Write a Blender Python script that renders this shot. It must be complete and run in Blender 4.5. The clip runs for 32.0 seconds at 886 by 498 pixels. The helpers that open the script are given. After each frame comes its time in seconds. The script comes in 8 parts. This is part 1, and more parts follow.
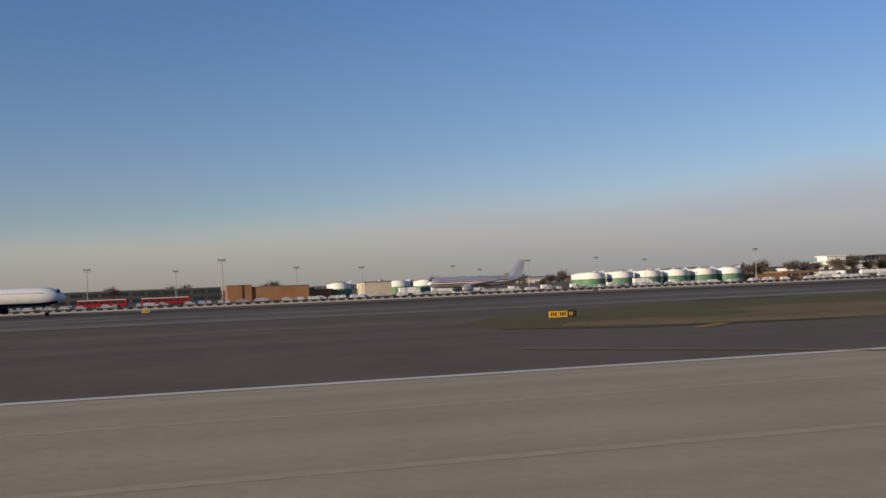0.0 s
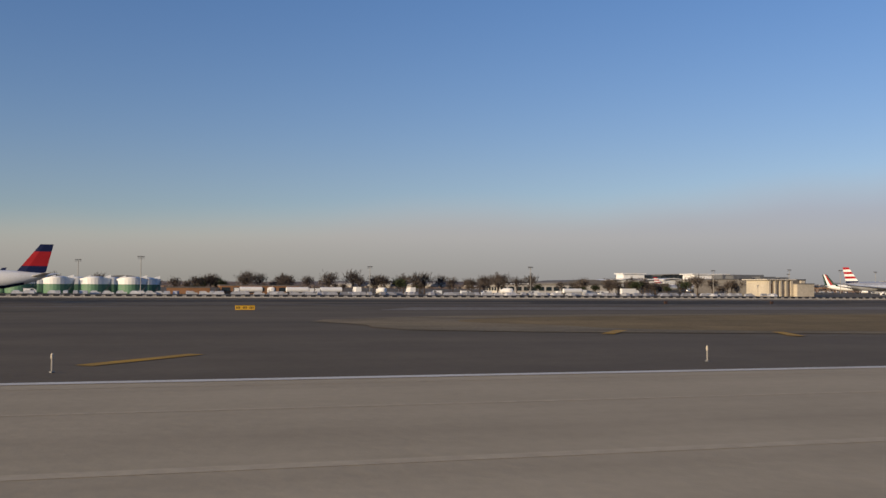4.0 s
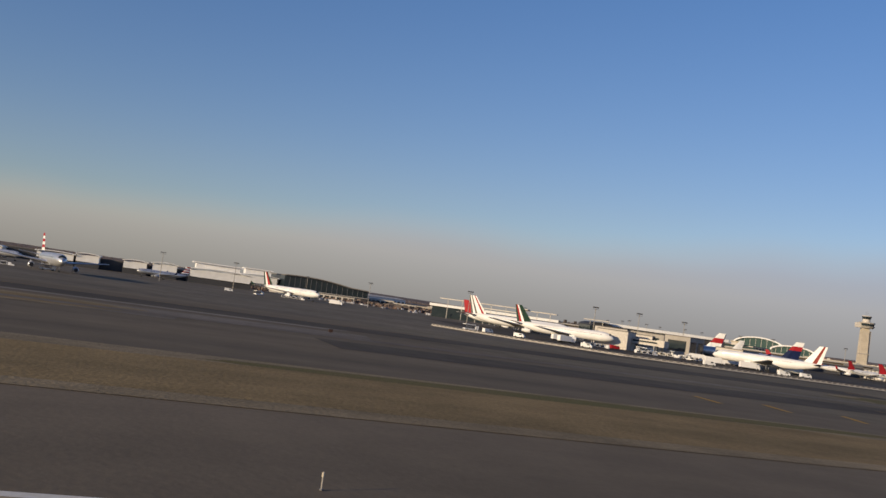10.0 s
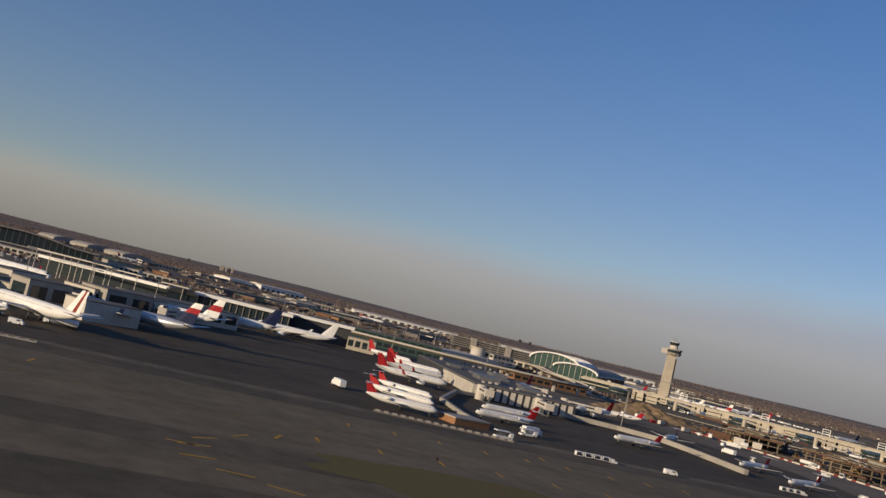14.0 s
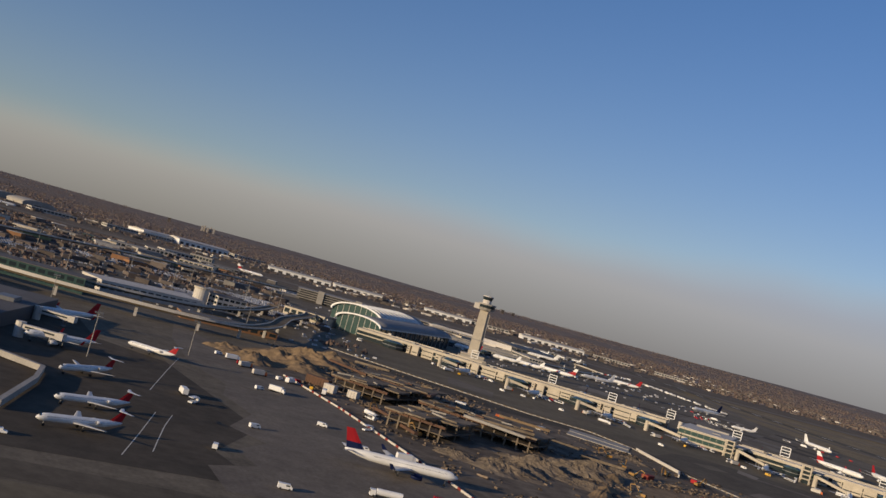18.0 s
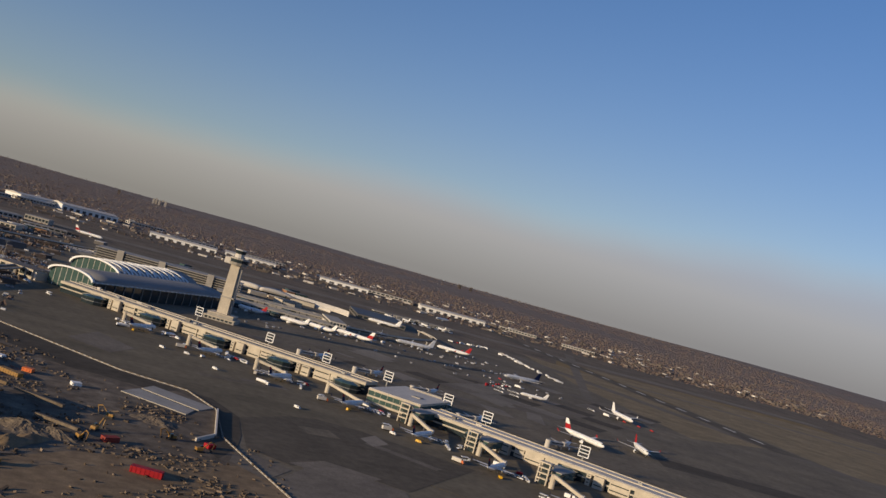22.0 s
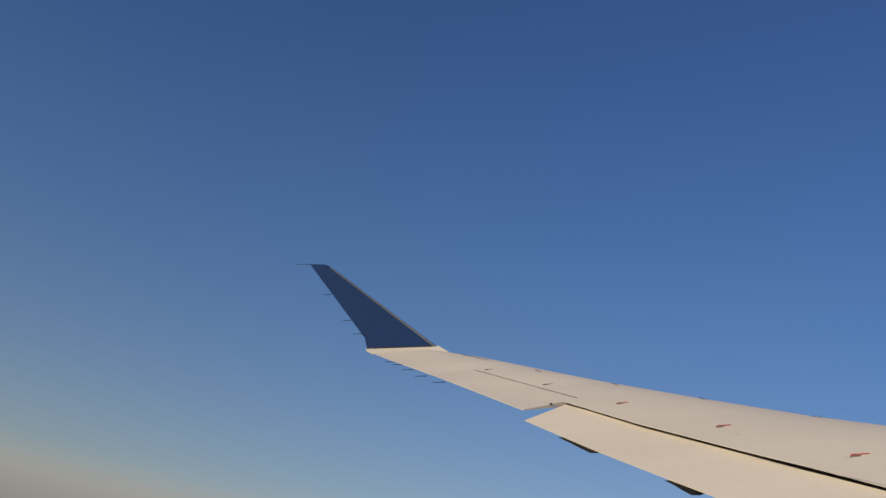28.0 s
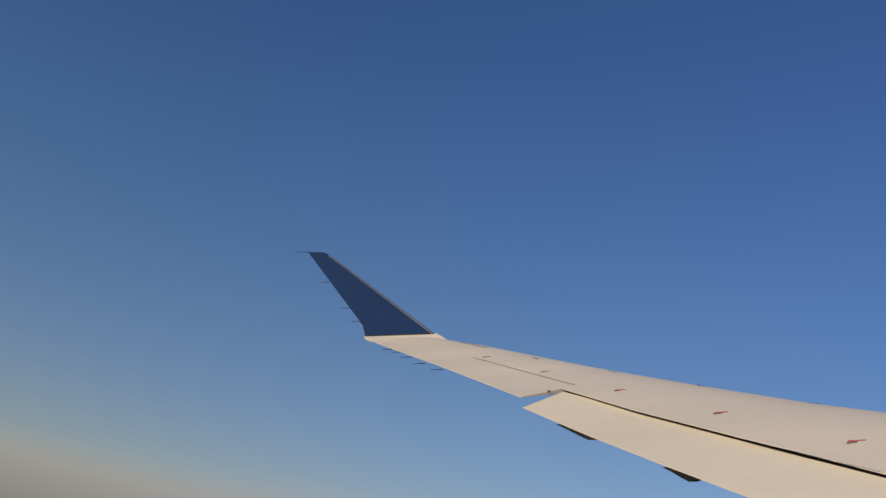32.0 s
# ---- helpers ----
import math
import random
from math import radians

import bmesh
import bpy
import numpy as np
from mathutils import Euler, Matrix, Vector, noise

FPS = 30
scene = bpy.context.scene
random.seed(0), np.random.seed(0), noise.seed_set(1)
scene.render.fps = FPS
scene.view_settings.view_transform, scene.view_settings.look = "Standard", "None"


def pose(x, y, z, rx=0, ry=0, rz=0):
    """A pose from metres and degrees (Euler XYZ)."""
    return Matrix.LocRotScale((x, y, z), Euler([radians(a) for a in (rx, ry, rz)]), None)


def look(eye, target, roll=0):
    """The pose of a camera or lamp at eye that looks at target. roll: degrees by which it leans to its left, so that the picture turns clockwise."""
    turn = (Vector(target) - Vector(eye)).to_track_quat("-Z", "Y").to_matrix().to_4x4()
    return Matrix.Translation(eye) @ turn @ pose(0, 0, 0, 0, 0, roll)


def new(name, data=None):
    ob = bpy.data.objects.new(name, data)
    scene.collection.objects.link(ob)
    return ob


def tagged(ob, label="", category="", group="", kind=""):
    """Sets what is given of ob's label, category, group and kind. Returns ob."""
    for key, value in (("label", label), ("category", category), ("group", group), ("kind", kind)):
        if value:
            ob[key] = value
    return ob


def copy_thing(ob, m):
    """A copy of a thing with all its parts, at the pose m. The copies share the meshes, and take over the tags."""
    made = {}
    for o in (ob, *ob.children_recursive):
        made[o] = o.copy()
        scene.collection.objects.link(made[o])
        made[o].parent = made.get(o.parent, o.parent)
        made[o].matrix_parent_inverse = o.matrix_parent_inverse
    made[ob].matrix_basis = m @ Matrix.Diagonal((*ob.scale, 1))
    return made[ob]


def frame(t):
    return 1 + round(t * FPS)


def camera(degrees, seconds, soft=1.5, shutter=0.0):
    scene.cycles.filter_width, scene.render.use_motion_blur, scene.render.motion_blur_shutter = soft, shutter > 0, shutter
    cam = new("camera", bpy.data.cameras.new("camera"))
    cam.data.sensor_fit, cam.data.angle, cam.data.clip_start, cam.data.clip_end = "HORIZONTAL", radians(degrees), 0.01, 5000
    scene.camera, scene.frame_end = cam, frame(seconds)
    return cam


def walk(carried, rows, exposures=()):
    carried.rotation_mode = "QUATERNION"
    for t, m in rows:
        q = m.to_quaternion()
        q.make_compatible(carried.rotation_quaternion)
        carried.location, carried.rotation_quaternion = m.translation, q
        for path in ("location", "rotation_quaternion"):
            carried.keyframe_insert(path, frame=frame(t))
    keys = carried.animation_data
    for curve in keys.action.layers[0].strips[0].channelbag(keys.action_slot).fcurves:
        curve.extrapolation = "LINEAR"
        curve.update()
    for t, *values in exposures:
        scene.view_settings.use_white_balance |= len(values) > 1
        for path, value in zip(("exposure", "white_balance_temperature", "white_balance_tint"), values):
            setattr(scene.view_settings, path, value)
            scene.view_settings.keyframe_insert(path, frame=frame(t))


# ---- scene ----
cam = camera(49.7, 32.0)
PATH = [
    # seconds, x, y, z, pitch, roll, yaw
    (0, 0.00, 0.00, 1.80, 2.19, 2.29, -14.16),
    (0.5, 16.55, -0.00, 1.79, 1.58, 2.33, -14.18),
    (1, 33.02, -0.00, 1.79, 1.52, 2.27, -14.40),
    (1.5, 49.42, -0.00, 1.79, 1.70, 1.90, -14.68),
    (2, 66.03, -0.00, 1.79, 1.78, 0.98, -14.84),
    (2.5, 82.95, -0.00, 1.79, 2.05, 0.23, -14.96),
    (3, 100.09, -0.00, 1.80, 2.24, 0.21, -15.62),
    (4, 135.30, -0.00, 1.77, 2.29, -0.35, -15.76),
    (4.5, 153.38, -0.00, 1.79, 2.15, -1.20, -15.85),
    (6.5, 228.20, -0.00, 1.79, 2.33, -4.03, -15.17),
    (7, 247.44, -0.02, 1.72, 2.39, -4.91, -15.43),
    (7.5, 266.89, 0.00, 1.79, 2.53, -4.80, -15.66),
    (8, 286.44, 0.02, 1.91, 2.67, -5.46, -15.94),
    (8.5, 306.02, -0.00, 2.20, 2.89, -5.77, -16.15),
    (9, 325.63, 0.02, 2.71, 3.07, -5.57, -16.30),
    (9.5, 345.22, 0.18, 3.30, 3.34, -7.02, -16.80),
    (10, 364.67, 0.47, 4.13, 3.54, -8.00, -17.86),
    (10.5, 384.09, 0.87, 5.23, 3.40, -8.71, -18.33),
    (11, 403.49, 1.37, 6.42, 3.19, -9.68, -18.52),
    (12, 442.19, 2.73, 9.17, 3.90, -11.21, -18.79),
    (12.5, 461.48, 3.57, 10.79, 4.43, -11.83, -18.98),
    (13, 480.71, 4.52, 12.60, 4.48, -12.13, -18.99),
    (14, 518.93, 6.54, 16.52, 4.47, -13.71, -18.67),
    (14.5, 537.89, 7.56, 18.59, 4.95, -14.00, -18.62),
    (15, 556.73, 8.60, 20.78, 5.03, -14.28, -18.61),
    (15.5, 575.47, 9.68, 23.16, 4.33, -14.41, -18.60),
    (17.5, 649.53, 14.35, 34.48, 3.00, -16.06, -17.98),
    (18, 667.84, 15.56, 37.37, 2.55, -15.46, -17.84),
    (19, 704.37, 17.98, 43.07, 2.30, -15.45, -17.57),
    (19.5, 722.60, 19.17, 45.87, 3.26, -15.67, -17.66),
    (20, 740.79, 20.36, 48.66, 3.70, -15.38, -18.00),
    (20.5, 758.96, 21.56, 51.49, 2.32, -15.12, -18.24),
    (21, 777.20, 22.80, 54.42, 1.68, -15.05, -18.44),
    (22, 813.94, 25.45, 60.58, 1.43, -15.62, -18.61),
    (22.5, 832.42, 26.88, 63.84, 1.74, -15.72, -18.72),
    (23, 850.94, 28.34, 67.19, 3.15, -15.99, -18.69),
    (23.5, 869.52, 29.84, 70.66, 4.34, -16.12, -18.80),
    (24, 888.16, 31.34, 74.20, 5.11, -15.55, -19.02),
    (25, 925.56, 34.34, 81.30, 5.89, -15.01, -19.59),
    (25.5, 944.31, 35.85, 84.85, 6.99, -14.50, -19.88),
    (26, 963.05, 37.35, 88.38, 10.16, -13.97, -20.32),
    (26.2, 970.55, 37.95, 89.80, 11.95, -13.90, -20.40),
    (26.4, 978.05, 38.55, 91.22, 12.70, -14.00, -20.70),
    (26.6, 984.80, 39.09, 92.50, 14.00, -14.00, -21.00),
    (26.8, 990.05, 39.51, 93.49, 16.00, -14.00, -21.40),
    (27, 993.80, 39.81, 94.20, 18.40, -14.00, -21.80),
    (27.2, 996.05, 39.99, 94.63, 20.50, -13.90, -22.10),
    (27.4, 996.80, 40.05, 94.77, 21.70, -13.80, -22.20),
    (27.7, 996.80, 40.05, 94.77, 21.90, -13.80, -22.30),
    (28.5, 996.80, 40.05, 94.77, 21.80, -13.80, -22.30),
    (29, 996.80, 40.05, 94.77, 21.94, -13.80, -22.30),
    (29.5, 996.80, 40.05, 94.77, 21.86, -13.80, -22.30),
    (30, 996.80, 40.05, 94.77, 21.62, -13.90, -22.40),
    (30.5, 996.80, 40.05, 94.77, 21.55, -13.90, -22.40),
    (31, 996.80, 40.05, 94.77, 21.35, -13.80, -22.40),
    (31.5, 996.80, 40.05, 94.77, 21.20, -13.70, -22.40),
    (32, 996.80, 40.05, 94.77, 21.15, -13.70, -22.40),
]
walk(cam, [(t, pose(x, y, z, 90 + p, r, w)) for t, x, y, z, p, r, w in PATH],
     exposures=[(0, 0.0), (9, -0.03), (12, -0.1), (13, -0.15), (15, -0.27), (19, -0.17), (23, -0.13), (25, -0.27), (26, -0.28), (29, -0.3), (32, -0.3)])

K = 0.48  # units of the plan for one true metre

# ---- sky and sun ----
SUN_EL, SUN_AZ = 10.5, (-1.0, -0.42)
world = bpy.data.worlds.new("sky")
scene.world = world
world.use_nodes = True
wn, wl = world.node_tree.nodes, world.node_tree.links
wn.clear()
sky = wn.new("ShaderNodeTexSky")
sky.sky_type, sky.sun_disc = "NISHITA", False
sky.sun_elevation, sky.sun_rotation = radians(SUN_EL), math.atan2(SUN_AZ[0], SUN_AZ[1])
sky.air_density, sky.dust_density, sky.ozone_density = 1.0, 0.25, 2.0
geo = wn.new("ShaderNodeTexCoord")
sep = wn.new("ShaderNodeSeparateXYZ")
wl.new(geo.outputs["Generated"], sep.inputs[0])
wav = wn.new("ShaderNodeTexNoise")
wav.inputs["Scale"].default_value, wav.inputs["Detail"].default_value = 2.6, 5.0
wl.new(geo.outputs["Generated"], wav.inputs["Vector"])
lift = wn.new("ShaderNodeMath")
lift.operation, lift.inputs[1].default_value = "MULTIPLY_ADD", 0.05
wl.new(wav.outputs["Fac"], lift.inputs[0])
low = wn.new("ShaderNodeMath")
low.operation, low.inputs[1].default_value = "SUBTRACT", 0.025
slant = wn.new("ShaderNodeMath")
slant.operation, slant.inputs[1].default_value = "MULTIPLY_ADD", -0.055
wl.new(sep.outputs["X"], slant.inputs[0])
wl.new(sep.outputs["Z"], slant.inputs[2])
wl.new(slant.outputs[0], lift.inputs[2])
wl.new(lift.outputs[0], low.inputs[0])
veil = wn.new("ShaderNodeValToRGB")
veil.color_ramp.interpolation = "EASE"
veil.color_ramp.elements[0].position, veil.color_ramp.elements[0].color = 0.036, (0.94, 0.94, 0.94, 1)
veil.color_ramp.elements[1].position, veil.color_ramp.elements[1].color = 0.086, (0, 0, 0, 1)
wl.new(low.outputs[0], veil.inputs[0])
tone = wn.new("ShaderNodeValToRGB")
tone.color_ramp.elements[0].position, tone.color_ramp.elements[0].color = 0.0, (2.75, 2.72, 2.68, 1)
tone.color_ramp.elements[1].position, tone.color_ramp.elements[1].color = 0.052, (4.1, 4.02, 3.98, 1)
top = tone.color_ramp.elements.new(0.085)
top.color = (4.0, 4.3, 4.8, 1)
wl.new(sep.outputs["Z"], tone.inputs[0])
mixs = wn.new("ShaderNodeMixRGB")
wl.new(veil.outputs["Color"], mixs.inputs["Fac"])
side = wn.new("ShaderNodeValToRGB")
side.color_ramp.elements[0].position, side.color_ramp.elements[0].color = 0.0, (1.05, 1.01, 0.94, 1)
side.color_ramp.elements[1].position, side.color_ramp.elements[1].color = 0.6, (1.0, 1.0, 1.05, 1)
wl.new(sep.outputs["X"], side.inputs[0])
warm = wn.new("ShaderNodeMixRGB")
warm.blend_type, warm.inputs["Fac"].default_value = "MULTIPLY", 1.0
wl.new(tone.outputs["Color"], warm.inputs["Color1"])
wl.new(side.outputs["Color"], warm.inputs["Color2"])
wl.new(warm.outputs["Color"], mixs.inputs["Color2"])
deep = wn.new("ShaderNodeValToRGB")
deep.color_ramp.elements[0].position, deep.color_ramp.elements[0].color = 0.12, (0.94, 0.94, 1.21, 1)
deep.color_ramp.elements[1].position, deep.color_ramp.elements[1].color = 0.55, (0.66, 0.90, 1.42, 1)
mid = deep.color_ramp.elements.new(0.36)
mid.color = (0.77, 0.97, 1.38, 1)
wl.new(sep.outputs["Z"], deep.inputs[0])
tint = wn.new("ShaderNodeMixRGB")
tint.blend_type, tint.inputs["Fac"].default_value = "MULTIPLY", 1.0
wl.new(deep.outputs["Color"], tint.inputs["Color2"])
wl.new(sky.outputs["Color"], tint.inputs["Color1"])
wl.new(tint.outputs["Color"], mixs.inputs["Color1"])
bgn = wn.new("ShaderNodeBackground")
bgn.inputs["Strength"].default_value = 0.1
wl.new(mixs.outputs["Color"], bgn.inputs["Color"])
won = wn.new("ShaderNodeOutputWorld")
wl.new(bgn.outputs["Background"], won.inputs["Surface"])

sun = new("sun", bpy.data.lights.new("sun", "SUN"))
sun.data.energy, sun.data.angle, sun.data.color = 5.0, radians(0.6), (1.0, 0.79, 0.52)
az = Vector((SUN_AZ[0], SUN_AZ[1], 0)).normalized() * math.cos(radians(SUN_EL))
sun.matrix_world = look(Vector((az.x, az.y, math.sin(radians(SUN_EL)))) * 300, (0, 0, 0))


# ---- materials ----
def material(name, colour, rough=0.7, metal=0.0, second=None, scale=1.0, fine=None, bump=0.0, mix=0.5, per_piece=0.0, spec=0.5, stretch=None, speck=0.35, stain=0.0):
    """A surface with two scales of variation: broad patches towards a second colour and fine grain."""
    m = bpy.data.materials.new(name)
    m.use_nodes = True
    n, l = m.node_tree.nodes, m.node_tree.links
    b = n["Principled BSDF"]
    b.inputs["Roughness"].default_value, b.inputs["Metallic"].default_value = rough, metal
    b.inputs["Specular IOR Level"].default_value = spec
    second = second or tuple(c * 0.75 for c in colour)
    tc = n.new("ShaderNodeTexCoord")
    vec = tc.outputs["Object"]
    if stretch:
        mp = n.new("ShaderNodeMapping")
        mp.inputs["Scale"].default_value = stretch
        l.new(vec, mp.inputs["Vector"])
        vec = mp.outputs["Vector"]
    big = n.new("ShaderNodeTexNoise")
    big.inputs["Scale"].default_value, big.inputs["Detail"].default_value = scale, 4.0
    l.new(vec, big.inputs["Vector"])
    ramp = n.new("ShaderNodeValToRGB")
    ramp.color_ramp.elements[0].position, ramp.color_ramp.elements[0].color = 0.5 - mix * 0.4, (*colour, 1)
    ramp.color_ramp.elements[1].position, ramp.color_ramp.elements[1].color = 0.5 + mix * 0.4, (*second, 1)
    l.new(big.outputs["Fac"], ramp.inputs[0])
    small = n.new("ShaderNodeTexNoise")
    small.inputs["Scale"].default_value, small.inputs["Detail"].default_value = fine or scale * 14, 3.0
    l.new(tc.outputs["Object"], small.inputs["Vector"])
    grain = n.new("ShaderNodeMixRGB")
    grain.blend_type, grain.inputs["Fac"].default_value = "OVERLAY", speck
    l.new(ramp.outputs["Color"], grain.inputs["Color1"])
    l.new(small.outputs["Fac"], grain.inputs["Color2"])
    out = grain.outputs["Color"]
    if stain:
        # patches of oil, rubber and repair at two sizes
        for size, detail in ((0.035, 6.0), (0.3, 5.0)):
            blot = n.new("ShaderNodeTexNoise")
            blot.inputs["Scale"].default_value, blot.inputs["Detail"].default_value, blot.inputs["Roughness"].default_value = size, detail, 0.62
            l.new(tc.outputs["Object"], blot.inputs["Vector"])
            span = n.new("ShaderNodeMapRange")
            span.inputs["From Min"].default_value, span.inputs["From Max"].default_value = 0.32, 0.68
            span.inputs["To Min"].default_value, span.inputs["To Max"].default_value = 1 - stain, 1 + stain * 0.8
            l.new(blot.outputs["Fac"], span.inputs["Value"])
            hue = n.new("ShaderNodeHueSaturation")
            l.new(span.outputs[0], hue.inputs["Value"])
            l.new(out, hue.inputs["Color"])
            out = hue.outputs["Color"]
    if per_piece:
        info = n.new("ShaderNodeObjectInfo")
        isl = n.new("ShaderNodeNewGeometry")
        add = n.new("ShaderNodeMath")
        add.operation = "ADD"
        l.new(info.outputs["Random"], add.inputs[0])
        l.new(isl.outputs["Random Per Island"], add.inputs[1])
        mr = n.new("ShaderNodeMapRange")
        mr.inputs["From Max"].default_value = 2.0
        mr.inputs["To Min"].default_value, mr.inputs["To Max"].default_value = 1 - per_piece, 1 + per_piece
        l.new(add.outputs[0], mr.inputs["Value"])
        hs = n.new("ShaderNodeHueSaturation")
        l.new(mr.outputs[0], hs.inputs["Value"])
        l.new(out, hs.inputs["Color"])
        out = hs.outputs["Color"]
    l.new(out, b.inputs["Base Color"])
    if bump:
        bp = n.new("ShaderNodeBump")
        bp.inputs["Strength"].default_value, bp.inputs["Distance"].default_value = bump, 0.05
        l.new(small.outputs["Fac"], bp.inputs["Height"])
        l.new(bp.outputs["Normal"], b.inputs["Normal"])
    return m


M = {}
M["concrete_runway"] = material("concrete_runway", (0.520, 0.419, 0.269), 0.9, second=(0.416, 0.333, 0.215), scale=0.5, fine=5.0, bump=0.1, stretch=(0.012, 1.0, 1), speck=0.08, spec=0.08, stain=0.06)
M["runway_pale"] = material("runway_pale", (0.560, 0.455, 0.298), 0.9, second=(0.455, 0.366, 0.238), scale=0.4, fine=5.0, bump=0.1, stretch=(0.05, 1, 1), speck=0.2, spec=0.08)
M["asphalt"] = material("asphalt", (0.205, 0.160, 0.106), 0.9, second=(0.132, 0.107, 0.073), scale=0.12, fine=4.0, bump=0.2, stretch=(0.06, 1, 1), speck=0.12, spec=0.08, stain=0.1)
M["asphalt_mid"] = material("asphalt_mid", (0.200, 0.163, 0.108), 0.9, second=(0.150, 0.124, 0.083), scale=0.06, fine=3.0, bump=0.2, stretch=(0.15, 1, 1), speck=0.15, spec=0.08, stain=0.18)
M["asphalt_dark"] = material("asphalt_dark", (0.106, 0.086, 0.063), 0.9, second=(0.083, 0.069, 0.051), scale=0.05, fine=2.0, bump=0.05, speck=0.15, spec=0.08, stain=0.2)
M["asphalt_worn"] = material("asphalt_worn", (0.138, 0.113, 0.081), 0.9, second=(0.110, 0.091, 0.066), scale=0.05, fine=2.0, bump=0.05, speck=0.15, spec=0.08, stain=0.2)
M["apron"] = material("apron", (0.203, 0.166, 0.115), 0.9, second=(0.163, 0.136, 0.099), scale=0.03, fine=1.5, bump=0.2, per_piece=0.2, spec=0.08, stain=0.22)
M["slab_pale"] = material("slab_pale", (0.275, 0.235, 0.180), 0.9, second=(0.225, 0.190, 0.150), scale=0.05, fine=1.5, bump=0.2, per_piece=0.2, spec=0.08, stain=0.12)
M["apron_pale"] = material("apron_pale", (0.216, 0.180, 0.135), 0.9, second=(0.176, 0.146, 0.114), scale=0.05, fine=1.5, bump=0.2, per_piece=0.2, spec=0.08, stain=0.16)
M["grass_dry"] = material("grass_dry", (0.295, 0.206, 0.096), 1.0, second=(0.190, 0.136, 0.066), scale=0.12, fine=5.0, bump=0.6, stretch=(0.4, 1, 1), spec=0.08, stain=0.15)
M["grass_green"] = material("grass_green", (0.140, 0.127, 0.050), 1.0, second=(0.155, 0.122, 0.054), scale=0.2, fine=5.0, bump=0.6, spec=0.08)
M["grass_olive"] = material("grass_olive", (0.300, 0.226, 0.128), 1.0, second=(0.205, 0.163, 0.103), scale=0.15, fine=5.0, bump=0.6, stretch=(0.4, 1, 1), spec=0.08, stain=0.2)
# Far land's base colour is lightened for the haze over it
M["town_ground"] = material("town_ground", (0.180, 0.140, 0.114), 1.0, second=(0.232, 0.196, 0.168), scale=0.012, fine=0.12, mix=0.5, speck=0.6, spec=0.05)
M["field"] = material("field", (0.195, 0.150, 0.108), 1.0, second=(0.135, 0.111, 0.083), scale=0.02, fine=0.4, spec=0.08, stain=0.25)
M["white_line"] = material("white_line", (0.800, 0.740, 0.620), 0.7, second=(0.680, 0.615, 0.500), scale=0.6, fine=8, spec=0.12)
M["yellow_line"] = material("yellow_line", (0.56, 0.305, 0.028), 0.7, second=(0.36, 0.215, 0.05), scale=0.8, fine=8, spec=0.12)
M["red_line"] = material("red_line", (0.273, 0.040, 0.030), 0.7, second=(0.195, 0.050, 0.040), scale=0.8, fine=8, spec=0.12)
M["white_paint"] = material("white_paint", (0.80, 0.79, 0.77), 0.45, second=(0.70, 0.69, 0.67), scale=0.4, fine=6, spec=0.25)
M["wing_white"] = material("wing_white", (0.645, 0.615, 0.55), 0.55, second=(0.575, 0.55, 0.50), scale=1.2, fine=14, stretch=(0.3, 1.5, 1), speck=0.06)
M["navy"] = material("navy", (0.010, 0.018, 0.065), 0.55, second=(0.008, 0.014, 0.052), scale=0.6, fine=9, speck=0.15, spec=0.12)
M["winglet_blue"] = material("winglet_blue", (0.006, 0.030, 0.115), 0.6, second=(0.005, 0.026, 0.10), scale=1.0, fine=9, speck=0.1, spec=0.12)
M["edge_metal"] = material("edge_metal", (0.10, 0.115, 0.15), 0.6, 0.2, scale=1.5, fine=10, speck=0.05, spec=0.2)
M["stencil_red"] = material("stencil_red", (0.46, 0.07, 0.07), 0.7, second=(0.40, 0.12, 0.11), scale=4, fine=20, speck=0.1, spec=0.15)
M["red_paint"] = material("red_paint", (0.36, 0.018, 0.025), 0.55, second=(0.29, 0.015, 0.02), scale=0.6, fine=9, speck=0.15, spec=0.12)
M["green_paint"] = material("green_paint", (0.006, 0.040, 0.024), 0.55, second=(0.004, 0.024, 0.015), scale=0.6, fine=9, speck=0.15, spec=0.12)
M["tank_green"] = material("tank_green", (0.10, 0.22, 0.13), 0.6, second=(0.08, 0.17, 0.10), scale=0.3, fine=4)
M["silver"] = material("silver", (0.62, 0.63, 0.65), 0.32, 0.6, second=(0.5, 0.51, 0.53), scale=0.5, fine=6)
M["grey_metal"] = material("grey_metal", (0.22, 0.22, 0.22), 0.5, 0.4, scale=1, fine=8)
M["dark_metal"] = material("dark_metal", (0.035, 0.035, 0.04), 0.5, 0.3, scale=1, fine=8)
M["rubber"] = material("rubber", (0.02, 0.02, 0.02), 0.9, scale=2, fine=12)
M["brick_tan"] = material("brick_tan", (0.30, 0.16, 0.085), 0.9, second=(0.24, 0.125, 0.065), scale=0.3, fine=5, bump=0.3, spec=0.12)
M["cream"] = material("cream", (0.540, 0.478, 0.382), 0.8, second=(0.420, 0.370, 0.295), scale=0.2, fine=3, bump=0.1, spec=0.12)
M["concrete"] = material("concrete", (0.38, 0.35, 0.31), 0.9, second=(0.30, 0.28, 0.25), scale=0.2, fine=3, bump=0.2, spec=0.12)
M["concrete_pale"] = material("concrete_pale", (0.58, 0.54, 0.48), 0.85, second=(0.5, 0.46, 0.41), scale=0.2, fine=3, bump=0.15, spec=0.12)
M["vault_metal"] = material("vault_metal", (0.27, 0.26, 0.25), 0.75, 0.0, second=(0.21, 0.205, 0.20), scale=0.2, fine=3, bump=0.05, spec=0.2, stretch=(0.2, 1, 1))
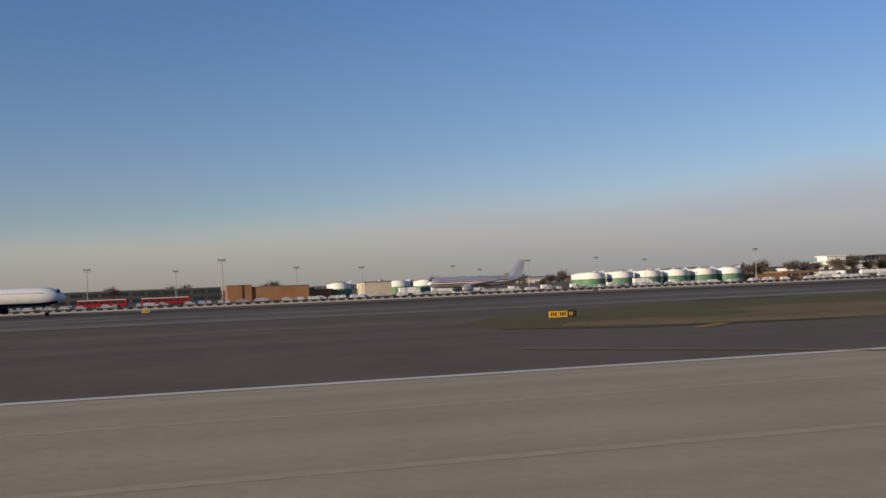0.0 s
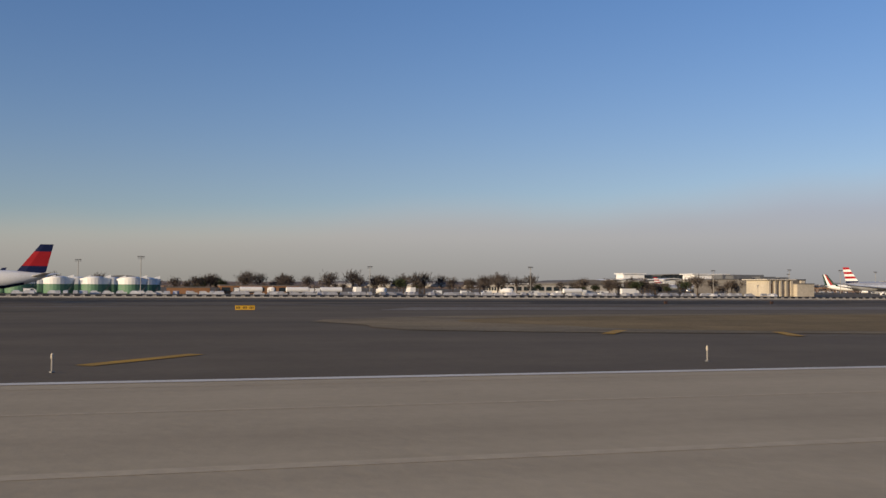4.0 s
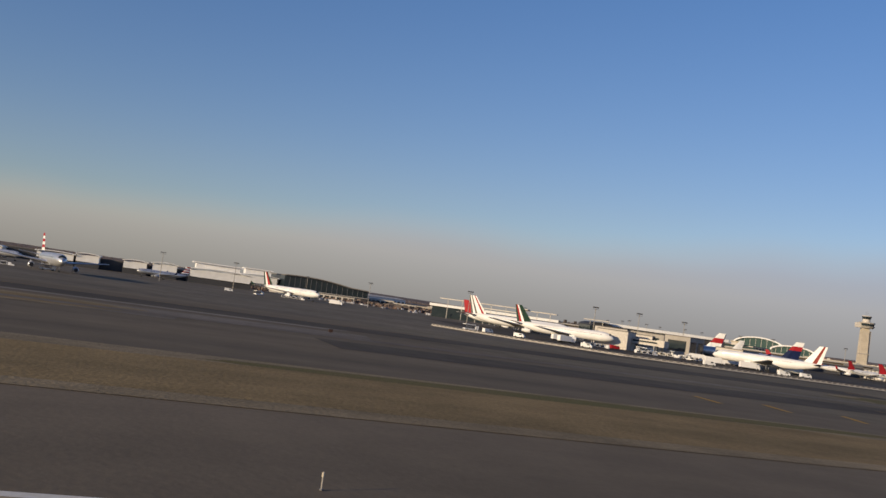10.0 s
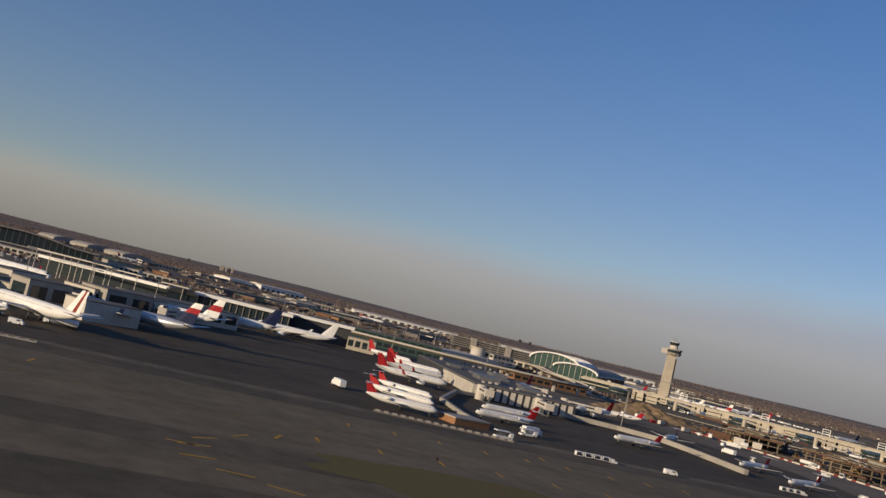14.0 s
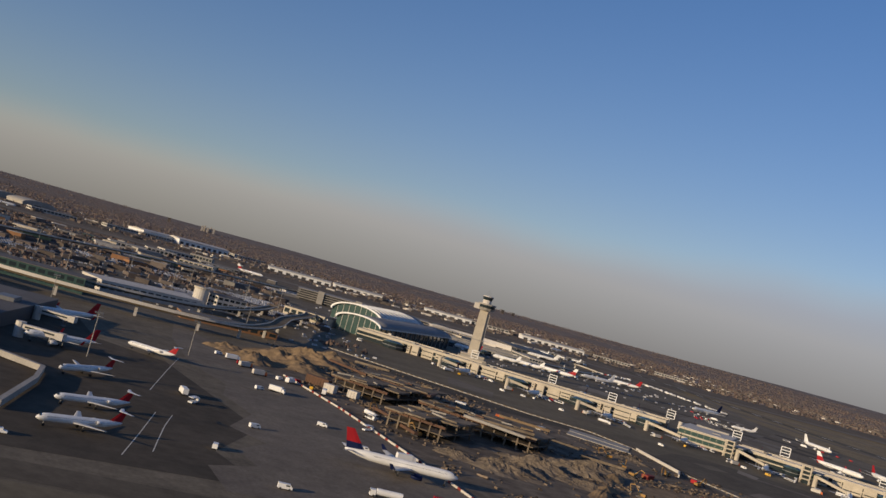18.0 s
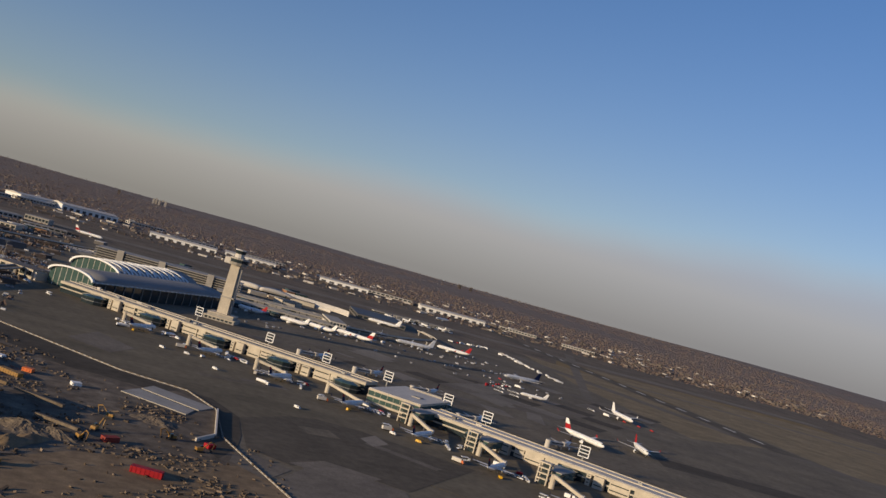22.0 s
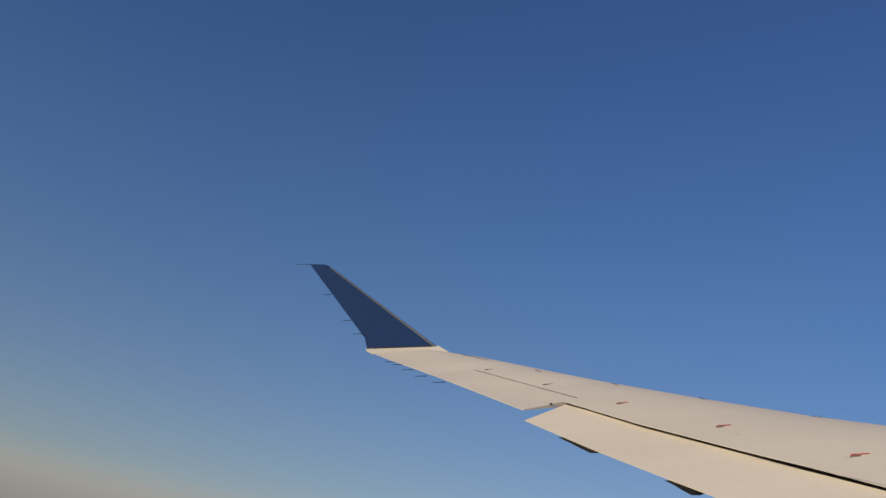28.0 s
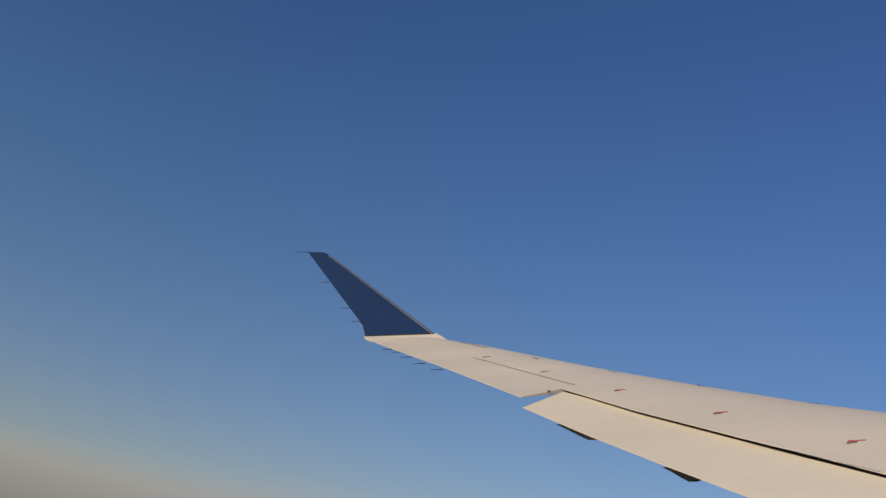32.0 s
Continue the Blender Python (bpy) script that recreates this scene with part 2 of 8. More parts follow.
M["roof_grey"] = material("roof_grey", (0.17, 0.16, 0.15), 0.9, second=(0.13, 0.12, 0.115), scale=0.1, fine=2, bump=0.1, spec=0.12)
M["roof_dark"] = material("roof_dark", (0.05, 0.05, 0.055), 0.6, second=(0.035, 0.036, 0.04), scale=0.2, fine=2)
M["glass_dark"] = material("glass_dark", (0.02, 0.03, 0.035), 0.08, second=(0.03, 0.04, 0.045), scale=0.5, fine=4)
M["glass_green"] = material("glass_green", (0.06, 0.10, 0.09), 0.1, second=(0.04, 0.075, 0.07), scale=0.4, fine=4)
M["sign_yellow"] = material("sign_yellow", (0.75, 0.42, 0.02), 0.5, scale=1, fine=9)
M["orange"] = material("orange", (0.70, 0.16, 0.03), 0.6, scale=1, fine=9)
M["soil"] = material("soil", (0.276, 0.196, 0.115), 1.0, second=(0.196, 0.138, 0.086), scale=0.25, fine=3, bump=0.8, spec=0.08, stain=0.2)
M["soil_grey"] = material("soil_grey", (0.215, 0.172, 0.125), 1.0, second=(0.118, 0.094, 0.072), scale=0.2, fine=2.5, bump=0.8, spec=0.08, stain=0.25)
M["deck_concrete"] = material("deck_concrete", (0.235, 0.190, 0.140), 1.0, second=(0.125, 0.100, 0.076), scale=0.22, fine=2.2, bump=0.6, per_piece=0.25, spec=0.08)
M["rust_and_sun_brown"] = material("rust_and_sun_brown", (0.12, 0.060, 0.034), 0.85, second=(0.08, 0.042, 0.026), scale=0.6, fine=6)
M["digger_yellow"] = material("digger_yellow", (0.34, 0.18, 0.035), 0.6, second=(0.22, 0.12, 0.03), scale=1, fine=9)
M["bark"] = material("bark", (0.085, 0.06, 0.045), 1.0, second=(0.06, 0.042, 0.032), scale=1.5, fine=9)
M["twigs"] = material("twigs", (0.133, 0.110, 0.098), 1.0, second=(0.095, 0.079, 0.069), scale=1.0, fine=6, per_piece=0.3, spec=0.08)
# Distant trees are lightened in colour for the same haze
M["far_twigs"] = material("far_twigs", (0.168, 0.118, 0.096), 1.0, second=(0.128, 0.097, 0.086), scale=1.0, fine=6, per_piece=0.25, spec=0.05)
M["evergreen"] = material("evergreen", (0.045, 0.055, 0.025), 1.0, second=(0.03, 0.04, 0.018), scale=1.0, fine=6, per_piece=0.3)
M["roof_town"] = material("roof_town", (0.09, 0.064, 0.050), 0.9, second=(0.15, 0.125, 0.11), scale=0.05, fine=1.0, per_piece=0.6)
M["wall_town"] = material("wall_town", (0.140, 0.118, 0.100), 0.9, second=(0.095, 0.075, 0.062), scale=0.05, fine=1.0, per_piece=0.6)
M["rubble"] = material("rubble", (0.266, 0.203, 0.150), 1.0, second=(0.140, 0.109, 0.083), scale=0.3, fine=3, per_piece=0.7, spec=0.08)
M["car_paint"] = material("car_paint", (0.42, 0.42, 0.43), 0.35, second=(0.12, 0.12, 0.14), scale=0.02, fine=2, per_piece=0.7)


# ---- builders ----
def part(name, bm, mat, parent=None, label="", smooth=False):
    me = bpy.data.meshes.new(name)
    bm.normal_update()
    bm.to_mesh(me)
    bm.free()
    me.materials.append(M[mat] if isinstance(mat, str) else mat)
    if smooth:
        me.polygons.foreach_set("use_smooth", [True] * len(me.polygons))
    ob = new(name, me)
    if parent is not None:
        ob.parent = parent
    if label:
        ob["label"] = label
    return ob


def empty(name, at=(0, 0, 0), turn=0.0):
    ob = new(name)
    ob.empty_display_size = 0.1
    ob.matrix_basis = pose(*at, 0, 0, turn)
    return ob


def box(bm, x0, x1, y0, y1, z0, z1, m=None):
    p = [(x0, y0, z0), (x1, y0, z0), (x1, y1, z0), (x0, y1, z0), (x0, y0, z1), (x1, y0, z1), (x1, y1, z1), (x0, y1, z1)]
    v = [bm.verts.new(m @ Vector(q) if m else q) for q in p]
    for f in ((3, 2, 1, 0), (4, 5, 6, 7), (0, 1, 5, 4), (1, 2, 6, 5), (2, 3, 7, 6), (3, 0, 4, 7)):
        bm.faces.new([v[i] for i in f])
    return bm


def boxes(*rows):
    bm = bmesh.new()
    for r in rows:
        box(bm, *r)
    return bm


def loft(bm, rings, cap=True):
    rs = [[bm.verts.new(p) for p in r] for r in rings]
    n = len(rs[0])
    for a, b in zip(rs, rs[1:]):
        for i in range(n):
            bm.faces.new((a[i], a[(i + 1) % n], b[(i + 1) % n], b[i]))
    if cap:
        bm.faces.new(list(reversed(rs[0])))
        bm.faces.new(rs[-1])
    return bm


def ring(c, r, n=12, axis="x", squash=1.0):
    out = []
    for i in range(n):
        a = 2 * math.pi * i / n
        u, w = r * math.cos(a), r * squash * math.sin(a)
        out.append((c[0], c[1] + u, c[2] + w) if axis == "x" else (c[0] + u, c[1] + w, c[2]) if axis == "z" else (c[0] + u, c[1], c[2] + w))
    return out


def tube(bm, a, b, r0, r1=None, n=8):
    a, b = Vector(a), Vector(b)
    q = (b - a).to_track_quat("Z", "Y").to_matrix()
    r1 = r0 if r1 is None else r1
    rs = [[p + q @ Vector((r * math.cos(2 * math.pi * i / n), r * math.sin(2 * math.pi * i / n), 0)) for i in range(n)] for p, r in ((a, r0), (b, r1))]
    return loft(bm, rs)


def plate(bm, pts, z=0.0):
    bm.faces.new([bm.verts.new((x, y, z)) for x, y in pts])
    return bm


def prism(bm, pts, z0, z1):
    return loft(bm, [[(x, y, z0) for x, y in pts], [(x, y, z1) for x, y in pts]])


def sheet(name, pts, z, mat, label, kind="structure", category="ground"):
    ob = part(name, plate(bmesh.new(), pts, z), mat)
    return tagged(ob, label, category, kind=kind)

# ---- the ground ----
def rect(x0, x1, y0, y1):
    return [(x0, y0), (x1, y0), (x1, y1), (x0, y1)]


def ground_sheet():
    """One sheet to the horizon, raised far off so that its rim fits the horizon in the camera's view."""
    bm = bmesh.new()
    radii = [0, 900, 1800, 2600, 3400, 4000, 4500, 5200, 6500]
    high = [0, 0, 0, 2, 7, 17, 30, 41, 52]
    n = 72
    c = bm.verts.new((600, 300, 0))
    last = None
    for r, h in zip(radii[1:], high[1:]):
        row = []
        for i in range(n):
            a = 2 * math.pi * i / n
            w = 0.75 + 0.5 * noise.noise(Vector((math.cos(a) * 3, math.sin(a) * 3, r * 0.002)))
            row.append(bm.verts.new((600 + r * math.cos(a), 300 + r * math.sin(a), h * w)))
        for i in range(n):
            j = (i + 1) % n
            bm.faces.new((c, row[i], row[j]) if last is None else (last[i], row[i], row[j], last[j]))
        last = row
    return tagged(part("ground", bm, "town_ground", smooth=True), "brown winter land of suburbs and bare woods to the horizon", "ground", kind="structure")


ground_sheet()
sheet("airfield_ground", rect(-700, 2200, -300, 1500), 0.02, "field", "wide dry airfield land between the paved surfaces")
sheet("runway", rect(-700, 1700, -42, 17.9), 0.05, "concrete_runway", "pale worn concrete runway with streaked lanes", category="runway")
sheet("runway_shoulder", rect(-700, 1700, 17.9, 30.0), 0.045, "asphalt", "dark asphalt runway shoulder", category="runway")
sheet("taxiway", [(424, 30.0), (1500, 30.0), (1500, 145.0), (396, 145.0), (402, 95.0), (420, 60.0)], 0.036, "asphalt_mid", "dark grey-brown asphalt taxiways beside the runway", category="taxiway")
sheet("taxiway", rect(-700, 480, 30.0, 145.0), 0.031, "asphalt", "grey asphalt taxiways beside the runway", category="taxiway")
sheet("apron", [(-700, 145), (1500, 145), (1500, 860), (900, 1000), (-700, 1000)], 0.03, "apron", "grey apron paving round the terminals", category="apron")
sheet("runway_edge_line", rect(-700, 1700, 17.74, 18.12), 0.06, "white_line", "worn white painted runway edge line", category="marking")


def blob(cx, cy, rx, ry, n=40, seed=0, rough=0.08, square=3.0):
    pts = []
    for i in range(n):
        a = 2 * math.pi * i / n
        c, s = math.cos(a), math.sin(a)
        k = (abs(c) ** square + abs(s) ** square) ** (-1 / square) * (1 + rough * noise.noise(Vector((c * 2, s * 2, seed))))
        pts.append((cx + rx * k * c, cy + ry * k * s))
    return pts


# the first grass island tapers to a dry tip beside the runway
sheet("grass_island", [(11, 35), (15, 31.5), (24, 29.9), (41, 29.8), (66, 30.4), (91, 30.5), (97, 31), (94, 33.8), (88.6, 37.9), (84.7, 40.1), (77.6, 42.3), (68, 43.1), (63.5, 46.6), (58, 54), (48, 60), (30, 58), (16, 50), (11.5, 42)], 0.0525, "grass_green", "green mown grass island beside the taxiway", category="grass")
sheet("grass_island", [(13.5, 35), (17, 32.2), (26, 30.3), (41, 29.9), (66, 30.5), (91, 30.6), (96, 31.2), (93.6, 33.4), (91, 34.8), (87, 35), (80, 37.2), (74, 38.0), (63, 37.2), (58, 38.6), (54, 41), (46, 47), (38, 45.5), (30, 46), (20, 41), (15, 38)], 0.057, "grass_dry", "dry yellow-brown winter grass island", category="grass")
# further grass islands between runway and taxiway: x0, x1, y0, y1
for i, (x0, x1, y0, y1) in enumerate(((143, 258, 30, 60), (296, 424, 32.0, 51), (-180, -30, 30, 54), (450, 493, 90, 107), (322, 366, 84, 100), (700, 860, 40, 64))):
    cx, cy, rx, ry = (x0 + x1) / 2, (y0 + y1) / 2, (x1 - x0) / 2, (y1 - y0) / 2
    sheet("grass_island", blob(cx, cy, rx, ry, seed=i), 0.0525, "grass_olive", "olive rim of a mown grass island beside the taxiway", category="grass")
    sheet("grass_island", blob(cx + 2.5, cy - 0.8, rx - 4.5, ry - 2.8, seed=i + 9), 0.057, "grass_dry", "dry yellow-brown winter grass island", category="grass")


for i, (x, y, rx, ry) in enumerate(((19.5, 40.5, 5.5, 3.0), (252.0, 44.5, 5.0, 2.2), (248.0, 47.5, 6.0, 1.2), (470.0, 98.0, 21.0, 7.5), (60.0, 50.5, 18.0, 1.6), (390.0, 48.5, 22.0, 1.4), (558.0, 101.0, 17.0, 9.0))):
    sheet("grass_patch", blob(x, y, rx, ry, seed=i + 30, rough=0.3 if rx > 15 else 0.5, square=2.0), 0.061, "grass_green", "thin patch of greener grass", category="grass")




def streak(x0, x1, y0, y1, mat, label, z=0.06, skew=0.0):
    return sheet("paving_strip", [(x0, y0), (x1, y0 + skew), (x1, y1 + skew), (x0, y1)], z, mat, label, category="paving")


streak(-200, 470, 88, 92, "apron_pale", "pale concrete strip along the taxiway")
streak(-200, 470, 108, 122, "asphalt_dark", "dark asphalt taxi lane", 0.05)
streak(500, 760, 71.5, 83, "asphalt_worn", "dark asphalt taxi lane", 0.05)
streak(436, 499.8, 30.2, 84, "asphalt_worn", "dark brown asphalt of the taxiway junction", 0.0495)
streak(380, 435.8, 71.5, 83, "asphalt_dark", "dark asphalt taxi lane", 0.05)
streak(453, 471, 86, 90.5, "asphalt_dark", "dark repaired asphalt patch", 0.055)
streak(470, 1200, 96, 106, "asphalt_worn", "dark asphalt taxi lane", 0.05)


def curve_line(pts, width, mat, label, z=0.062):
    bm = bmesh.new()
    rows = []
    for i, (x, y) in enumerate(pts):
        a, b = pts[max(i - 1, 0)], pts[min(i + 1, len(pts) - 1)]
        d = Vector((b[0] - a[0], b[1] - a[1])).normalized() * width / 2
        rows.append((bm.verts.new((x - d.y, y + d.x, z)), bm.verts.new((x + d.y, y - d.x, z))))
    for p, q in zip(rows, rows[1:]):
        bm.faces.new((p[0], p[1], q[1], q[0]))
    return tagged(part("taxi_line", bm, mat), label, "marking", kind="structure")


def mark(pts, mat="yellow_line", z=0.058, name="painted_mark", label="worn yellow painted taxiway bar"):
    return sheet(name, pts, z, mat, label, category="marking")


def bar(x, y, length, width, turn, mat="yellow_line", label="worn yellow painted taxiway bar", z=0.058):
    c, s = math.cos(radians(turn)), math.sin(radians(turn))
    pts = [(x + c * u - s * v, y + s * u + c * v) for u, v in ((-length / 2, -width / 2), (length / 2, -width / 2), (length / 2, width / 2), (-length / 2, width / 2))]
    return tagged(mark(pts, mat, z, label=label), group="painted bars")


# slanted bars on shoulders and taxiway edges, from end to end
BARS = [((34.2, 20.0), (35.5, 23.2)), ((41.2, 22.3), (40.3, 18.8)), ((28.8, 22.8), (30.9, 25.7)), ((16.3, 29.4), (18.1, 30.9)), ((115.0, 29.5), (117.8, 33.6)), ((151.1, 33.1), (153.1, 36.0)), ((158.9, 33.7), (157.5, 30.4)),
        ((133.5, 21.8), (135.9, 24.9)), ((248.4, 22.9), (249.2, 19.6)), ((289.8, 24.9), (292.8, 26.4)), ((328.1, 53.0), (328.9, 57.0)), ((337.0, 52.0), (337.4, 55.0))]
BARS += [((406.6, 61.4), (407.5, 66.4)), ((412.1, 60.6), (413.6, 65.8)), ((417.2, 58.5), (419.3, 63.5)), ((421.9, 55.5), (424.4, 60.0)), ((428.7, 45.2), (432.7, 47.5)), ((429.2, 39.6), (433.2, 39.9)), ((460.1, 60.1), (461.4, 56.0)), ((465.8, 62.8), (465.5, 57.8)),
         ((476.5, 64.1), (476.2, 59.5)), ((487.4, 65.7), (487.7, 61.0)), ((467.8, 83.7), (467.9, 79.6)), ((453.4, 81.0), (454.5, 84.7)), ((481.7, 79.9), (482.5, 84.2)), ((489.2, 79.7), (490.0, 84.2)), ((446.8, 84.8), (448.4, 87.4))]
BARS += [((498.0, 112.9), (500.1, 119.2)), ((502.2, 111.0), (504.5, 116.2)), ((506.2, 108.1), (508.6, 111.4)), ((499.1, 85.8), (500.4, 83.6)), ((503.8, 89.7), (505.4, 87.7)), ((526.4, 99.2), (529.5, 98.6)), ((466.8, 118.3), (467.4, 115.1))]
BARS14 = [(529.1, 98.9, 20), (530.4, 103.5, 40), (534.6, 109.0, 55), (539.3, 113.1, 70), (529.0, 93.5, 8), (532.0, 89.2, -12), (535.9, 86.0, -30), (511.1, 135.5, 80), (585.0, 141.0, 80), (484.1, 90.4, 0)]
for (xa, ya), (xb, yb) in BARS:
    ln = math.hypot(xb - xa, yb - ya)
    bar((xa + xb) / 2, (ya + yb) / 2, ln, 0.5, math.degrees(math.atan2(yb - ya, xb - xa)))
for x, y, tr in BARS14:
    bar(x, y, 3.4, 0.45, tr)
for i in range(14):
    bar(544.5 + i * 7.85, 116.5 + (i % 2) * 0.3, 3.2, 0.45, 86)
    bar(552.5 + i * 6.9, 135.0 + (i % 3) * 0.4, 3.0, 0.4, 80)
# pale seams along the runway slabs, and the lead-in line across it
for y, w in ((13.7, 0.16), (9.3, 0.26), (17.0, 0.10)):
    for i in range(10):
        mark([(-60 + i * 66, y - w / 2), (6.0 + i * 66, y - w / 2), (6.0 + i * 66, y + w / 2), (-60 + i * 66, y + w / 2)], "runway_pale", 0.0535, "slab_seam", "pale worn seam between runway slabs")
curve_line([(8.0, 24.0), (10.4, 21.6), (13.2, 18.5), (16.1, 15.2), (18.3, 12.9), (20.7, 10.9), (25.0, 8.0), (31.0, 5.4)], 0.30, "asphalt_dark", "dark edging of the yellow lead-in line", 0.055)
curve_line([(8.0, 24.0), (10.4, 21.6), (13.2, 18.5), (16.1, 15.2), (18.3, 12.9), (20.7, 10.9), (25.0, 8.0), (31.0, 5.4)], 0.16, "yellow_line", "yellow lead-in line curving across the runway")
mark([(100.7, 50.3), (102.6, 49.9), (109.2, 59.5), (106.8, 60.0)], "red_line", 0.058, "painted_sign", "faded red painted sign on the taxiway asphalt")
for u in (0.22, 0.42, 0.62, 0.80):
    bar(101.65 + 6.35 * u, 50.1 + 9.65 * u, 0.5, 0.9, 57, "white_line", "faded white bar of a painted sign", 0.062)
curve_line([(98.1, 40.7), (103.0, 48.8), (108.5, 57.6)], 0.3, "yellow_line", "worn orange guide line beside the painted sign")
# touchdown bars on the runway
for y in (8.8, 7.05, 5.3):
    mark([(40.7, y), (51.5, y), (51.5, y + 1.0), (40.7, y + 1.0)], "white_line", label="long white painted runway touchdown bar")
    mark([(40.45, y - 0.22), (51.75, y - 0.22), (51.75, y + 1.22), (40.45, y + 1.22)], "asphalt_dark", 0.054, label="dark outline round a white runway bar")


curve_line([(-700, 123.3), (1500, 123.3)], 0.12, "yellow_line", "thin yellow taxiway centre line")
# hold position at the crossing runway
curve_line([(430.0, 50.95), (441.4, 50.85), (450.2, 50.55), (457.8, 50.3)], 0.62, "yellow_line", "solid yellow taxiway hold line", 0.063)
for k in range(24):
    x = 430.6 + k * 1.15
    bar(x, 50.84 - 0.0235 * (x - 430), 0.62, 0.24, -1.4, "asphalt_dark", "dark dash of a taxiway hold line", 0.068)
curve_line([(434.8, 77.0), (436.3, 70.3), (438.9, 60.5), (441.1, 52.0), (442.1, 48.8), (442.8, 46.0), (443.1, 43.0), (443.2, 34.0)], 0.22, "yellow_line", "curved yellow taxiway lead-in line")
curve_line([(441.9, 48.6), (442.8, 46.2), (444.4, 41.1), (448.0, 34.0)], 0.14, "yellow_line", "branching yellow taxiway guide line")
curve_line([(460.5, 60.5), (457.5, 57.2), (454.9, 52.8), (453.9, 49.6), (453.6, 45.8), (454.2, 38.0)], 0.12, "yellow_line", "thin curved yellow taxiway line")
curve_line([(461.2, 60.3), (458.1, 56.8), (455.4, 52.6), (454.4, 49.5), (454.1, 45.8), (454.7, 38.0)], 0.10, "yellow_line", "thin curved yellow taxiway line")
for x0 in (435.0, 442.0):
    board = mark([(x0, 51.85), (x0 + 4.3, 51.85), (x0 + 4.3, 55.1), (x0, 55.1)], "red_line", 0.060, "painted_sign", "red painted runway sign on the taxiway asphalt")
    fc = bpy.data.curves.new("letters", "FONT")
    fc.body, fc.size, fc.align_x, fc.align_y = "31L-13R", 1.15, "CENTER", "CENTER"
    fc.materials.append(M["white_line"])
    fo = new("letters", fc)
    fo.parent = board
    fo.matrix_basis = pose(x0 + 2.15, 53.5, 0.065, 0, 0, 180) @ Matrix.Diagonal((0.88, 2.2, 1, 1))
curve_line([(540 + i * 2, 30 + i * i * 0.55) for i in range(13)], 0.16, "red_line", "faint red painted apron guide line")
curve_line([(880 + 3 * i + 0.9 * i * i, 330 - 9 * i) for i in range(11)], 0.14, "yellow_line", "faint curved apron guide line")


# ---- runway lights, signs, barriers ----
def edge_light(x, y):
    e = empty("runway_edge_light", (x, y, 0.05))
    tagged(e, "small pale runway edge light on a thin stem", "runway light", "runway edge lights")
    part("stem", tube(bmesh.new(), (0, 0, 0), (0, 0, 0.26), 0.018, n=6), "concrete", e)
    part("base", tube(bmesh.new(), (0, 0, 0), (0, 0, 0.03), 0.05, n=8), "grey_metal", e)
    part("cap", loft(bmesh.new(), [ring((0, 0, z), r, 8, "z") for z, r in ((0.26, 0.02), (0.28, 0.03), (0.35, 0.03), (0.38, 0.015))]), "cream", e)
    return e


for i, (x, y) in enumerate(((442.4, 45.6), (442.7, 43.7), (442.9, 41.9), (443.1, 46.1), (444.1, 42.7), (466.7, 60.4), (462.0, 59.0), (477.3, 61.5), (499, 85.8), (489.1, 83.1), (51.5, 38.7), (51.3, 37.8), (52.4, 39.2), (52.1, 38.0))):
    ob = part("reflector", tube(bmesh.new(), (0, 0, 0), (0, 0, 0.09), 0.03, 0.02, n=6), "white_paint")
    ob.matrix_basis = pose(x, y, 0.055)
    tagged(ob, "tiny white taxiway reflector stub", "reflector", "taxiway reflectors")
first = edge_light(46.2, 20.2)
for i in range(4, 62):
    copy_thing(first, pose(2.77 + 14.475 * i if i < 11 else 1.2 + 14.71 * i, 20.2, 0.05))


def guide_sign(x, y, panels, turn=0.0, back=False):
    """A low taxiway sign made of lit panels on legs."""
    e = empty("taxiway_sign", (x, y, 0.07), turn)
    tagged(e, "low black-framed taxiway sign, its back browned for sunlight" if back else "low yellow taxiway guide sign with black characters", "airfield sign", "taxiway signs")
    e.scale = (0.72, 0.72, 0.72)
    w = 0.62
    for i, (paper, ink, marks) in enumerate(panels):
        x0 = (i - len(panels) / 2) * w
        # Sign backs are coloured brown for the low sun falling on them
        p = part("panel", boxes((x0, x0 + w * 0.96, -0.05, 0.05, 0.10, 0.52)), "rust_and_sun_brown" if back else paper, e)
        if not back:
            part("characters", boxes(*[(x0 + 0.1 + 0.14 * k, x0 + 0.18 + 0.14 * k, -0.057, -0.045, 0.2, 0.42) for k in range(marks)]), ink, p)
        part("leg", boxes((x0 + w * 0.45, x0 + w * 0.5, -0.03, 0.03, 0.0, 0.12)), "dark_metal", e)
    part("frame", boxes((-len(panels) * w / 2 - 0.03, len(panels) * w / 2, -0.06, 0.06, 0.51, 0.54)), "dark_metal", e)
    return e


Y, B = ("sign_yellow", "dark_metal", 3), ("dark_metal", "sign_yellow", 2)
guide_sign(16.0, 41.2, [Y, Y, B])
guide_sign(50.4, 30.4, [Y, Y], 35, True)
guide_sign(100.9, 35.2, [Y, Y], 20, True)
guide_sign(140.1, 67.0, [Y, Y, Y])
guide_sign(255.4, 40.8, [Y, B, Y, Y])
guide_sign(262.2, 43.0, [Y])
guide_sign(276.0, 79.7, [Y])
guide_sign(422.2, 51.0, [Y, Y, B, Y], -8)
guide_sign(463.3, 50.8, [Y, Y], -8)
guide_sign(456.7, 51.6, [Y], -8)
guide_sign(484.1, 90.4, [Y], -8)
guide_sign(320.2, 47.4, [Y, Y], 20, True)
guide_sign(-6.0, 110.0, [Y, Y])
guide_sign(304.0, 74.0, [Y])
guide_sign(312.0, 98.0, [Y])
guide_sign(344.0, 110.0, [Y, Y])
guide_sign(268.0, 100.0, [B], 0, True)
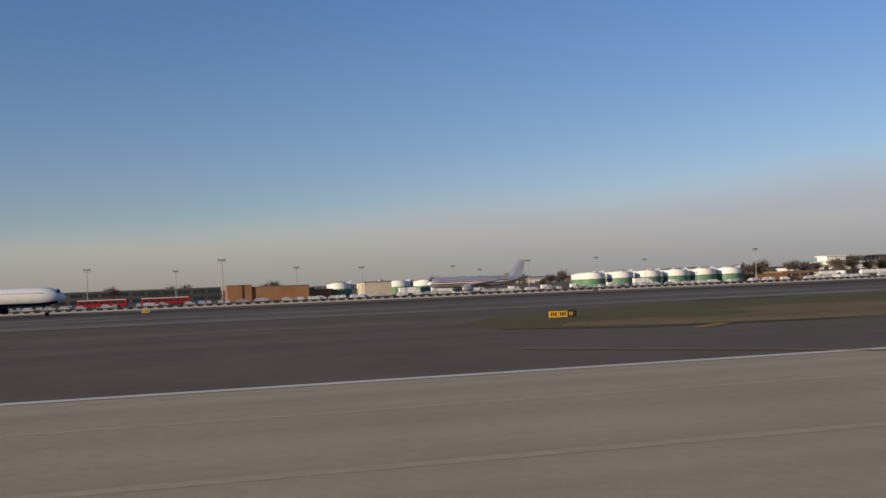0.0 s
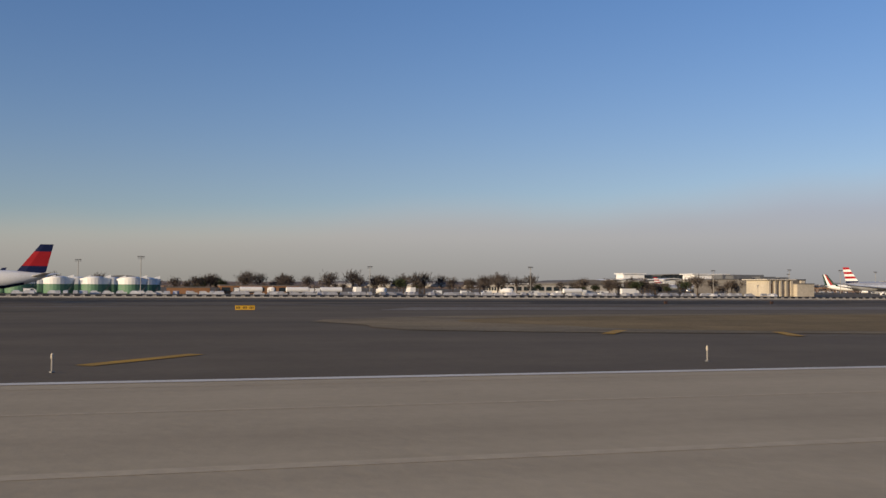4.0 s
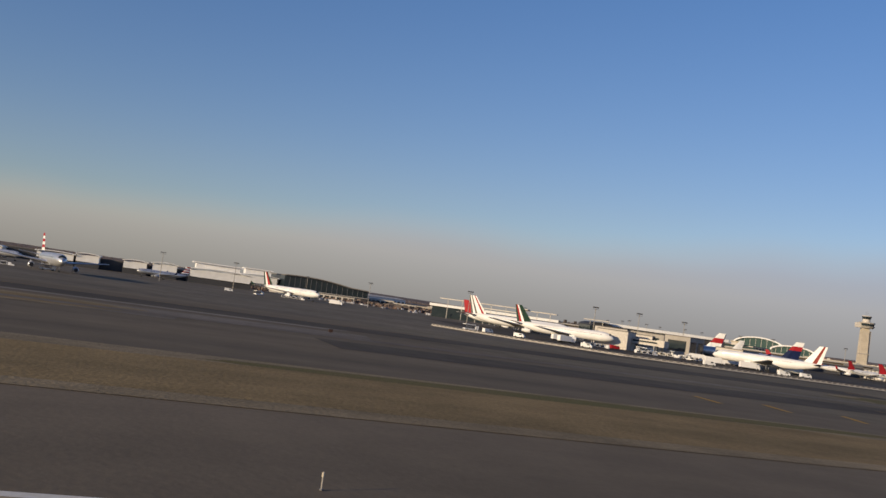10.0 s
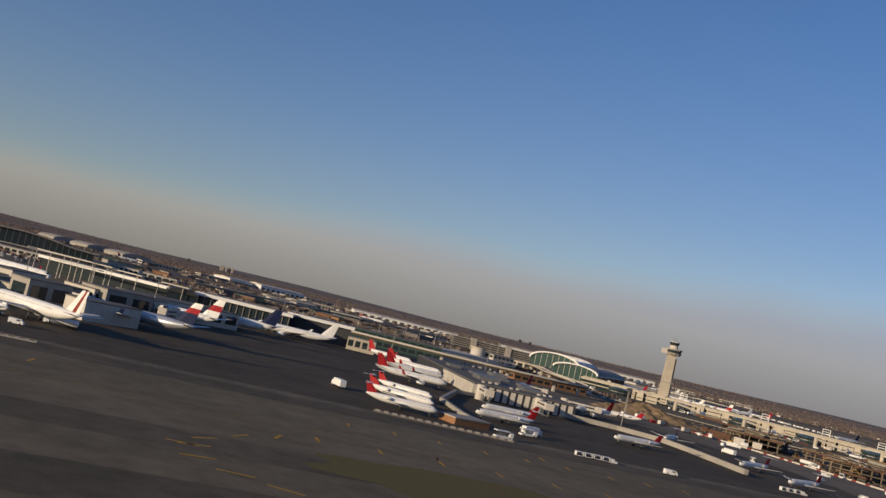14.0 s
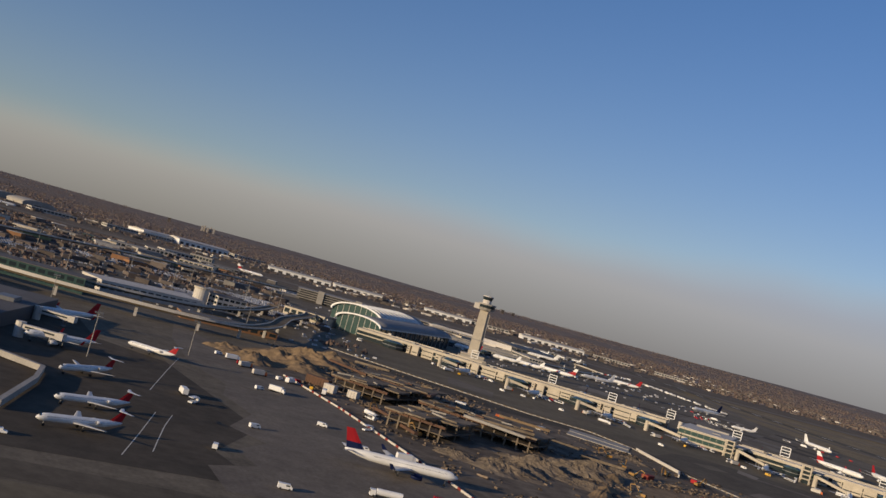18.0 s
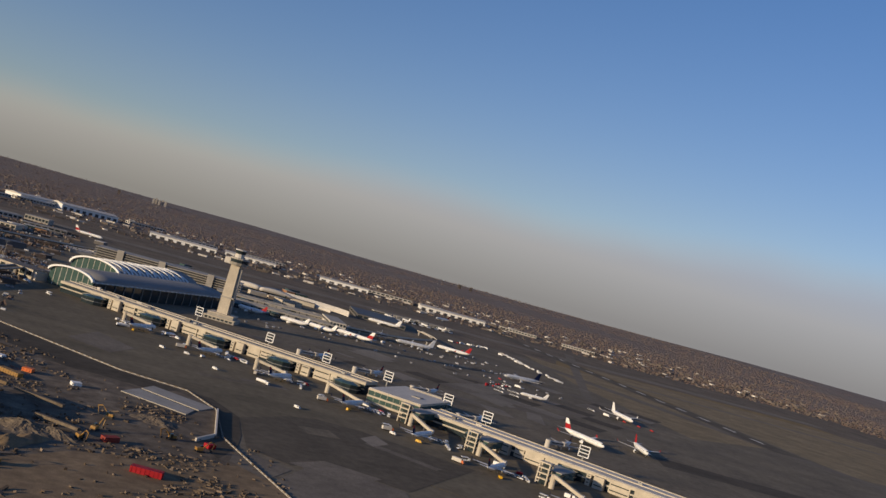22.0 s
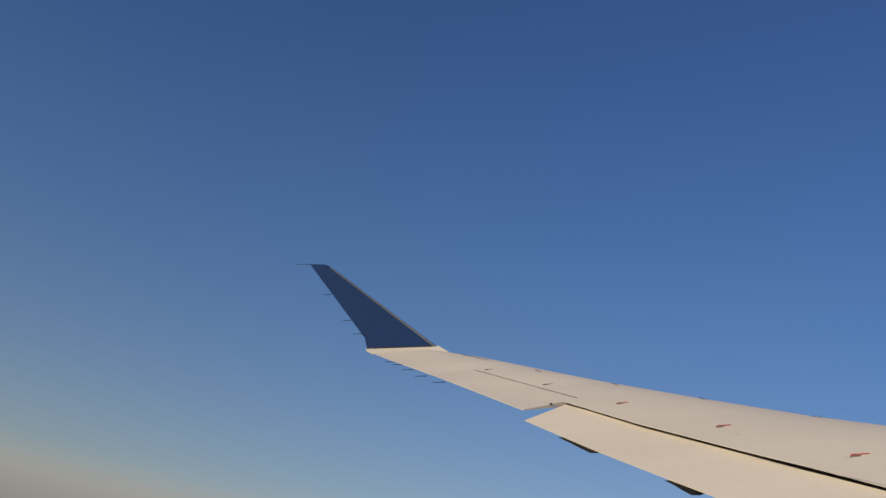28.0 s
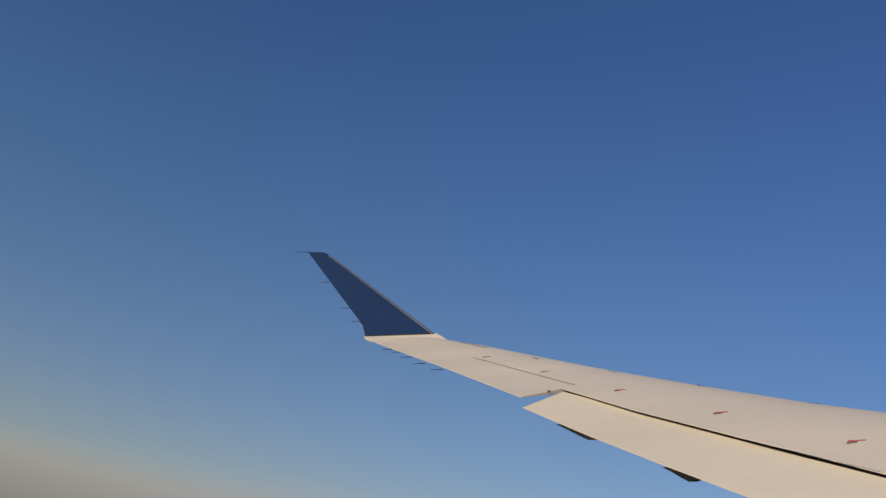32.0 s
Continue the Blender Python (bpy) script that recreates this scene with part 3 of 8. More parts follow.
for x, y in ((186, 92), (199, 92), (60, 100), (560, 118), (384, 96)):
    guide_sign(x, y, [Y], 15, True)


def barrier_line(x0, y0, x1, y1, tone, other="dark_metal", length=1.35):
    """Low plastic barriers, alternately pale and dark, end to end."""
    d = Vector((x1 - x0, y1 - y0))
    n = max(2, int(d.length / length))
    turn = math.degrees(math.atan2(d.y, d.x))
    e = empty("barrier_row", (x0, y0, 0.05), turn)
    tagged(e, "long row of low white and dark segmented barriers", "barrier", "airfield barriers")
    step = d.length / n

    bm = bmesh.new()
    loft(bm, [[(0.02, -0.22, 0), (0.02, 0.22, 0), (0.02, 0.1, 0.36), (0.02, -0.1, 0.36)], [(step - 0.02, -0.22, 0), (step - 0.02, 0.22, 0), (step - 0.02, 0.1, 0.36), (step - 0.02, -0.1, 0.36)]])
    a = part("segment", bm, tone, e)
    c = part("top_block", boxes((step * 0.22, step * 0.78, -0.16, 0.16, 0.16, 0.47)), other, a)
    for i in range(1, n):
        o = new("segment", a.data)
        o.parent, o.location = e, (i * step, 0, 0)
    caps = bmesh.new()
    for i in range(1, n):
        box(caps, i * step + step * 0.22, i * step + step * 0.78, -0.16, 0.16, 0.16, 0.47)
    tagged(part("coping", caps, other, e), kind="stuff")
    return e


barrier_line(-150, 142, 60, 141, "concrete")
barrier_line(61, 141, 290, 140, "concrete")
barrier_line(427, 200, 437.5, 173, "concrete", "roof_grey")
barrier_line(437.5, 173, 451, 157.5, "concrete", "roof_grey")
barrier_line(451, 157.5, 467, 154, "concrete", "roof_grey")
barrier_line(467, 154, 510, 155, "concrete", "roof_grey")
barrier_line(562, 158, 586, 154.5, "roof_grey", "concrete")


def striped_blocks(x0, y0, x1, y1, n):
    d = Vector((x1 - x0, y1 - y0))
    e = empty("striped_barrier", (x0, y0, 0.05), math.degrees(math.atan2(d.y, d.x)))
    tagged(e, "tall orange and white striped construction barrier", "barrier")
    for i in range(n):
        w = d.length / n
        part("panel", boxes((i * w + 0.02, i * w + w - 0.02, -0.2, 0.2, 0, 0.85)), "white_paint" if i % 2 else "orange", e)


striped_blocks(322.5, 186, 330.4, 180, 9)
striped_blocks(318, 192, 322, 187, 3)


# ---- airliners ----
def wing_mesh(root, tip, half, sweep, x_root, z0, z1, y0, thick):
    """A swept, tapered aerofoil from the body to the tip, along +y."""
    def sect(x, y, z, c, t):
        return [(x, y, z), (x - 0.12 * c, y, z + 0.5 * t), (x - 0.4 * c, y, z + 0.6 * t), (x - c, y, z + 0.05 * t), (x - c, y, z - 0.05 * t), (x - 0.4 * c, y, z - 0.4 * t), (x - 0.1 * c, y, z - 0.35 * t)]
    return loft(bmesh.new(), [sect(x_root, y0, z0, root, thick), sect(x_root - sweep * 0.4, y0 + half * 0.36, z0 + (z1 - z0) * 0.36, root * 0.6, thick * 0.6), sect(x_root - sweep, y0 + half, z1, tip, thick * 0.25)])


def mirrored(bm):
    o = bm.copy()
    for v in o.verts:
        v.co.y = -v.co.y
    bmesh.ops.reverse_faces(o, faces=o.faces)
    return o


def airliner(x, y, turn, length=39.0, span=35.0, dia=3.8, body="white_paint", belly=None, fin=("navy",), fin_mode="span", stripe=None, engine="white_paint",
             rear=False, winglets=True, label="", z=0.05, engines=2, name="airliner"):
    """A jet standing nose to +x before it is turned. Lengths in true metres."""
    e = empty(name, (x, y, z), turn)
    tagged(e, label, "airliner", "parked airliners")
    L, D, H = length * K, dia * K, span * K / 2
    r = D / 2
    zc = (1.9 if rear else 2.6) * K + r * (0.75 if rear else 1.0)
    prof = [(0.5, 0.05, -0.18), (0.485, 0.38, -0.12), (0.46, 0.68, -0.05), (0.42, 0.92, 0), (0.37, 1, 0), (0.05, 1, 0), (-0.18, 1, 0), (-0.28, 0.93, 0.05), (-0.38, 0.68, 0.2), (-0.46, 0.36, 0.38), (-0.5, 0.12, 0.48)]
    part("fuselage", loft(bmesh.new(), [ring((L * a, 0, zc + r * c), r * b, 16) for a, b, c in prof]), body, e, smooth=True)
    if belly:
        bm = bmesh.new()
        rows = []
        for a, b, c in prof[2:9]:
            rows.append([(L * a, r * b * 1.01 * math.cos(t), zc + r * c + r * b * 1.01 * math.sin(t)) for t in [radians(d) for d in range(222, 319, 12)]])
        vs = [[bm.verts.new(p) for p in q] for q in rows]
        for p, q in zip(vs, vs[1:]):
            for i in range(len(p) - 1):
                bm.faces.new((p[i], p[i + 1], q[i + 1], q[i]))
        part("belly_paint", bm, belly, e, smooth=True)
    for side in (1, -1):
        if stripe:
            for k, mat in enumerate(stripe):
                bm = bmesh.new()
                h = 0.16 * r
                z1 = zc + 0.12 * r - k * h
                vs = []
                for a, b, c in prof[2:9]:
                    row = []
                    for zz in (z1, z1 - h):
                        dz = (zz - zc) / r
                        yy = math.sqrt(max(0.0, 1 - dz * dz)) * r * b * 1.012
                        row.append(bm.verts.new((L * a, side * yy, zc + r * c + dz * r * b)))
                    vs.append(row)
                for p, q in zip(vs, vs[1:]):
                    bm.faces.new((p[0], p[1], q[1], q[0]))
                part("cheatline", bm, mat, e)
        bm = bmesh.new()
        n = int(length * 1.05)
        for i in range(n):
            xa = L * (0.385 - 0.64 * i / n)
            ya = side * r * math.cos(0.36) * 1.004
            zz = zc + r * math.sin(0.36)
            s = 0.12 * K
            vs = [bm.verts.new(p) for p in ((xa - s, ya, zz - 1.4 * s), (xa + s, ya, zz - 1.4 * s), (xa + s, ya * 0.985, zz + 1.4 * s), (xa - s, ya * 0.985, zz + 1.4 * s))]
            bm.faces.new(vs)
        tagged(part("window_strip", bm, "glass_dark", e), kind="stuff")
    part("cockpit_window", loft(bmesh.new(), [[(L * 0.47, r * 0.52 * math.cos(t), zc + r * 0.62 * math.sin(t) + r * 0.02) for t in (0.5, 0.9, 1.4, 1.75, 2.25, 2.65)], [(L * 0.455, r * 0.72 * math.cos(t), zc + r * 0.8 * math.sin(t) + r * 0.03) for t in (0.5, 0.9, 1.4, 1.75, 2.25, 2.65)]]), "glass_dark", e)
    # wings
    root, tip = 0.2 * L, 0.045 * L
    w = wing_mesh(root, tip, H - r * 0.5, H * 0.55, L * 0.12, zc - 0.55 * r, zc - 0.55 * r + H * 0.09, r * 0.4, 0.11 * root)
    part("wing", mirrored(w), "silver" if body == "silver" else "wing_white", e)
    part("wing", w, "silver" if body == "silver" else "wing_white", e)
    if winglets:
        for side in (1, -1):
            zt, xt = zc - 0.55 * r + H * 0.09, L * 0.12 - H * 0.55
            bm = loft(bmesh.new(), [[(xt, side * H * 0.99, zt), (xt - tip, side * H * 0.99, zt), (xt - tip, side * (H * 0.99 + 0.05), zt)], [(xt - tip * 0.9, side * H * 1.03, zt + 2.2 * K), (xt - tip * 1.5, side * H * 1.03, zt + 2.3 * K), (xt - tip * 1.5, side * (H * 1.03 + 0.03), zt + 2.3 * K)]])
            part("winglet", bm, fin[0], e)
    # tail
    hs = 0.36 * H
    zt = zc + 0.35 * r
    xt = -L * 0.4
    fh = (0.165 if not rear else 0.13) * L
    f0, f1, fs = 0.16 * L, 0.07 * L, 0.13 * L
    base = zc + 0.7 * r
    n = len(fin)
    if fin_mode == "span":
        for i, mat in enumerate(fin):
            a, b = i / n, (i + 1) / n
            rows = []
            for q in (a, b):
                x0 = -L * 0.33 - fs * q
                c = f0 + (f1 - f0) * q
                t = 0.09 * c * (1 - 0.4 * q)
                rows.append([(x0, 0, base + fh * q), (x0 - c * 0.3, t / 2, base + fh * q), (x0 - c, 0, base + fh * q), (x0 - c * 0.3, -t / 2, base + fh * q)])
            part("fin" if i == 0 else "fin_band", loft(bmesh.new(), rows), mat, e)
    else:
        for i, mat in enumerate(fin):
            a, b = i / n, (i + 1) / n
            rows = []
            for q in (0, 1):
                x0 = -L * 0.33 - fs * q
                c = f0 + (f1 - f0) * q
                t = 0.07 * c * (1 - 0.4 * q)
                xa, xb = x0 - c * a, x0 - c * b
                ta, tb = t * (0.15 + math.sin(math.pi * a)) * 0.5, t * (0.15 + math.sin(math.pi * b)) * 0.5
                rows.append([(xa, ta, base + fh * q), (xb, tb, base + fh * q), (xb, -tb, base + fh * q), (xa, -ta, base + fh * q)])
            part("fin" if i == 0 else "fin_band", loft(bmesh.new(), rows), mat, e)
    if rear:
        zt, xt = base + fh * 0.97, -L * 0.42
    tw = wing_mesh(0.09 * L, 0.04 * L, hs, hs * 0.6, xt, zt, zt + (0 if rear else hs * 0.12), 0.02, 0.01 * L)
    part("tailplane", mirrored(tw), body if body != "silver" else "silver", e)
    part("tailplane", tw, body if body != "silver" else "silver", e)
    # engines
    spots = [(L * 0.13, H * 0.34), (L * 0.13, -H * 0.34)] if not rear else [(-L * 0.2, r * 1.5), (-L * 0.2, -r * 1.5)]
    if engines == 4:
        spots += [(L * 0.02, H * 0.62), (L * 0.02, -H * 0.62)]
    er = (1.05 if not rear else 0.65) * K * (dia / 3.8) ** 0.6
    for xa, ya in spots:
        ze = zc - 1.05 * r - er * 0.35 if not rear else zc + 0.35 * r
        g = part("engine", loft(bmesh.new(), [ring((xa + 2.0 * er, ya, ze), er * 0.82, 14), ring((xa + 1.8 * er, ya, ze), er, 14), ring((xa, ya, ze), er, 14), ring((xa - 2.2 * er, ya, ze), er * 0.6, 14)]), engine, e, smooth=True)
        part("intake", tube(bmesh.new(), (xa + 1.95 * er, ya, ze), (xa + 2.02 * er, ya, ze), er * 0.74, n=14), "dark_metal", g)
        part("pylon", boxes((xa - 1.2 * er, xa + er, ya - 0.12 * er, ya + 0.12 * er, ze + er * 0.8, ze + er * 1.5)) if not rear else boxes((xa - er, xa + er, min(ya, 0.6 * ya), max(ya, 0.6 * ya), ze - 0.1 * er, ze + 0.1 * er)), engine, g)
    # wheels
    wr = 0.5 * K
    for nm, xa, ya in (("nose_gear", L * 0.4, 0), ("main_gear", -L * 0.02, 2.6 * K), ("main_gear", -L * 0.02, -2.6 * K)):
        g = part(nm, tube(bmesh.new(), (xa, ya, wr), (xa, ya, zc - 0.6 * r), 0.13 * K, n=6), "grey_metal", e)
        for dy in (-0.3, 0.3):
            part("wheel", tube(bmesh.new(), (xa, ya + dy * K - 0.12 * K, wr), (xa, ya + dy * K + 0.12 * K, wr), wr, n=12), "rubber", g)
    return e


DELTA = dict(fin=("navy", "red_paint", "red_paint", "navy"), belly="navy", engine="navy")
# taxiing jets beside the runway
airliner(115.0, 100, 180, 35.6, 34, 3.9, label="white twin-jet with blue and red tail on the taxiway", **DELTA)
airliner(50.0, 173, 180, 39.5, 36, 4.2, "silver", fin=("silver",), stripe=("red_paint", "white_paint", "navy"), engine="silver", winglets=True, label="polished silver twin-jet with red, white and blue body stripes")
airliner(-26.7, 122, 0, 46, 40, 4.6, label="white airliner nose with dark belly on the taxiway", **DELTA)
STRIPES = ("navy", "white_paint", "red_paint", "white_paint", "red_paint", "white_paint", "red_paint")
airliner(345.1, 243.7, -76, 64, 60, 6.2, "silver", fin=STRIPES, engine="silver", winglets=False, label="large silver jet with striped red, white and blue tail")
airliner(321.0, 326, -15, 40, 36, 4.0, "silver", fin=STRIPES, engine="silver", label="silver jet with striped tail at the far terminal")
airliner(374.0, 378, 190, 40, 36, 4.0, "silver", fin=STRIPES, engine="silver", label="silver jet with striped tail at the far terminal")
# first terminal row
airliner(471.3, 227.5, -40, 55, 52, 5.4, fin=("green_paint", "green_paint", "green_paint", "white_paint", "red_paint", "green_paint"), fin_mode="chord", winglets=False, label="white jet with dark green and red tail at its gate")
airliner(481.8, 283.3, -42, 72, 64, 6.4, fin=("white_paint", "red_paint", "white_paint", "white_paint", "dark_metal", "white_paint", "dark_metal"), fin_mode="chord", winglets=False, label="long white jet with red and dark slanted tail stripes")
airliner(489.0, 318, -42, 60, 58, 5.6, fin=("red_paint",), label="white jet with a plain red tail")
airliner(418.0, 346, -54, 60, 58, 5.6, fin=("green_paint", "red_paint", "white_paint", "green_paint"), fin_mode="chord", label="white jet with green and red tail by the far terminal")
airliner(506.0, 190.5, 130, 52, 46, 5.0, fin=("white_paint", "white_paint", "red_line", "white_paint"), fin_mode="chord", winglets=False, label="white twin-jet with a thin red arch on its tail")
airliner(523.5, 224, 148, 60, 58, 5.6, "silver", fin=("navy", "navy", "red_paint", "white_paint"), label="silver-grey jet with dark blue and red tail")
airliner(532.4, 274, 150, 62, 58, 5.8, fin=("white_paint", "red_paint", "white_paint"), label="white jet with a red disc on its tail")
airliner(551.0, 301, 160, 64, 60, 6.0, fin=("navy",), label="white jet with a dark blue tail")
airliner(575.0, 319, 166, 55, 52, 5.2, fin=("white_paint",), label="plain white jet at its gate")
# faded red guide paint
for k, pts in enumerate((((-2.7, 43.0), (1.1, 45.6), (5.0, 43.7), (9.0, 44.6)), ((105.3, 44.5), (107.9, 47.2), (110.6, 52.2), (112.0, 58.0)), ((266.6, 43.8), (268.4, 44.3), (270.6, 46.1), (276.0, 49.0)))):
    curve_line(list(pts), 0.22, "red_line", "faded red painted guide line on the asphalt")
    curve_line([(x + 0.8, y + 0.9) for x, y in pts], 0.06, "white_line", "thin pale guide line on the asphalt")

curve_line([(674.3, 169.3), (676.8, 186), (679.8, 207.4)], 0.16, "white_line", "thin white apron guide line", 0.07)
curve_line([(679.1, 175.2), (680.0, 184), (681.4, 197), (683.1, 208.2)], 0.16, "white_line", "thin white apron guide line", 0.07)
curve_line([(678.8, 230.5), (683, 262), (687, 290)], 0.16, "white_line", "thin white apron guide line", 0.07)

# rows of regional jets
for x, y, tr, ln, rear in ((569.5, 168, -14, 27, True), (574, 184, -38, 29, True), (579, 198.5, -46, 28, True), (592, 237, -13, 38, False), (600.5, 262, -2, 36, False), (607, 284, -30, 36, False), (606.5, 311, -50, 38, False),
                           (596.3, 184, 188, 29, True), (604, 200.3, 186, 29, True), (634, 196, 192, 29, True), (668, 199, 206, 30, True), (667, 180, 204, 30, True), (665, 231, 226, 31, True),
                           (679, 284, 151, 30, True), (657, 261.5, 203, 36, False), (654, 314, 218, 44, False)):
    airliner(x, y, tr, ln, ln * 0.85, 2.9 if rear else 3.6, fin=("red_paint",), rear=rear, winglets=not rear, engine="white_paint", label="white regional jet with red tail parked on the apron")
airliner(727.5, 197, -9, 49, 38, 4.2, fin=("navy", "red_paint", "red_paint"), belly=None, engine="navy", label="large white jet with red and blue tail on the open apron")

# ---- first quarter: what stands beyond the barrier ----
def block(name, x0, x1, y0, y1, h, wall, label, roof="roof_grey", turn=0.0, category="building", bays=0, glass="glass_dark", storeys=1, z=0.03, roof_over=0.0, front_doors=0):
    """A flat-roofed building: wall, roof, and rows of windows on its sunny and its airfield side."""
    cx, cy = (x0 + x1) / 2, (y0 + y1) / 2
    e = empty(name, (cx, cy, z), turn)
    tagged(e, label, category)
    a, b = (x1 - x0) / 2, (y1 - y0) / 2
    part("wall", boxes((-a, a, -b, b, 0, h)), wall, e)
    o = roof_over
    part("roof", boxes((-a - 0.1 - o, a + 0.1 + o, -b - 0.1 - o, b + 0.1 + o, h, h + 0.22)), roof, e)
    if bays:
        sh = h / storeys
        w = 2 * a / bays
        tmpl = None
        for s in range(storeys):
            for i in range(bays):
                if tmpl is None:
                    tmpl = part("window", boxes((-w * 0.36, w * 0.36, -0.06, 0.06, -sh * 0.25, sh * 0.25)), glass, e)
                    tmpl.location = (-a + w * 0.5, -b, sh * 0.55)
                else:
                    ob = new("window", tmpl.data)
                    ob.parent, ob.location = e, (-a + w * (i + 0.5), -b, sh * (s + 0.55))
        m = max(1, int(2 * b / w))
        wy = 2 * b / m
        side = None
        for s in range(storeys):
            for i in range(m):
                if side is None:
                    side = part("window", boxes((-0.06, 0.06, -wy * 0.36, wy * 0.36, -sh * 0.25, sh * 0.25)), glass, e)
                    side.location = (-a, -b + wy * 0.5, sh * 0.55)
                else:
                    ob = new("window", side.data)
                    ob.parent, ob.location = e, (-a, -b + wy * (i + 0.5), sh * (s + 0.55))
    return e


def storage_tank(x, y, r=3.15, h=3.1):
    e = empty("storage_tank", (x, y, 0.05))
    tagged(e, "round fuel tank, green below, with white top and cone roof", "tank", "fuel tanks")
    part("shell", loft(bmesh.new(), [ring((0, 0, 0), r, 28, "z"), ring((0, 0, h * 0.62), r, 28, "z")]), "tank_green", e, smooth=False)
    part("top_band", loft(bmesh.new(), [ring((0, 0, h * 0.62), r * 1.004, 28, "z"), ring((0, 0, h), r * 1.004, 28, "z")]), "white_paint", e)
    part("roof", loft(bmesh.new(), [ring((0, 0, h), r * 1.01, 28, "z"), ring((0, 0, h + 0.45), r * 0.25, 28, "z")]), "white_paint", e, smooth=True)
    tagged(part("stair", boxes(*[(r * math.cos(a) - 0.1, r * math.cos(a) + 0.25, r * math.sin(a) - 0.35, r * math.sin(a) - 0.1, q * h / 12, q * h / 12 + 0.12) for q, a in ((k, radians(-60 + 5 * k)) for k in range(12))]), "grey_metal", e), kind="stuff")
    part("roof_housing", loft(bmesh.new(), [[(r * 0.3, -0.5, h + 0.1), (r * 0.95, -0.5, h), (r * 0.95, 0.5, h), (r * 0.3, 0.5, h + 0.1)], [(r * 0.9, -0.5, h + 0.75), (r * 0.96, -0.5, h + 0.8), (r * 0.96, 0.5, h + 0.8), (r * 0.9, 0.5, h + 0.75)]]), "white_paint", e)
    return e


tank0 = storage_tank(127.0, 213)
for i in range(6):
    for j in range(2):
        if i or j:
            copy_thing(tank0, pose(127.0 - 7.3 * i + 2.5 * j, 213 + 11 * j, 0.05))
for i in range(5):
    copy_thing(tank0, pose(64 - 7.6 * i + (i % 2) * 1.5, 240 + (i % 2) * 9, 0.05))
block("warehouse", 5.8, 11.5, 230, 250, 3.6, "brick_tan", "tall tan brick end of a warehouse", category="warehouse")
block("warehouse", 11.5, 25.0, 230.4, 250, 3.1, "brick_tan", "low tan brick warehouse with a flat roof", category="warehouse")
block("warehouse", 25.0, 31, 234, 250, 1.9, "brick_tan", "low brown brick annex", category="warehouse")
block("office_building", -110, 5.0, 262, 285, 3.6, "roof_dark", "long low dark office building with glass band", bays=30, storeys=2)
block("office_building", -60, -34, 200, 215, 3.0, "roof_dark", "dark low building behind the parked jet", bays=8)
block("white_shed", 37, 43.5, 222, 232, 3.2, "cream", "pale cream windowless shed", category="shed")
block("service_building", 145.4, 163, 218, 230, 1.8, "brick_tan", "long low brown service building with bay doors", category="building", bays=7)
block("brown_shed", 134, 143, 212, 220, 1.3, "brick_tan", "small brown brick shed", category="shed")


def arched_hall(name, x0, x1, y0, y1, wall_h, rise, label, roof="roof_grey", wall="concrete_pale", turn=0.0, n=12, category="hall", glass=None):
    """A hall with a shallow vaulted roof whose arch spans along x."""
    e = empty(name, ((x0 + x1) / 2, (y0 + y1) / 2, 0.03), turn)
    tagged(e, label, category)
    a, b = (x1 - x0) / 2, (y1 - y0) / 2
    part("wall", boxes((-a, a, -b, b, 0, wall_h)), wall, e)
    arc = [(a * 1.03 * math.cos(math.pi * i / n), wall_h + rise * math.sin(math.pi * i / n)) for i in range(n + 1)]
    part("roof", loft(bmesh.new(), [[(x, y, z) for x, z in arc] for y in (-b - 0.6, b + 0.6)]), roof, e, smooth=False)
    if glass:
        arc2 = [(x * 0.96, wall_h * 0.3 + (z - wall_h) * 0.86 + wall_h * 0.65) for x, z in arc]
        part("glazing", loft(bmesh.new(), [[(x, y, z) for x, z in arc2] for y in (-b - 0.8, -b - 0.55)]), glass, e)
    return e


arched_hall("quonset_hangar", 118, 131, 226, 246, 1.4, 2.6, "grey corrugated round-roofed hangar beside the tanks", "roof_grey", "roof_grey", category="hangar")
arched_hall("domed_terminal", 262, 282, 300, 330, 3.0, 1.6, "grey shallow-domed terminal hall with pale front", "roof_grey", "concrete_pale")
block("terminal_wing", 236, 262, 290, 304, 2.6, "concrete_pale", "low pale terminal wing", bays=10, category="terminal")
b1 = block("cream_building", 274.8, 281.5, 203, 212, 4.0, "cream", "cream building with tall columns under an overhanging roof", category="building", roof="concrete_pale", roof_over=0.7)
for i in range(5):
    part("column", boxes((-3.3 + i * 1.55, -2.8 + i * 1.55, -5.0, -4.55, 0, 3.9)), "cream", b1)
    part("window", boxes((-2.6 + i * 1.35, -2.1 + i * 1.35, -4.56, -4.44, 0.4, 3.0)), "brick_tan", b1)
block("cream_building", 281.7, 286.5, 201, 212, 3.0, "cream", "low cream building with flat roof", category="building")
block("brown_building", 278, 286, 212.3, 224, 3.6, "roof_grey", "grey building behind the cream hall", category="building")
hg = block("hangar", 287, 308.5, 234, 258, 4.4, "roof_grey", "large dark grey hangar with wide doors", category="hangar", roof="roof_dark")
for i in range(4):
    part("hangar_door", boxes((-10.2 + i * 5.2, -5.6 + i * 5.2, -12.15, -11.95, 0, 3.2)), "roof_dark" if i % 2 else "grey_metal", hg)
part("pier_column", boxes((8.6, 10.0, -12.8, -12.2, 0, 4.2)), "cream", hg)
for q in ((-10, -5, -8, -4, 4.62, 5.6), (-2, 3, -9, -5, 4.62, 5.3), (5, 8, -8, -6, 4.62, 5.2), (-6, 8, 4, 10, 4.62, 6.0)):
    part("rooftop_plant", boxes(q), "grey_metal", hg)
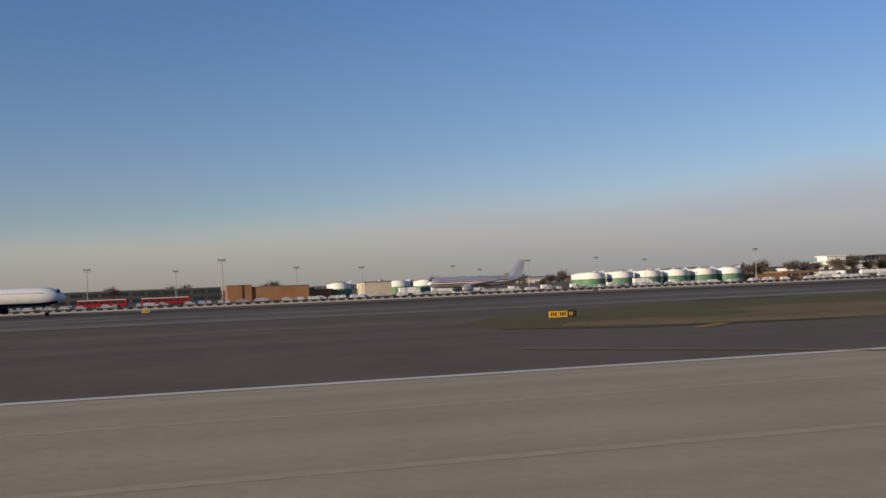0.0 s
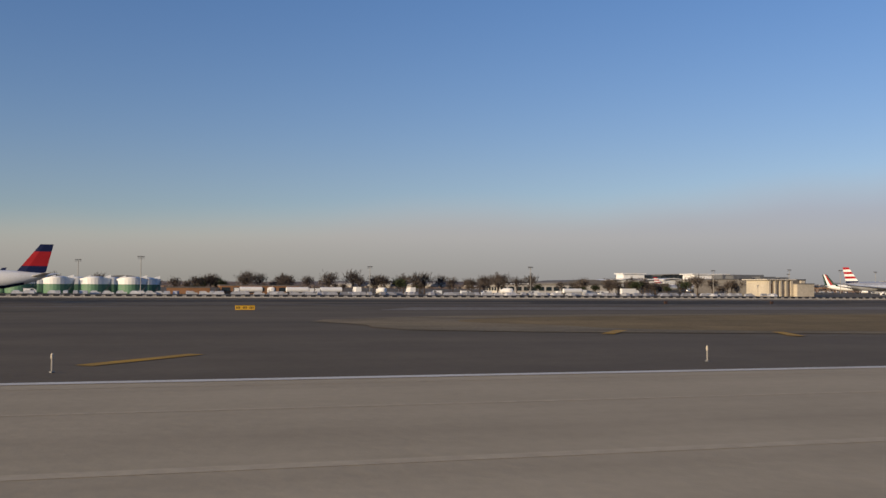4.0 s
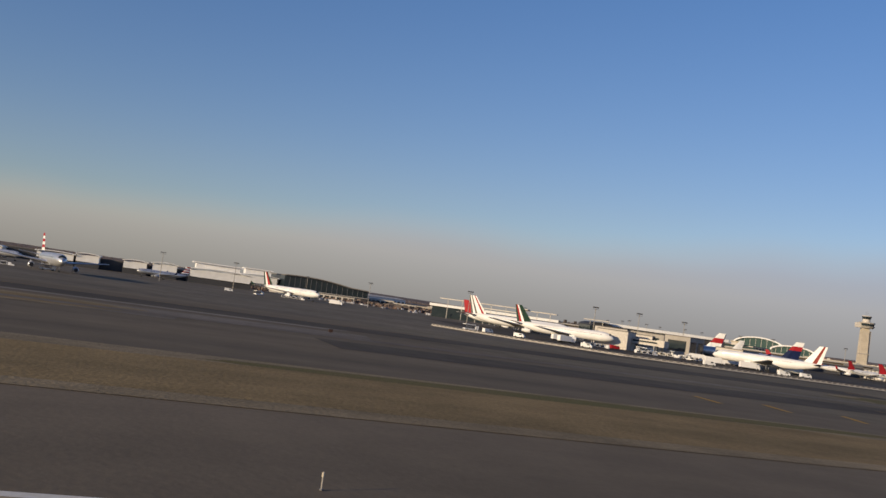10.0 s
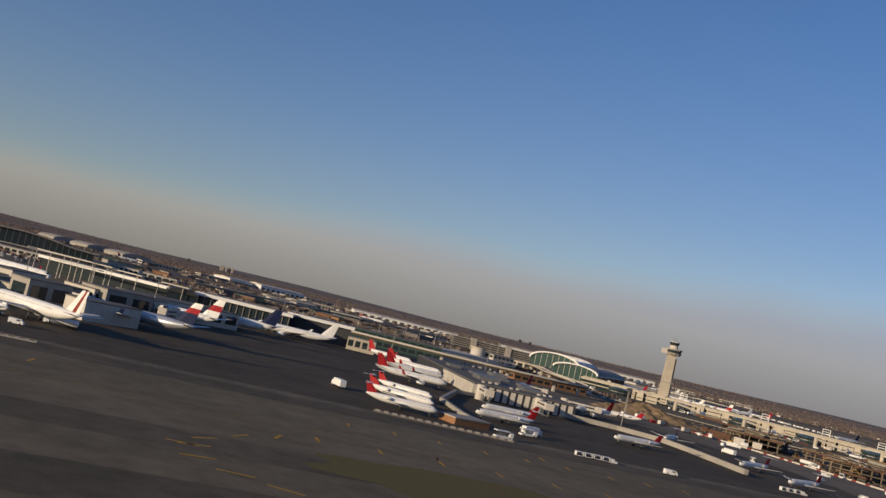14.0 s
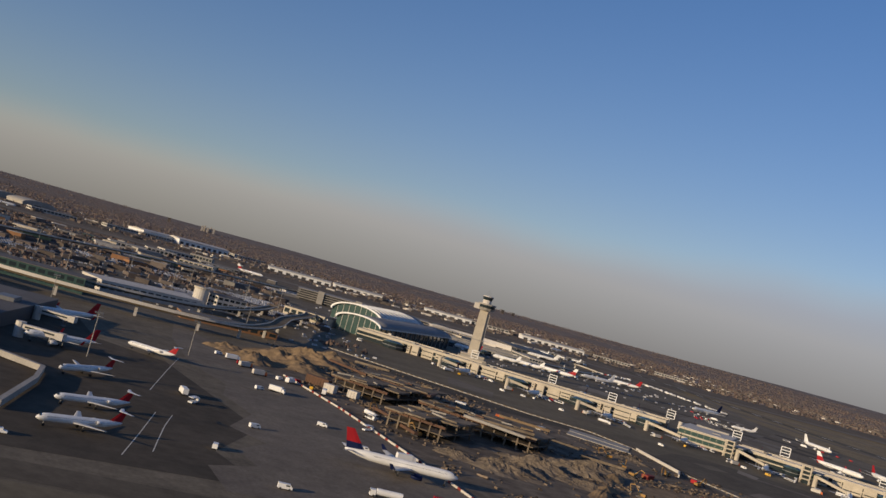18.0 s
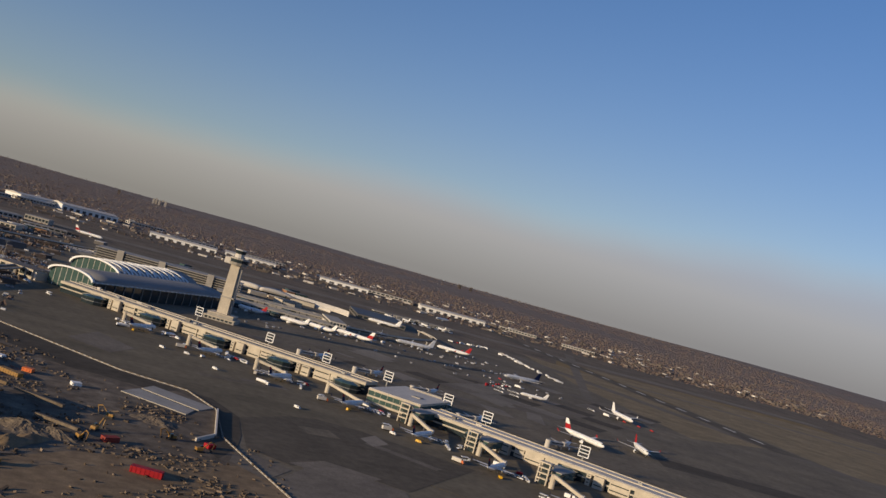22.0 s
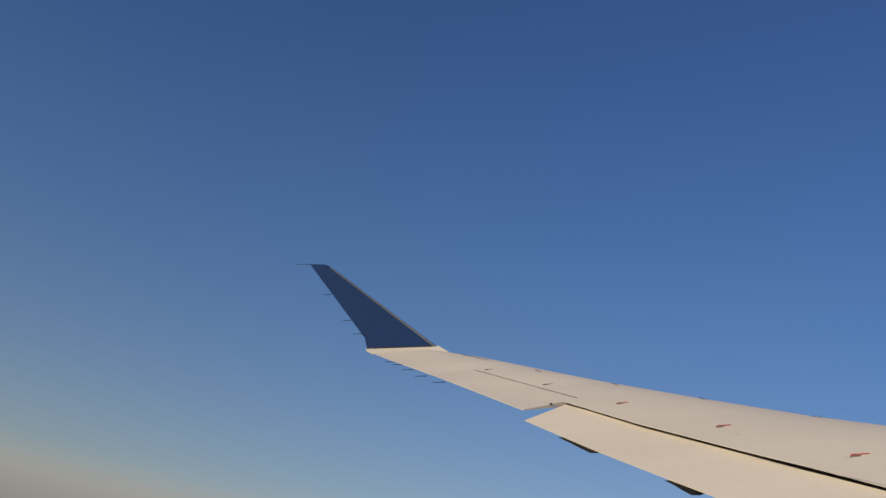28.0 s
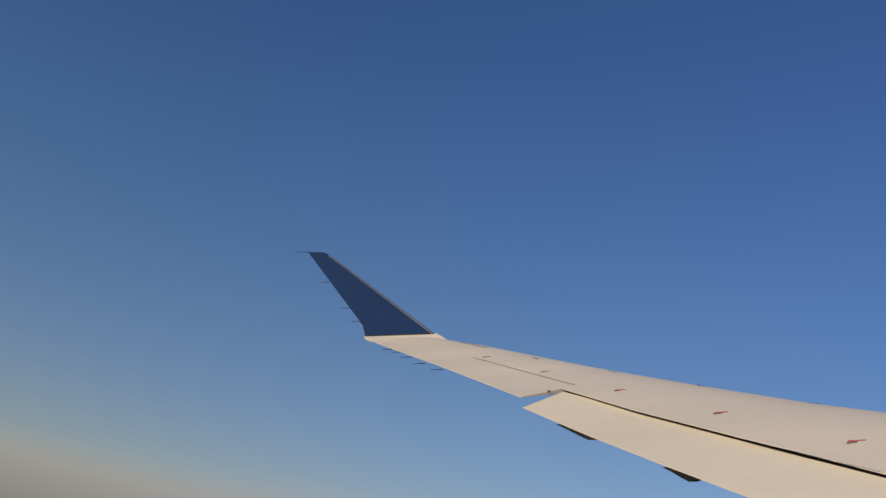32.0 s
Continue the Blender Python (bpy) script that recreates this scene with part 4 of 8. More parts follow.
def pale_pier(x0, x1, y, h, tiers=1):
    """A terminal front: white curved roof lip, a wall coloured white for the sun on it, and a dark foot."""
    a = (x1 - x0) / 2
    e = empty("pale_terminal", ((x0 + x1) / 2, y, 0.03))
    tagged(e, "pale terminal front under a thin curved white roof", "terminal", "pale terminal fronts")
    part("foot", boxes((-a, a, 0, 14, 0, h * 0.45)), "roof_dark", e)
    part("wall", boxes((-a * 0.96, a * 0.96, -0.6, 14, h * 0.4, h * 0.9)), "white_paint", e)
    rows = [[(a * 1.08 * u, y_, h * 0.9 + 0.10 * h * (1 - u * u) + d) for y_, d in ((-1.6, 0), (15, 0), (15, 0.35), (-1.6, 0.35))] for u in [k / 5 - 1 for k in range(11)]]
    part("roof", loft(bmesh.new(), rows), "white_paint", e)
    if tiers > 1:
        part("upper_wall", boxes((-a * 0.8, a * 0.6, 1, 12, h, h * 1.35)), "white_paint", e)
        part("upper_roof", boxes((-a * 0.9, a * 0.7, 0, 13, h * 1.35, h * 1.42)), "white_paint", e)
    return e


for x0, x1, h, tr in ((293, 299, 3.6, 1), (304.5, 311, 4.2, 1), (324, 339, 5.0, 1), (339.5, 349, 5.9, 1), (358.5, 368.5, 6.0, 1), (370.5, 381, 6.6, 1), (386, 413, 6.6, 2)):
    pale_pier(x0, x1, 430, h, tr)
block("dark_link_hall", 292, 386, 446, 470, 4.6, "roof_dark", "long dark hall behind the pale terminal fronts", category="terminal", roof="roof_grey")
def shell_hall(x0, x1, y0, y1, high, low):
    """A dark glazed hall whose curved roof is highest near one end and falls to the other."""
    e = empty("dark_domed_terminal", (x0, (y0 + y1) / 2, 0.03), 4)
    tagged(e, "dark glass terminal hall under a falling curved roof", "terminal")
    L, b = x1 - x0, (y1 - y0) / 2
    line = [(L * u, high - 0.6 + (low - high) * u + 1.6 * math.sin(math.pi * min(1.0, u * 1.15 + 0.1))) for u in [k / 16 for k in range(17)]]
    part("wall", loft(bmesh.new(), [[(x, y, z - 0.5) for x, z in line] + [(L, y, 0), (0, y, 0)] for y in (-b, b)]), "glass_dark", e)
    part("roof", loft(bmesh.new(), [[(x, y, z) for x, z in line] + [(x, y, z - 0.6) for x, z in reversed(line)] for y in (-b - 1.5, b + 1.5)]), "roof_grey", e)
    part("roof_edge", loft(bmesh.new(), [[(x, y, z + 0.12) for x, z in line] + [(x, y, z - 0.25) for x, z in reversed(line)] for y in (-b - 1.8, -b - 1.5)]), "concrete", e)
    for k in range(1, 16):
        part("mullion", boxes((L * k / 16 - 0.12, L * k / 16 + 0.12, -b - 0.15, -b, 0, line[k][1] - 0.8)), "grey_metal", e)
    part("foot", boxes((2, L - 2, -b - 6, -b - 0.2, 0, 3.0)), "roof_dark", e)
    part("foot_roof", boxes((1, L - 1, -b - 6.6, -b - 0.2, 3.0, 3.35)), "concrete_pale", e)
    return e


shell_hall(447, 500, 575, 620, 11.2, 8.6)
for x0, x1, y_, h, tr in ((414, 428, 590, 7.0, 1), (424, 446, 584, 8.4, 2), (396, 412, 600, 6.0, 1)):
    pale_pier(x0, x1, y_, h, tr)
for x, y, a, b, h in ((505, 640, 12, 8, 3.2), (520, 620, 9, 6, 4.0), (540, 655, 14, 7, 3.0), (470, 520, 10, 5, 2.6), (438, 505, 9, 5, 3.0), (452, 540, 12, 5, 2.4)):
    block("service_building", x - a, x + a, y - b, y + b, h, "concrete_pale", "low pale service building behind the gates", roof="concrete", turn=-12, category="building", bays=6)

# ---- first terminal: long dark glass halls with white roofs ----
def terminal_hall(x0, y0, x1, y1, depth, h, label, over=3.0, wall="glass_dark", fins=True):
    d = Vector((x1 - x0, y1 - y0))
    e = empty("terminal_hall", (x0, y0, 0.03), math.degrees(math.atan2(d.y, d.x)))
    tagged(e, label, "terminal")
    L = d.length
    part("wall", boxes((0, L, 0, depth, 0, h)), wall, e)
    part("roof", boxes((-over, L + over, -over, depth + over, h, h + 0.5)), "concrete", e)
    part("roof_edge", boxes((-over, L + over, -over - 0.15, -over, h - 0.3, h + 0.8)), "white_paint", e)
    if not fins:
        return e
    n = int(L / 2.2)
    f = part("fin", boxes((-0.09, 0.09, -0.4, 0, 0, h)), "concrete", e)
    for i in range(1, n + 1):
        ob = new("fin", f.data)
        ob.parent, ob.location = e, (L * i / n, 0, 0)
    return e


# Dark hall added to stand in for the shaded space under the canopy
terminal_hall(489, 402, 536, 374, 18, 5.0, "low dark hall added for the shade under the canopy", 1.0, fins=False)
terminal_hall(544.5, 341, 575, 333, 26, 6.6, "dark glazed hall with vertical pale fins and flat roof", 1.2)
terminal_hall(578, 350, 600, 345, 20, 6.8, "dark flat-roofed hall with a white roof edge", 1.0, "roof_dark", False)
block("gate_building", 598, 608, 334, 342, 4.4, "cream", "cream link block beside the dark hall", turn=-14, category="terminal", bays=4)
arched_hall("round_pavilion", 534, 544, 338, 348, 5.6, 1.6, "small dark round-roofed pavilion beside the hall", "roof_dark", "glass_dark", category="pavilion")
block("gate_building", 480.5, 490.5, 221.5, 229.5, 4.6, "concrete_pale", "white windowless gate block on the apron pier", turn=49, category="terminal")
block("gate_building", 489.5, 501.5, 242.5, 251.5, 5.2, "concrete_pale", "white gate block with a dark upper window", turn=58, category="terminal", bays=3)
block("gate_building", 499, 509, 219, 226, 5.4, "concrete", "grey gate block with a dark glazed band", turn=36, category="terminal", bays=2)
block("gate_building", 512, 526, 257, 268, 5.2, "concrete", "grey gate block with a dark glazed band", turn=36, category="terminal", bays=2)
block("gate_building", 477, 517, 239, 249, 3.6, "concrete", "long grey pier joining the gate blocks", turn=56, category="terminal", bays=12)
block("gate_building", 507, 531, 262, 274, 4.4, "concrete_pale", "pale gate lounge behind the jets", turn=40, category="terminal", bays=6)
block("gate_building", 520, 552, 284, 300, 4.6, "concrete_pale", "pale gate lounge with dark glazing", turn=30, category="terminal", bays=6)
block("gate_building", 510, 524, 214, 221, 4.0, "concrete_pale", "white gate lounge at the end of the pier", turn=38, category="terminal")
block("gate_building", 494, 503, 226, 232, 3.2, "cream", "low cream service block beside the gates", turn=52, category="terminal")
t2 = block("second_terminal", 616, 644, 236, 330, 3.7, "roof_dark", "flat-roofed terminal with white panels and dark upright gaps", roof="roof_grey", turn=-8, category="terminal")
for i in range(14):
    part("panel", boxes((-14 + i * 2.0, -12.75 + i * 2.0, -47.2, -46.95, 0.3, 3.4)), "concrete_pale", t2)
for i in range(20):
    part("panel", boxes((-14.2, -13.95, -46.5 + i * 2.2, -45.1 + i * 2.2, 0.3, 3.4)), "concrete_pale", t2)
for q in ((-9, -3, -30, -20, 3.95, 5.1), (2, 8, -36, -30, 3.95, 4.8), (-6, 6, -6, -1, 3.95, 4.6), (5, 10, 12, 20, 3.95, 5.0), (-10, -6, 10, 16, 3.95, 4.7), (7, 11, -16, -10, 3.95, 4.6)):
    part("rooftop_plant", boxes(q), "grey_metal", t2)
for k in range(9):
    part("roof_vent", boxes((-11 + k * 2.6, -10.3 + k * 2.6, -42 + (k % 3) * 3, -41.2 + (k % 3) * 3, 3.95, 4.4)), "concrete_pale", t2)


def canopy(x0, y0, x1, y1, h, w, n):
    d = Vector((x1 - x0, y1 - y0))
    e = empty("white_canopy", (x0, y0, 0.03), math.degrees(math.atan2(d.y, d.x)))
    tagged(e, "long thin white roof canopy on slender posts", "canopy")
    part("roof", boxes((0, d.length, -w / 2, w / 2, h, h + 0.35)), "concrete_pale", e)
    for i in range(n):
        part("post", boxes((d.length * (i + 0.5) / n - 0.09, d.length * (i + 0.5) / n + 0.09, -0.09, 0.09, 0, h)), "concrete_pale", e)


canopy(486.0, 381, 516.0, 358, 8.0, 3.2, 6)
canopy(513.0, 362, 526.0, 352, 7.6, 2.6, 3)
canopy(496.0, 362, 512.0, 350, 6.2, 3.0, 4)
canopy(532.0, 340, 541.0, 336, 7.6, 3.0, 2)


def lamp_mast(x, y, h=10.5):
    e = empty("floodlight_mast", (x, y, 0.03))
    tagged(e, "tall thin floodlight mast with a lamp frame", "light mast", "floodlight masts")
    part("pole", tube(bmesh.new(), (0, 0, 0), (0, 0, h), 0.08, 0.05), "concrete", e)
    hd = part("lamp_frame", boxes((-0.6, 0.6, -0.06, 0.06, h, h + 0.08), (-0.6, 0.6, -0.06, 0.06, h - 0.25, h - 0.2)), "grey_metal", e)
    for i in range(4):
        part("floodlight", boxes((-0.58 + i * 0.3, -0.36 + i * 0.3, -0.14, 0.08, h + 0.08, h + 0.24)), "grey_metal", hd)
    return e


mast0 = lamp_mast(32.9, 200, 6.2)
for x, y, s in ((-25, 230, 1.35), (4.8, 228, 1.55), (-5.7, 230, 1.2), (25, 260, 1.3), (66, 250, 1.1), (84, 240, 1.2), (100, 204, 0.95), (129, 204, 1.2), (112, 260, 1.3), (175.6, 200, 0.95), (212, 200, 1.0), (258, 200, 0.95), (60, 204, 0.8),
                (372, 330, 1.5), (396, 330, 1.5), (436, 420, 1.5), (497, 262, 1.7), (512, 262, 1.7), (528, 262, 1.6), (470, 300, 1.7), (455, 380, 1.6), (664, 256, 1.7), (690, 300, 1.6), (720, 430, 1.6), (648, 330, 1.7), (612, 330, 1.6), (741, 636, 2.0), (726, 514, 2.0), (702, 588, 2.0), (758, 606, 2.0), (690, 520, 1.9), (668, 560, 1.9), (720, 680, 2.0), (640, 500, 1.9), (616, 600, 1.9), (745, 560, 1.9)):
    m = copy_thing(mast0, pose(x, y, 0.03))
    m.scale = (s, s, s)

# ---- control tower ----
def control_tower(x, y, turn):
    e = empty("control_tower", (x, y, 0.03), turn)
    tagged(e, "tall pale concrete control tower with a wide glazed cab", "control tower")
    part("podium", boxes((-9, 9, -7, 7, 0, 2.2), (-7.5, 7.5, -5.5, 5.5, 2.2, 4.2)), "concrete", e)
    part("podium_band", boxes((-9.2, 9.2, -7.2, 7.2, 1.7, 2.3), (-7.7, 7.7, -5.7, 5.7, 3.7, 4.3)), "cream", e)
    for k in range(7):
        part("window", boxes((-8.2 + k * 2.4, -6.6 + k * 2.4, -7.06, -6.9, 0.5, 1.5)), "glass_dark", e)
    part("shaft", loft(bmesh.new(), [[(-3.4, -2.6, 0), (3.0, -2.6, 0), (3.0, 2.6, 0), (-3.4, 2.6, 0)], [(-2.7, -2.3, 34), (2.4, -2.3, 34), (2.4, 2.3, 34), (-2.7, 2.3, 34)]]), "cream", e)
    part("stair_shaft", boxes((2.3, 4.2, -1.2, 1.2, 0, 31)), "concrete", e)
    part("landing_ring", boxes((-3.4, 4.2, -2.8, 2.8, 13.5, 14.3)), "concrete", e)
    part("side_wing", boxes((-7.2, -2.4, -1.8, 1.8, 33.0, 36.6)), "concrete_pale", e)
    part("lower_deck", loft(bmesh.new(), [ring((0.8, 0, 33.0), 4.8, 12, "z"), ring((0.8, 0, 34.6), 5.8, 12, "z")]), "concrete", e)
    part("gallery", loft(bmesh.new(), [ring((0.8, 0, 34.6), 5.1, 12, "z"), ring((0.8, 0, 36.4), 5.3, 12, "z")]), "glass_dark", e)
    part("upper_deck", loft(bmesh.new(), [ring((0.8, 0, 36.4), 5.8, 12, "z"), ring((0.8, 0, 37.3), 5.8, 12, "z")]), "concrete", e)
    part("cab_base", loft(bmesh.new(), [ring((0.2, 0, 37.3), 2.9, 12, "z"), ring((0.2, 0, 39.6), 2.7, 12, "z")]), "concrete_pale", e)
    part("cab_glass", loft(bmesh.new(), [ring((0.2, 0, 39.6), 2.8, 12, "z"), ring((0.2, 0, 41.6), 3.5, 12, "z")]), "glass_dark", e)
    part("cab_roof", loft(bmesh.new(), [ring((0.2, 0, 41.6), 3.6, 12, "z"), ring((0.2, 0, 42.2), 3.1, 12, "z")]), "concrete_pale", e)
    for k, (dx, dy, h) in enumerate(((0, 0, 4.0), (1.2, 0.8, 2.6), (-1.0, -0.6, 2.2))):
        part("antenna", tube(bmesh.new(), (dx, dy, 42.1), (dx, dy, 42.1 + h), 0.07, n=5), "grey_metal", e)
    return e


control_tower(880, 582, -20)

# ---- fourth terminal: vaulted hall and the long concourse ----
def concourse(x0, y0, x1, y1, width, h, gates, label, wall="cream", roof="concrete", radius=5.6):
    """A long pier: dark recessed glazing under a pale roof band; at every gate a dark glazed rotunda and a slitted tower."""
    d = Vector((x1 - x0, y1 - y0))
    e = empty("concourse", (x0, y0, 0.03), math.degrees(math.atan2(d.y, d.x)))
    tagged(e, label, "terminal")
    L = d.length
    r_ = random.Random(int(x0 + y1))
    part("wall", boxes((0, L, 0, width, 0, h * 0.70)), "glass_dark", e)
    part("roof_band", boxes((-0.3, L + 0.3, -0.7, width + 0.4, h * 0.70, h * 0.90)), wall, e)
    part("roof", boxes((-0.1, L + 0.1, 0.4, width * 0.45, h * 0.90, h * 0.93), (-0.1, L + 0.1, width * 0.5, width, h * 0.90, h * 0.93)), roof, e)
    part("roof_walk", boxes((-0.2, L + 0.2, width * 0.45, width * 0.5, h * 0.90, h)), wall, e, "raised pale strip along the roof")
    part("back_parapet", boxes((-0.3, L + 0.3, width + 0.2, width + 0.5, h * 0.9, h * 0.98)), wall, e)
    part("sill", boxes((0, L, -0.35, 0, h * 0.34, h * 0.44)), wall, e)

    def piece(a, b, out, z0, z1, slits):
        m_ = part("gate_tower" if out > 1 else "wall_panel", boxes((a, b, -out, 0.0, z0, z1)), wall, e)
        for k in range(slits):
            z = z0 + (z1 - z0) * (0.25 + 0.55 * k / max(1, slits - 1))
            part("slit_window", boxes((a + 0.4, b - 0.5, -out - 0.05, -out + 0.1, z, z + h * 0.07)), "glass_dark", m_)

    for i, p in enumerate(gates):
        pod = part("gate_rotunda", loft(bmesh.new(), [[(p + radius * 1.15 * math.cos(a), -3.2 + radius * math.sin(a), z) for a in (math.pi * (k + 0.5) / 5 for k in range(10))] for z in (0.0, h * 0.56)]), "glass_dark", e)
        part("rotunda_roof", loft(bmesh.new(), [[(p + f * radius * 1.2 * math.cos(a), -3.2 + f * radius * 1.05 * math.sin(a), z) for a in (math.pi * (k + 0.5) / 5 for k in range(10))] for f, z in ((1.0, h * 0.56), (1.0, h * 0.60), (0.45, h * 0.74))]), "glass_green", pod, "green glazed shallow dome")
        part("rotunda_band", loft(bmesh.new(), [[(p + radius * 1.18 * math.cos(a), -3.2 + radius * 1.03 * math.sin(a), z) for a in (math.pi * (k + 0.5) / 5 for k in range(10))] for z in (h * 0.26, h * 0.31)]), "grey_metal", pod)
        if p + 16 > L:
            continue
        piece(p + 7.6, p + 9.4, 2.0, 0, h * 0.72, 3)
        piece(p + 10.6, p + 14.6, 2.4, 0, h * r_.choice((0.78, 0.72, 0.84)), r_.choice((2, 1, 2)))
        nxt = gates[i + 1] if i + 1 < len(gates) else L + 6
        a, end = p + 16.2, min(nxt - radius * 1.2, L)
        while a + 2.5 < end:
            b = min(end, a + r_.choice((4.0, 6.5, 8.0)))
            piece(a, b, 0.5, h * r_.choice((0.08, 0.22, 0.0)), h * 0.70, r_.choice((1, 2, 2)))
            a = b + r_.choice((0.4, 0.8, 1.6))
    for i in range(int(L // 22)):
        a = r_.uniform(2, L - 5)
        b = r_.choice((r_.uniform(0.8, width * 0.45 - 2.2), r_.uniform(width * 0.5 + 0.4, width - 2.8)))
        part("rooftop_plant", boxes((a, a + r_.uniform(1.5, 3), b, b + r_.uniform(0.9, 1.6), h * 0.93, h + r_.uniform(0.2, 0.8))), r_.choice(("grey_metal", "concrete_pale", "roof_grey")), e)
    return e


concourse(794, 538, 929, 428, 12, 6.1, (24.5, 60, 97, 132.5, 167), "long cream concourse with flat roof and dark green gate rotundas")
# Gate block roof is coloured paler for the low sun it reflects
gb = block("gate_block", 936, 960, 399, 438, 6.0, "glass_green", "wide flat-roofed gate block with green glazed storeys", roof="concrete_pale", turn=-40, category="terminal")
for z0, z1 in ((0, 0.9), (2.6, 3.3), (5.2, 5.95)):
    part("floor_band", boxes((-12.15, 12.15, -19.65, 19.65, z0, z1)), "cream", gb)
for i in range(9):
    part("mullion", boxes((-12 + i * 2.97, -11.9 + i * 2.97, -19.62, -19.4, 0.9, 5.2)), "cream", gb)
for q in ((2, 6, -6, -2, 6.22, 6.6), (-8, 8, 15, 18, 6.22, 7.0)):
    part("rooftop_plant", boxes(q), "concrete", gb)
# This roof's pale colour likewise carries the low sunlight
concourse(945, 392, 1038, 289, 15, 5.6, (27, 66, 104), "long cream concourse with pale flat roof and gate towers", roof="concrete_pale", radius=3.8)


def vaulted_hall():
    """Two parallel vaults: a lower one behind the concourse, and a higher one with white crossed skylights beside it."""
    e = empty("vaulted_terminal", (796.5, 553.5, 0.03), 52.3)
    tagged(e, "large terminal hall with grey vaults, white skylights and green glass gables", "terminal")

    def arc(half, spring, crown, n=14, lo=0.0, hi=1.0):
        return [(half * math.cos(math.pi * (lo + (hi - lo) * i / n)), spring + (crown - spring) * math.sin(math.pi * (lo + (hi - lo) * i / n))) for i in range(n + 1)]

    def vault(name, x0, x1, y, half, spring, crown, mat):
        xs = [x0 + (x1 - x0) * k / 8 for k in range(9)]
        a_ = arc(half, spring, crown)
        return part(name, loft(bmesh.new(), [[(x, y + v, z) for v, z in a_] + [(x, y + v * 0.97, z - 0.4) for v, z in reversed(a_)] for x in xs]), mat, e, smooth=True)

    def gable(x, y, half, spring, crown, bars):
        a_ = arc(half, spring, crown)
        g_ = part("gable", loft(bmesh.new(), [[(xx, y + v * 0.97, z - 0.4) for v, z in a_] + [(xx, y - half * 0.97, 0), (xx, y + half * 0.97, 0)] for xx in (x + 0.8, x + 1.3)]), "glass_green", e, "green glazed gable")
        part("gable_rim", loft(bmesh.new(), [[(xx, y + v * 1.02, z + 0.3) for v, z in a_] + [(xx, y + v * 0.97, z - 0.5) for v, z in reversed(a_)] for xx in (x - 0.8, x + 0.7)]), "white_paint", e, "white arched rim")
        for k in range(1, bars):
            v = half * (2 * k / bars - 1)
            part("mullion", boxes((x + 0.65, x + 0.8, y + v - 0.12, y + v + 0.12, 0, spring + (crown - spring) * math.sqrt(1 - (v / half) ** 2) - 0.4)), "concrete_pale", g_)

    vault("lower_vault", 0, 126, 0, 14.6, 7.6, 11.6, "vault_metal")
    part("eave", boxes((0, 126, -15.0, -14.3, 7.2, 7.9)), "concrete_pale", e, "pale eave strip")
    for k in range(30):
        part("eave_block", boxes((2 + k * 4.15, 3.4 + k * 4.15, -15.3, -15.0, 7.35, 7.8)), "white_paint", e)
    # Dark glass tone stands in for the shade on this side of the hall
    part("side_wall", boxes((2, 124, -13.8, 13.4, 0, 7.4)), "glass_dark", e, "glazed side wall, darkened for its shaded side")
    for k in range(16):
        part("column", boxes((3 + k * 8, 3.5 + k * 8, -14.3, -13.8, 0, 7.2)), "grey_metal", e)
    gable(0, 0, 14.6, 7.6, 11.6, 8)
    vault("upper_vault", 47, 126, 24, 18, 9.0, 15.2, "vault_metal")
    part("back_wall", boxes((49, 124, 10, 40, 0, 9.0)), "glass_dark", e)
    gable(47, 24, 18, 9.0, 15.2, 9)
    # crossed white skylights over the upper vault
    for i in range(9):
        for lean in (5.5, -5.5):
            rows = []
            for k in range(9):
                a = math.pi * (0.06 + 0.5 * k / 8)
                x = 54 + i * 7.4 + lean * (k / 8 - 0.5)
                v, z = 24 - 18 * math.cos(a), 9.0 + 6.2 * math.sin(a)
                rows.append([(x - 0.75, v, z - 0.1), (x + 0.75, v, z - 0.1), (x + 0.75, v, z + 0.4), (x - 0.75, v, z + 0.4)])
            part("skylight_rib", loft(bmesh.new(), rows), "white_paint", e)
    # low link wing towards the car park
    part("link_wing", boxes((-6, 40, 16, 30, 0, 4.2)), "concrete_pale", e)
    return e


vaulted_hall()
# far pier behind the tower and the terminal beyond
concourse(888, 690, 968, 684, 18, 4.8, (12, 38, 62), "second pier behind the control tower with flat grey roof", wall="concrete", radius=3.0)
concourse(890, 738, 972, 731, 16, 4.8, (20, 52), "third pier with flat grey roof behind the second", wall="concrete", radius=3.0)
block("gate_building", 968, 980, 690, 736, 6.4, "concrete_pale", "tall gate block joining the ends of two piers", roof="concrete", turn=-4, category="terminal", bays=5, storeys=2)
# Roof colour is darkened for the bluish shadow lying over it
block("hangar", 1036, 1082, 868, 952, 4.0, "roof_grey", "wide flat-roofed building beyond the far apron, roof darkened for shadow", roof="roof_dark", turn=-8, category="hangar", bays=8)
cp = empty("car_park", (858, 806, 0.03), -10)
tagged(cp, "long open car park with pale concrete decks", "car park")
# Dark block between the open decks stands in for the shade inside
part("dark_infill", boxes((-55, 55, -12, 13, 0, 8.6)), "roof_dark", cp)
for k in range(5):
    part("deck", boxes((-57, 57, -14, 14, 1.4 + k * 1.8, 1.95 + k * 1.8)), "concrete", cp)
for k in (-40, -8, 30):
    part("stair_tower", boxes((k, k + 5, -15, -9, 0, 10.6)), "concrete", cp)


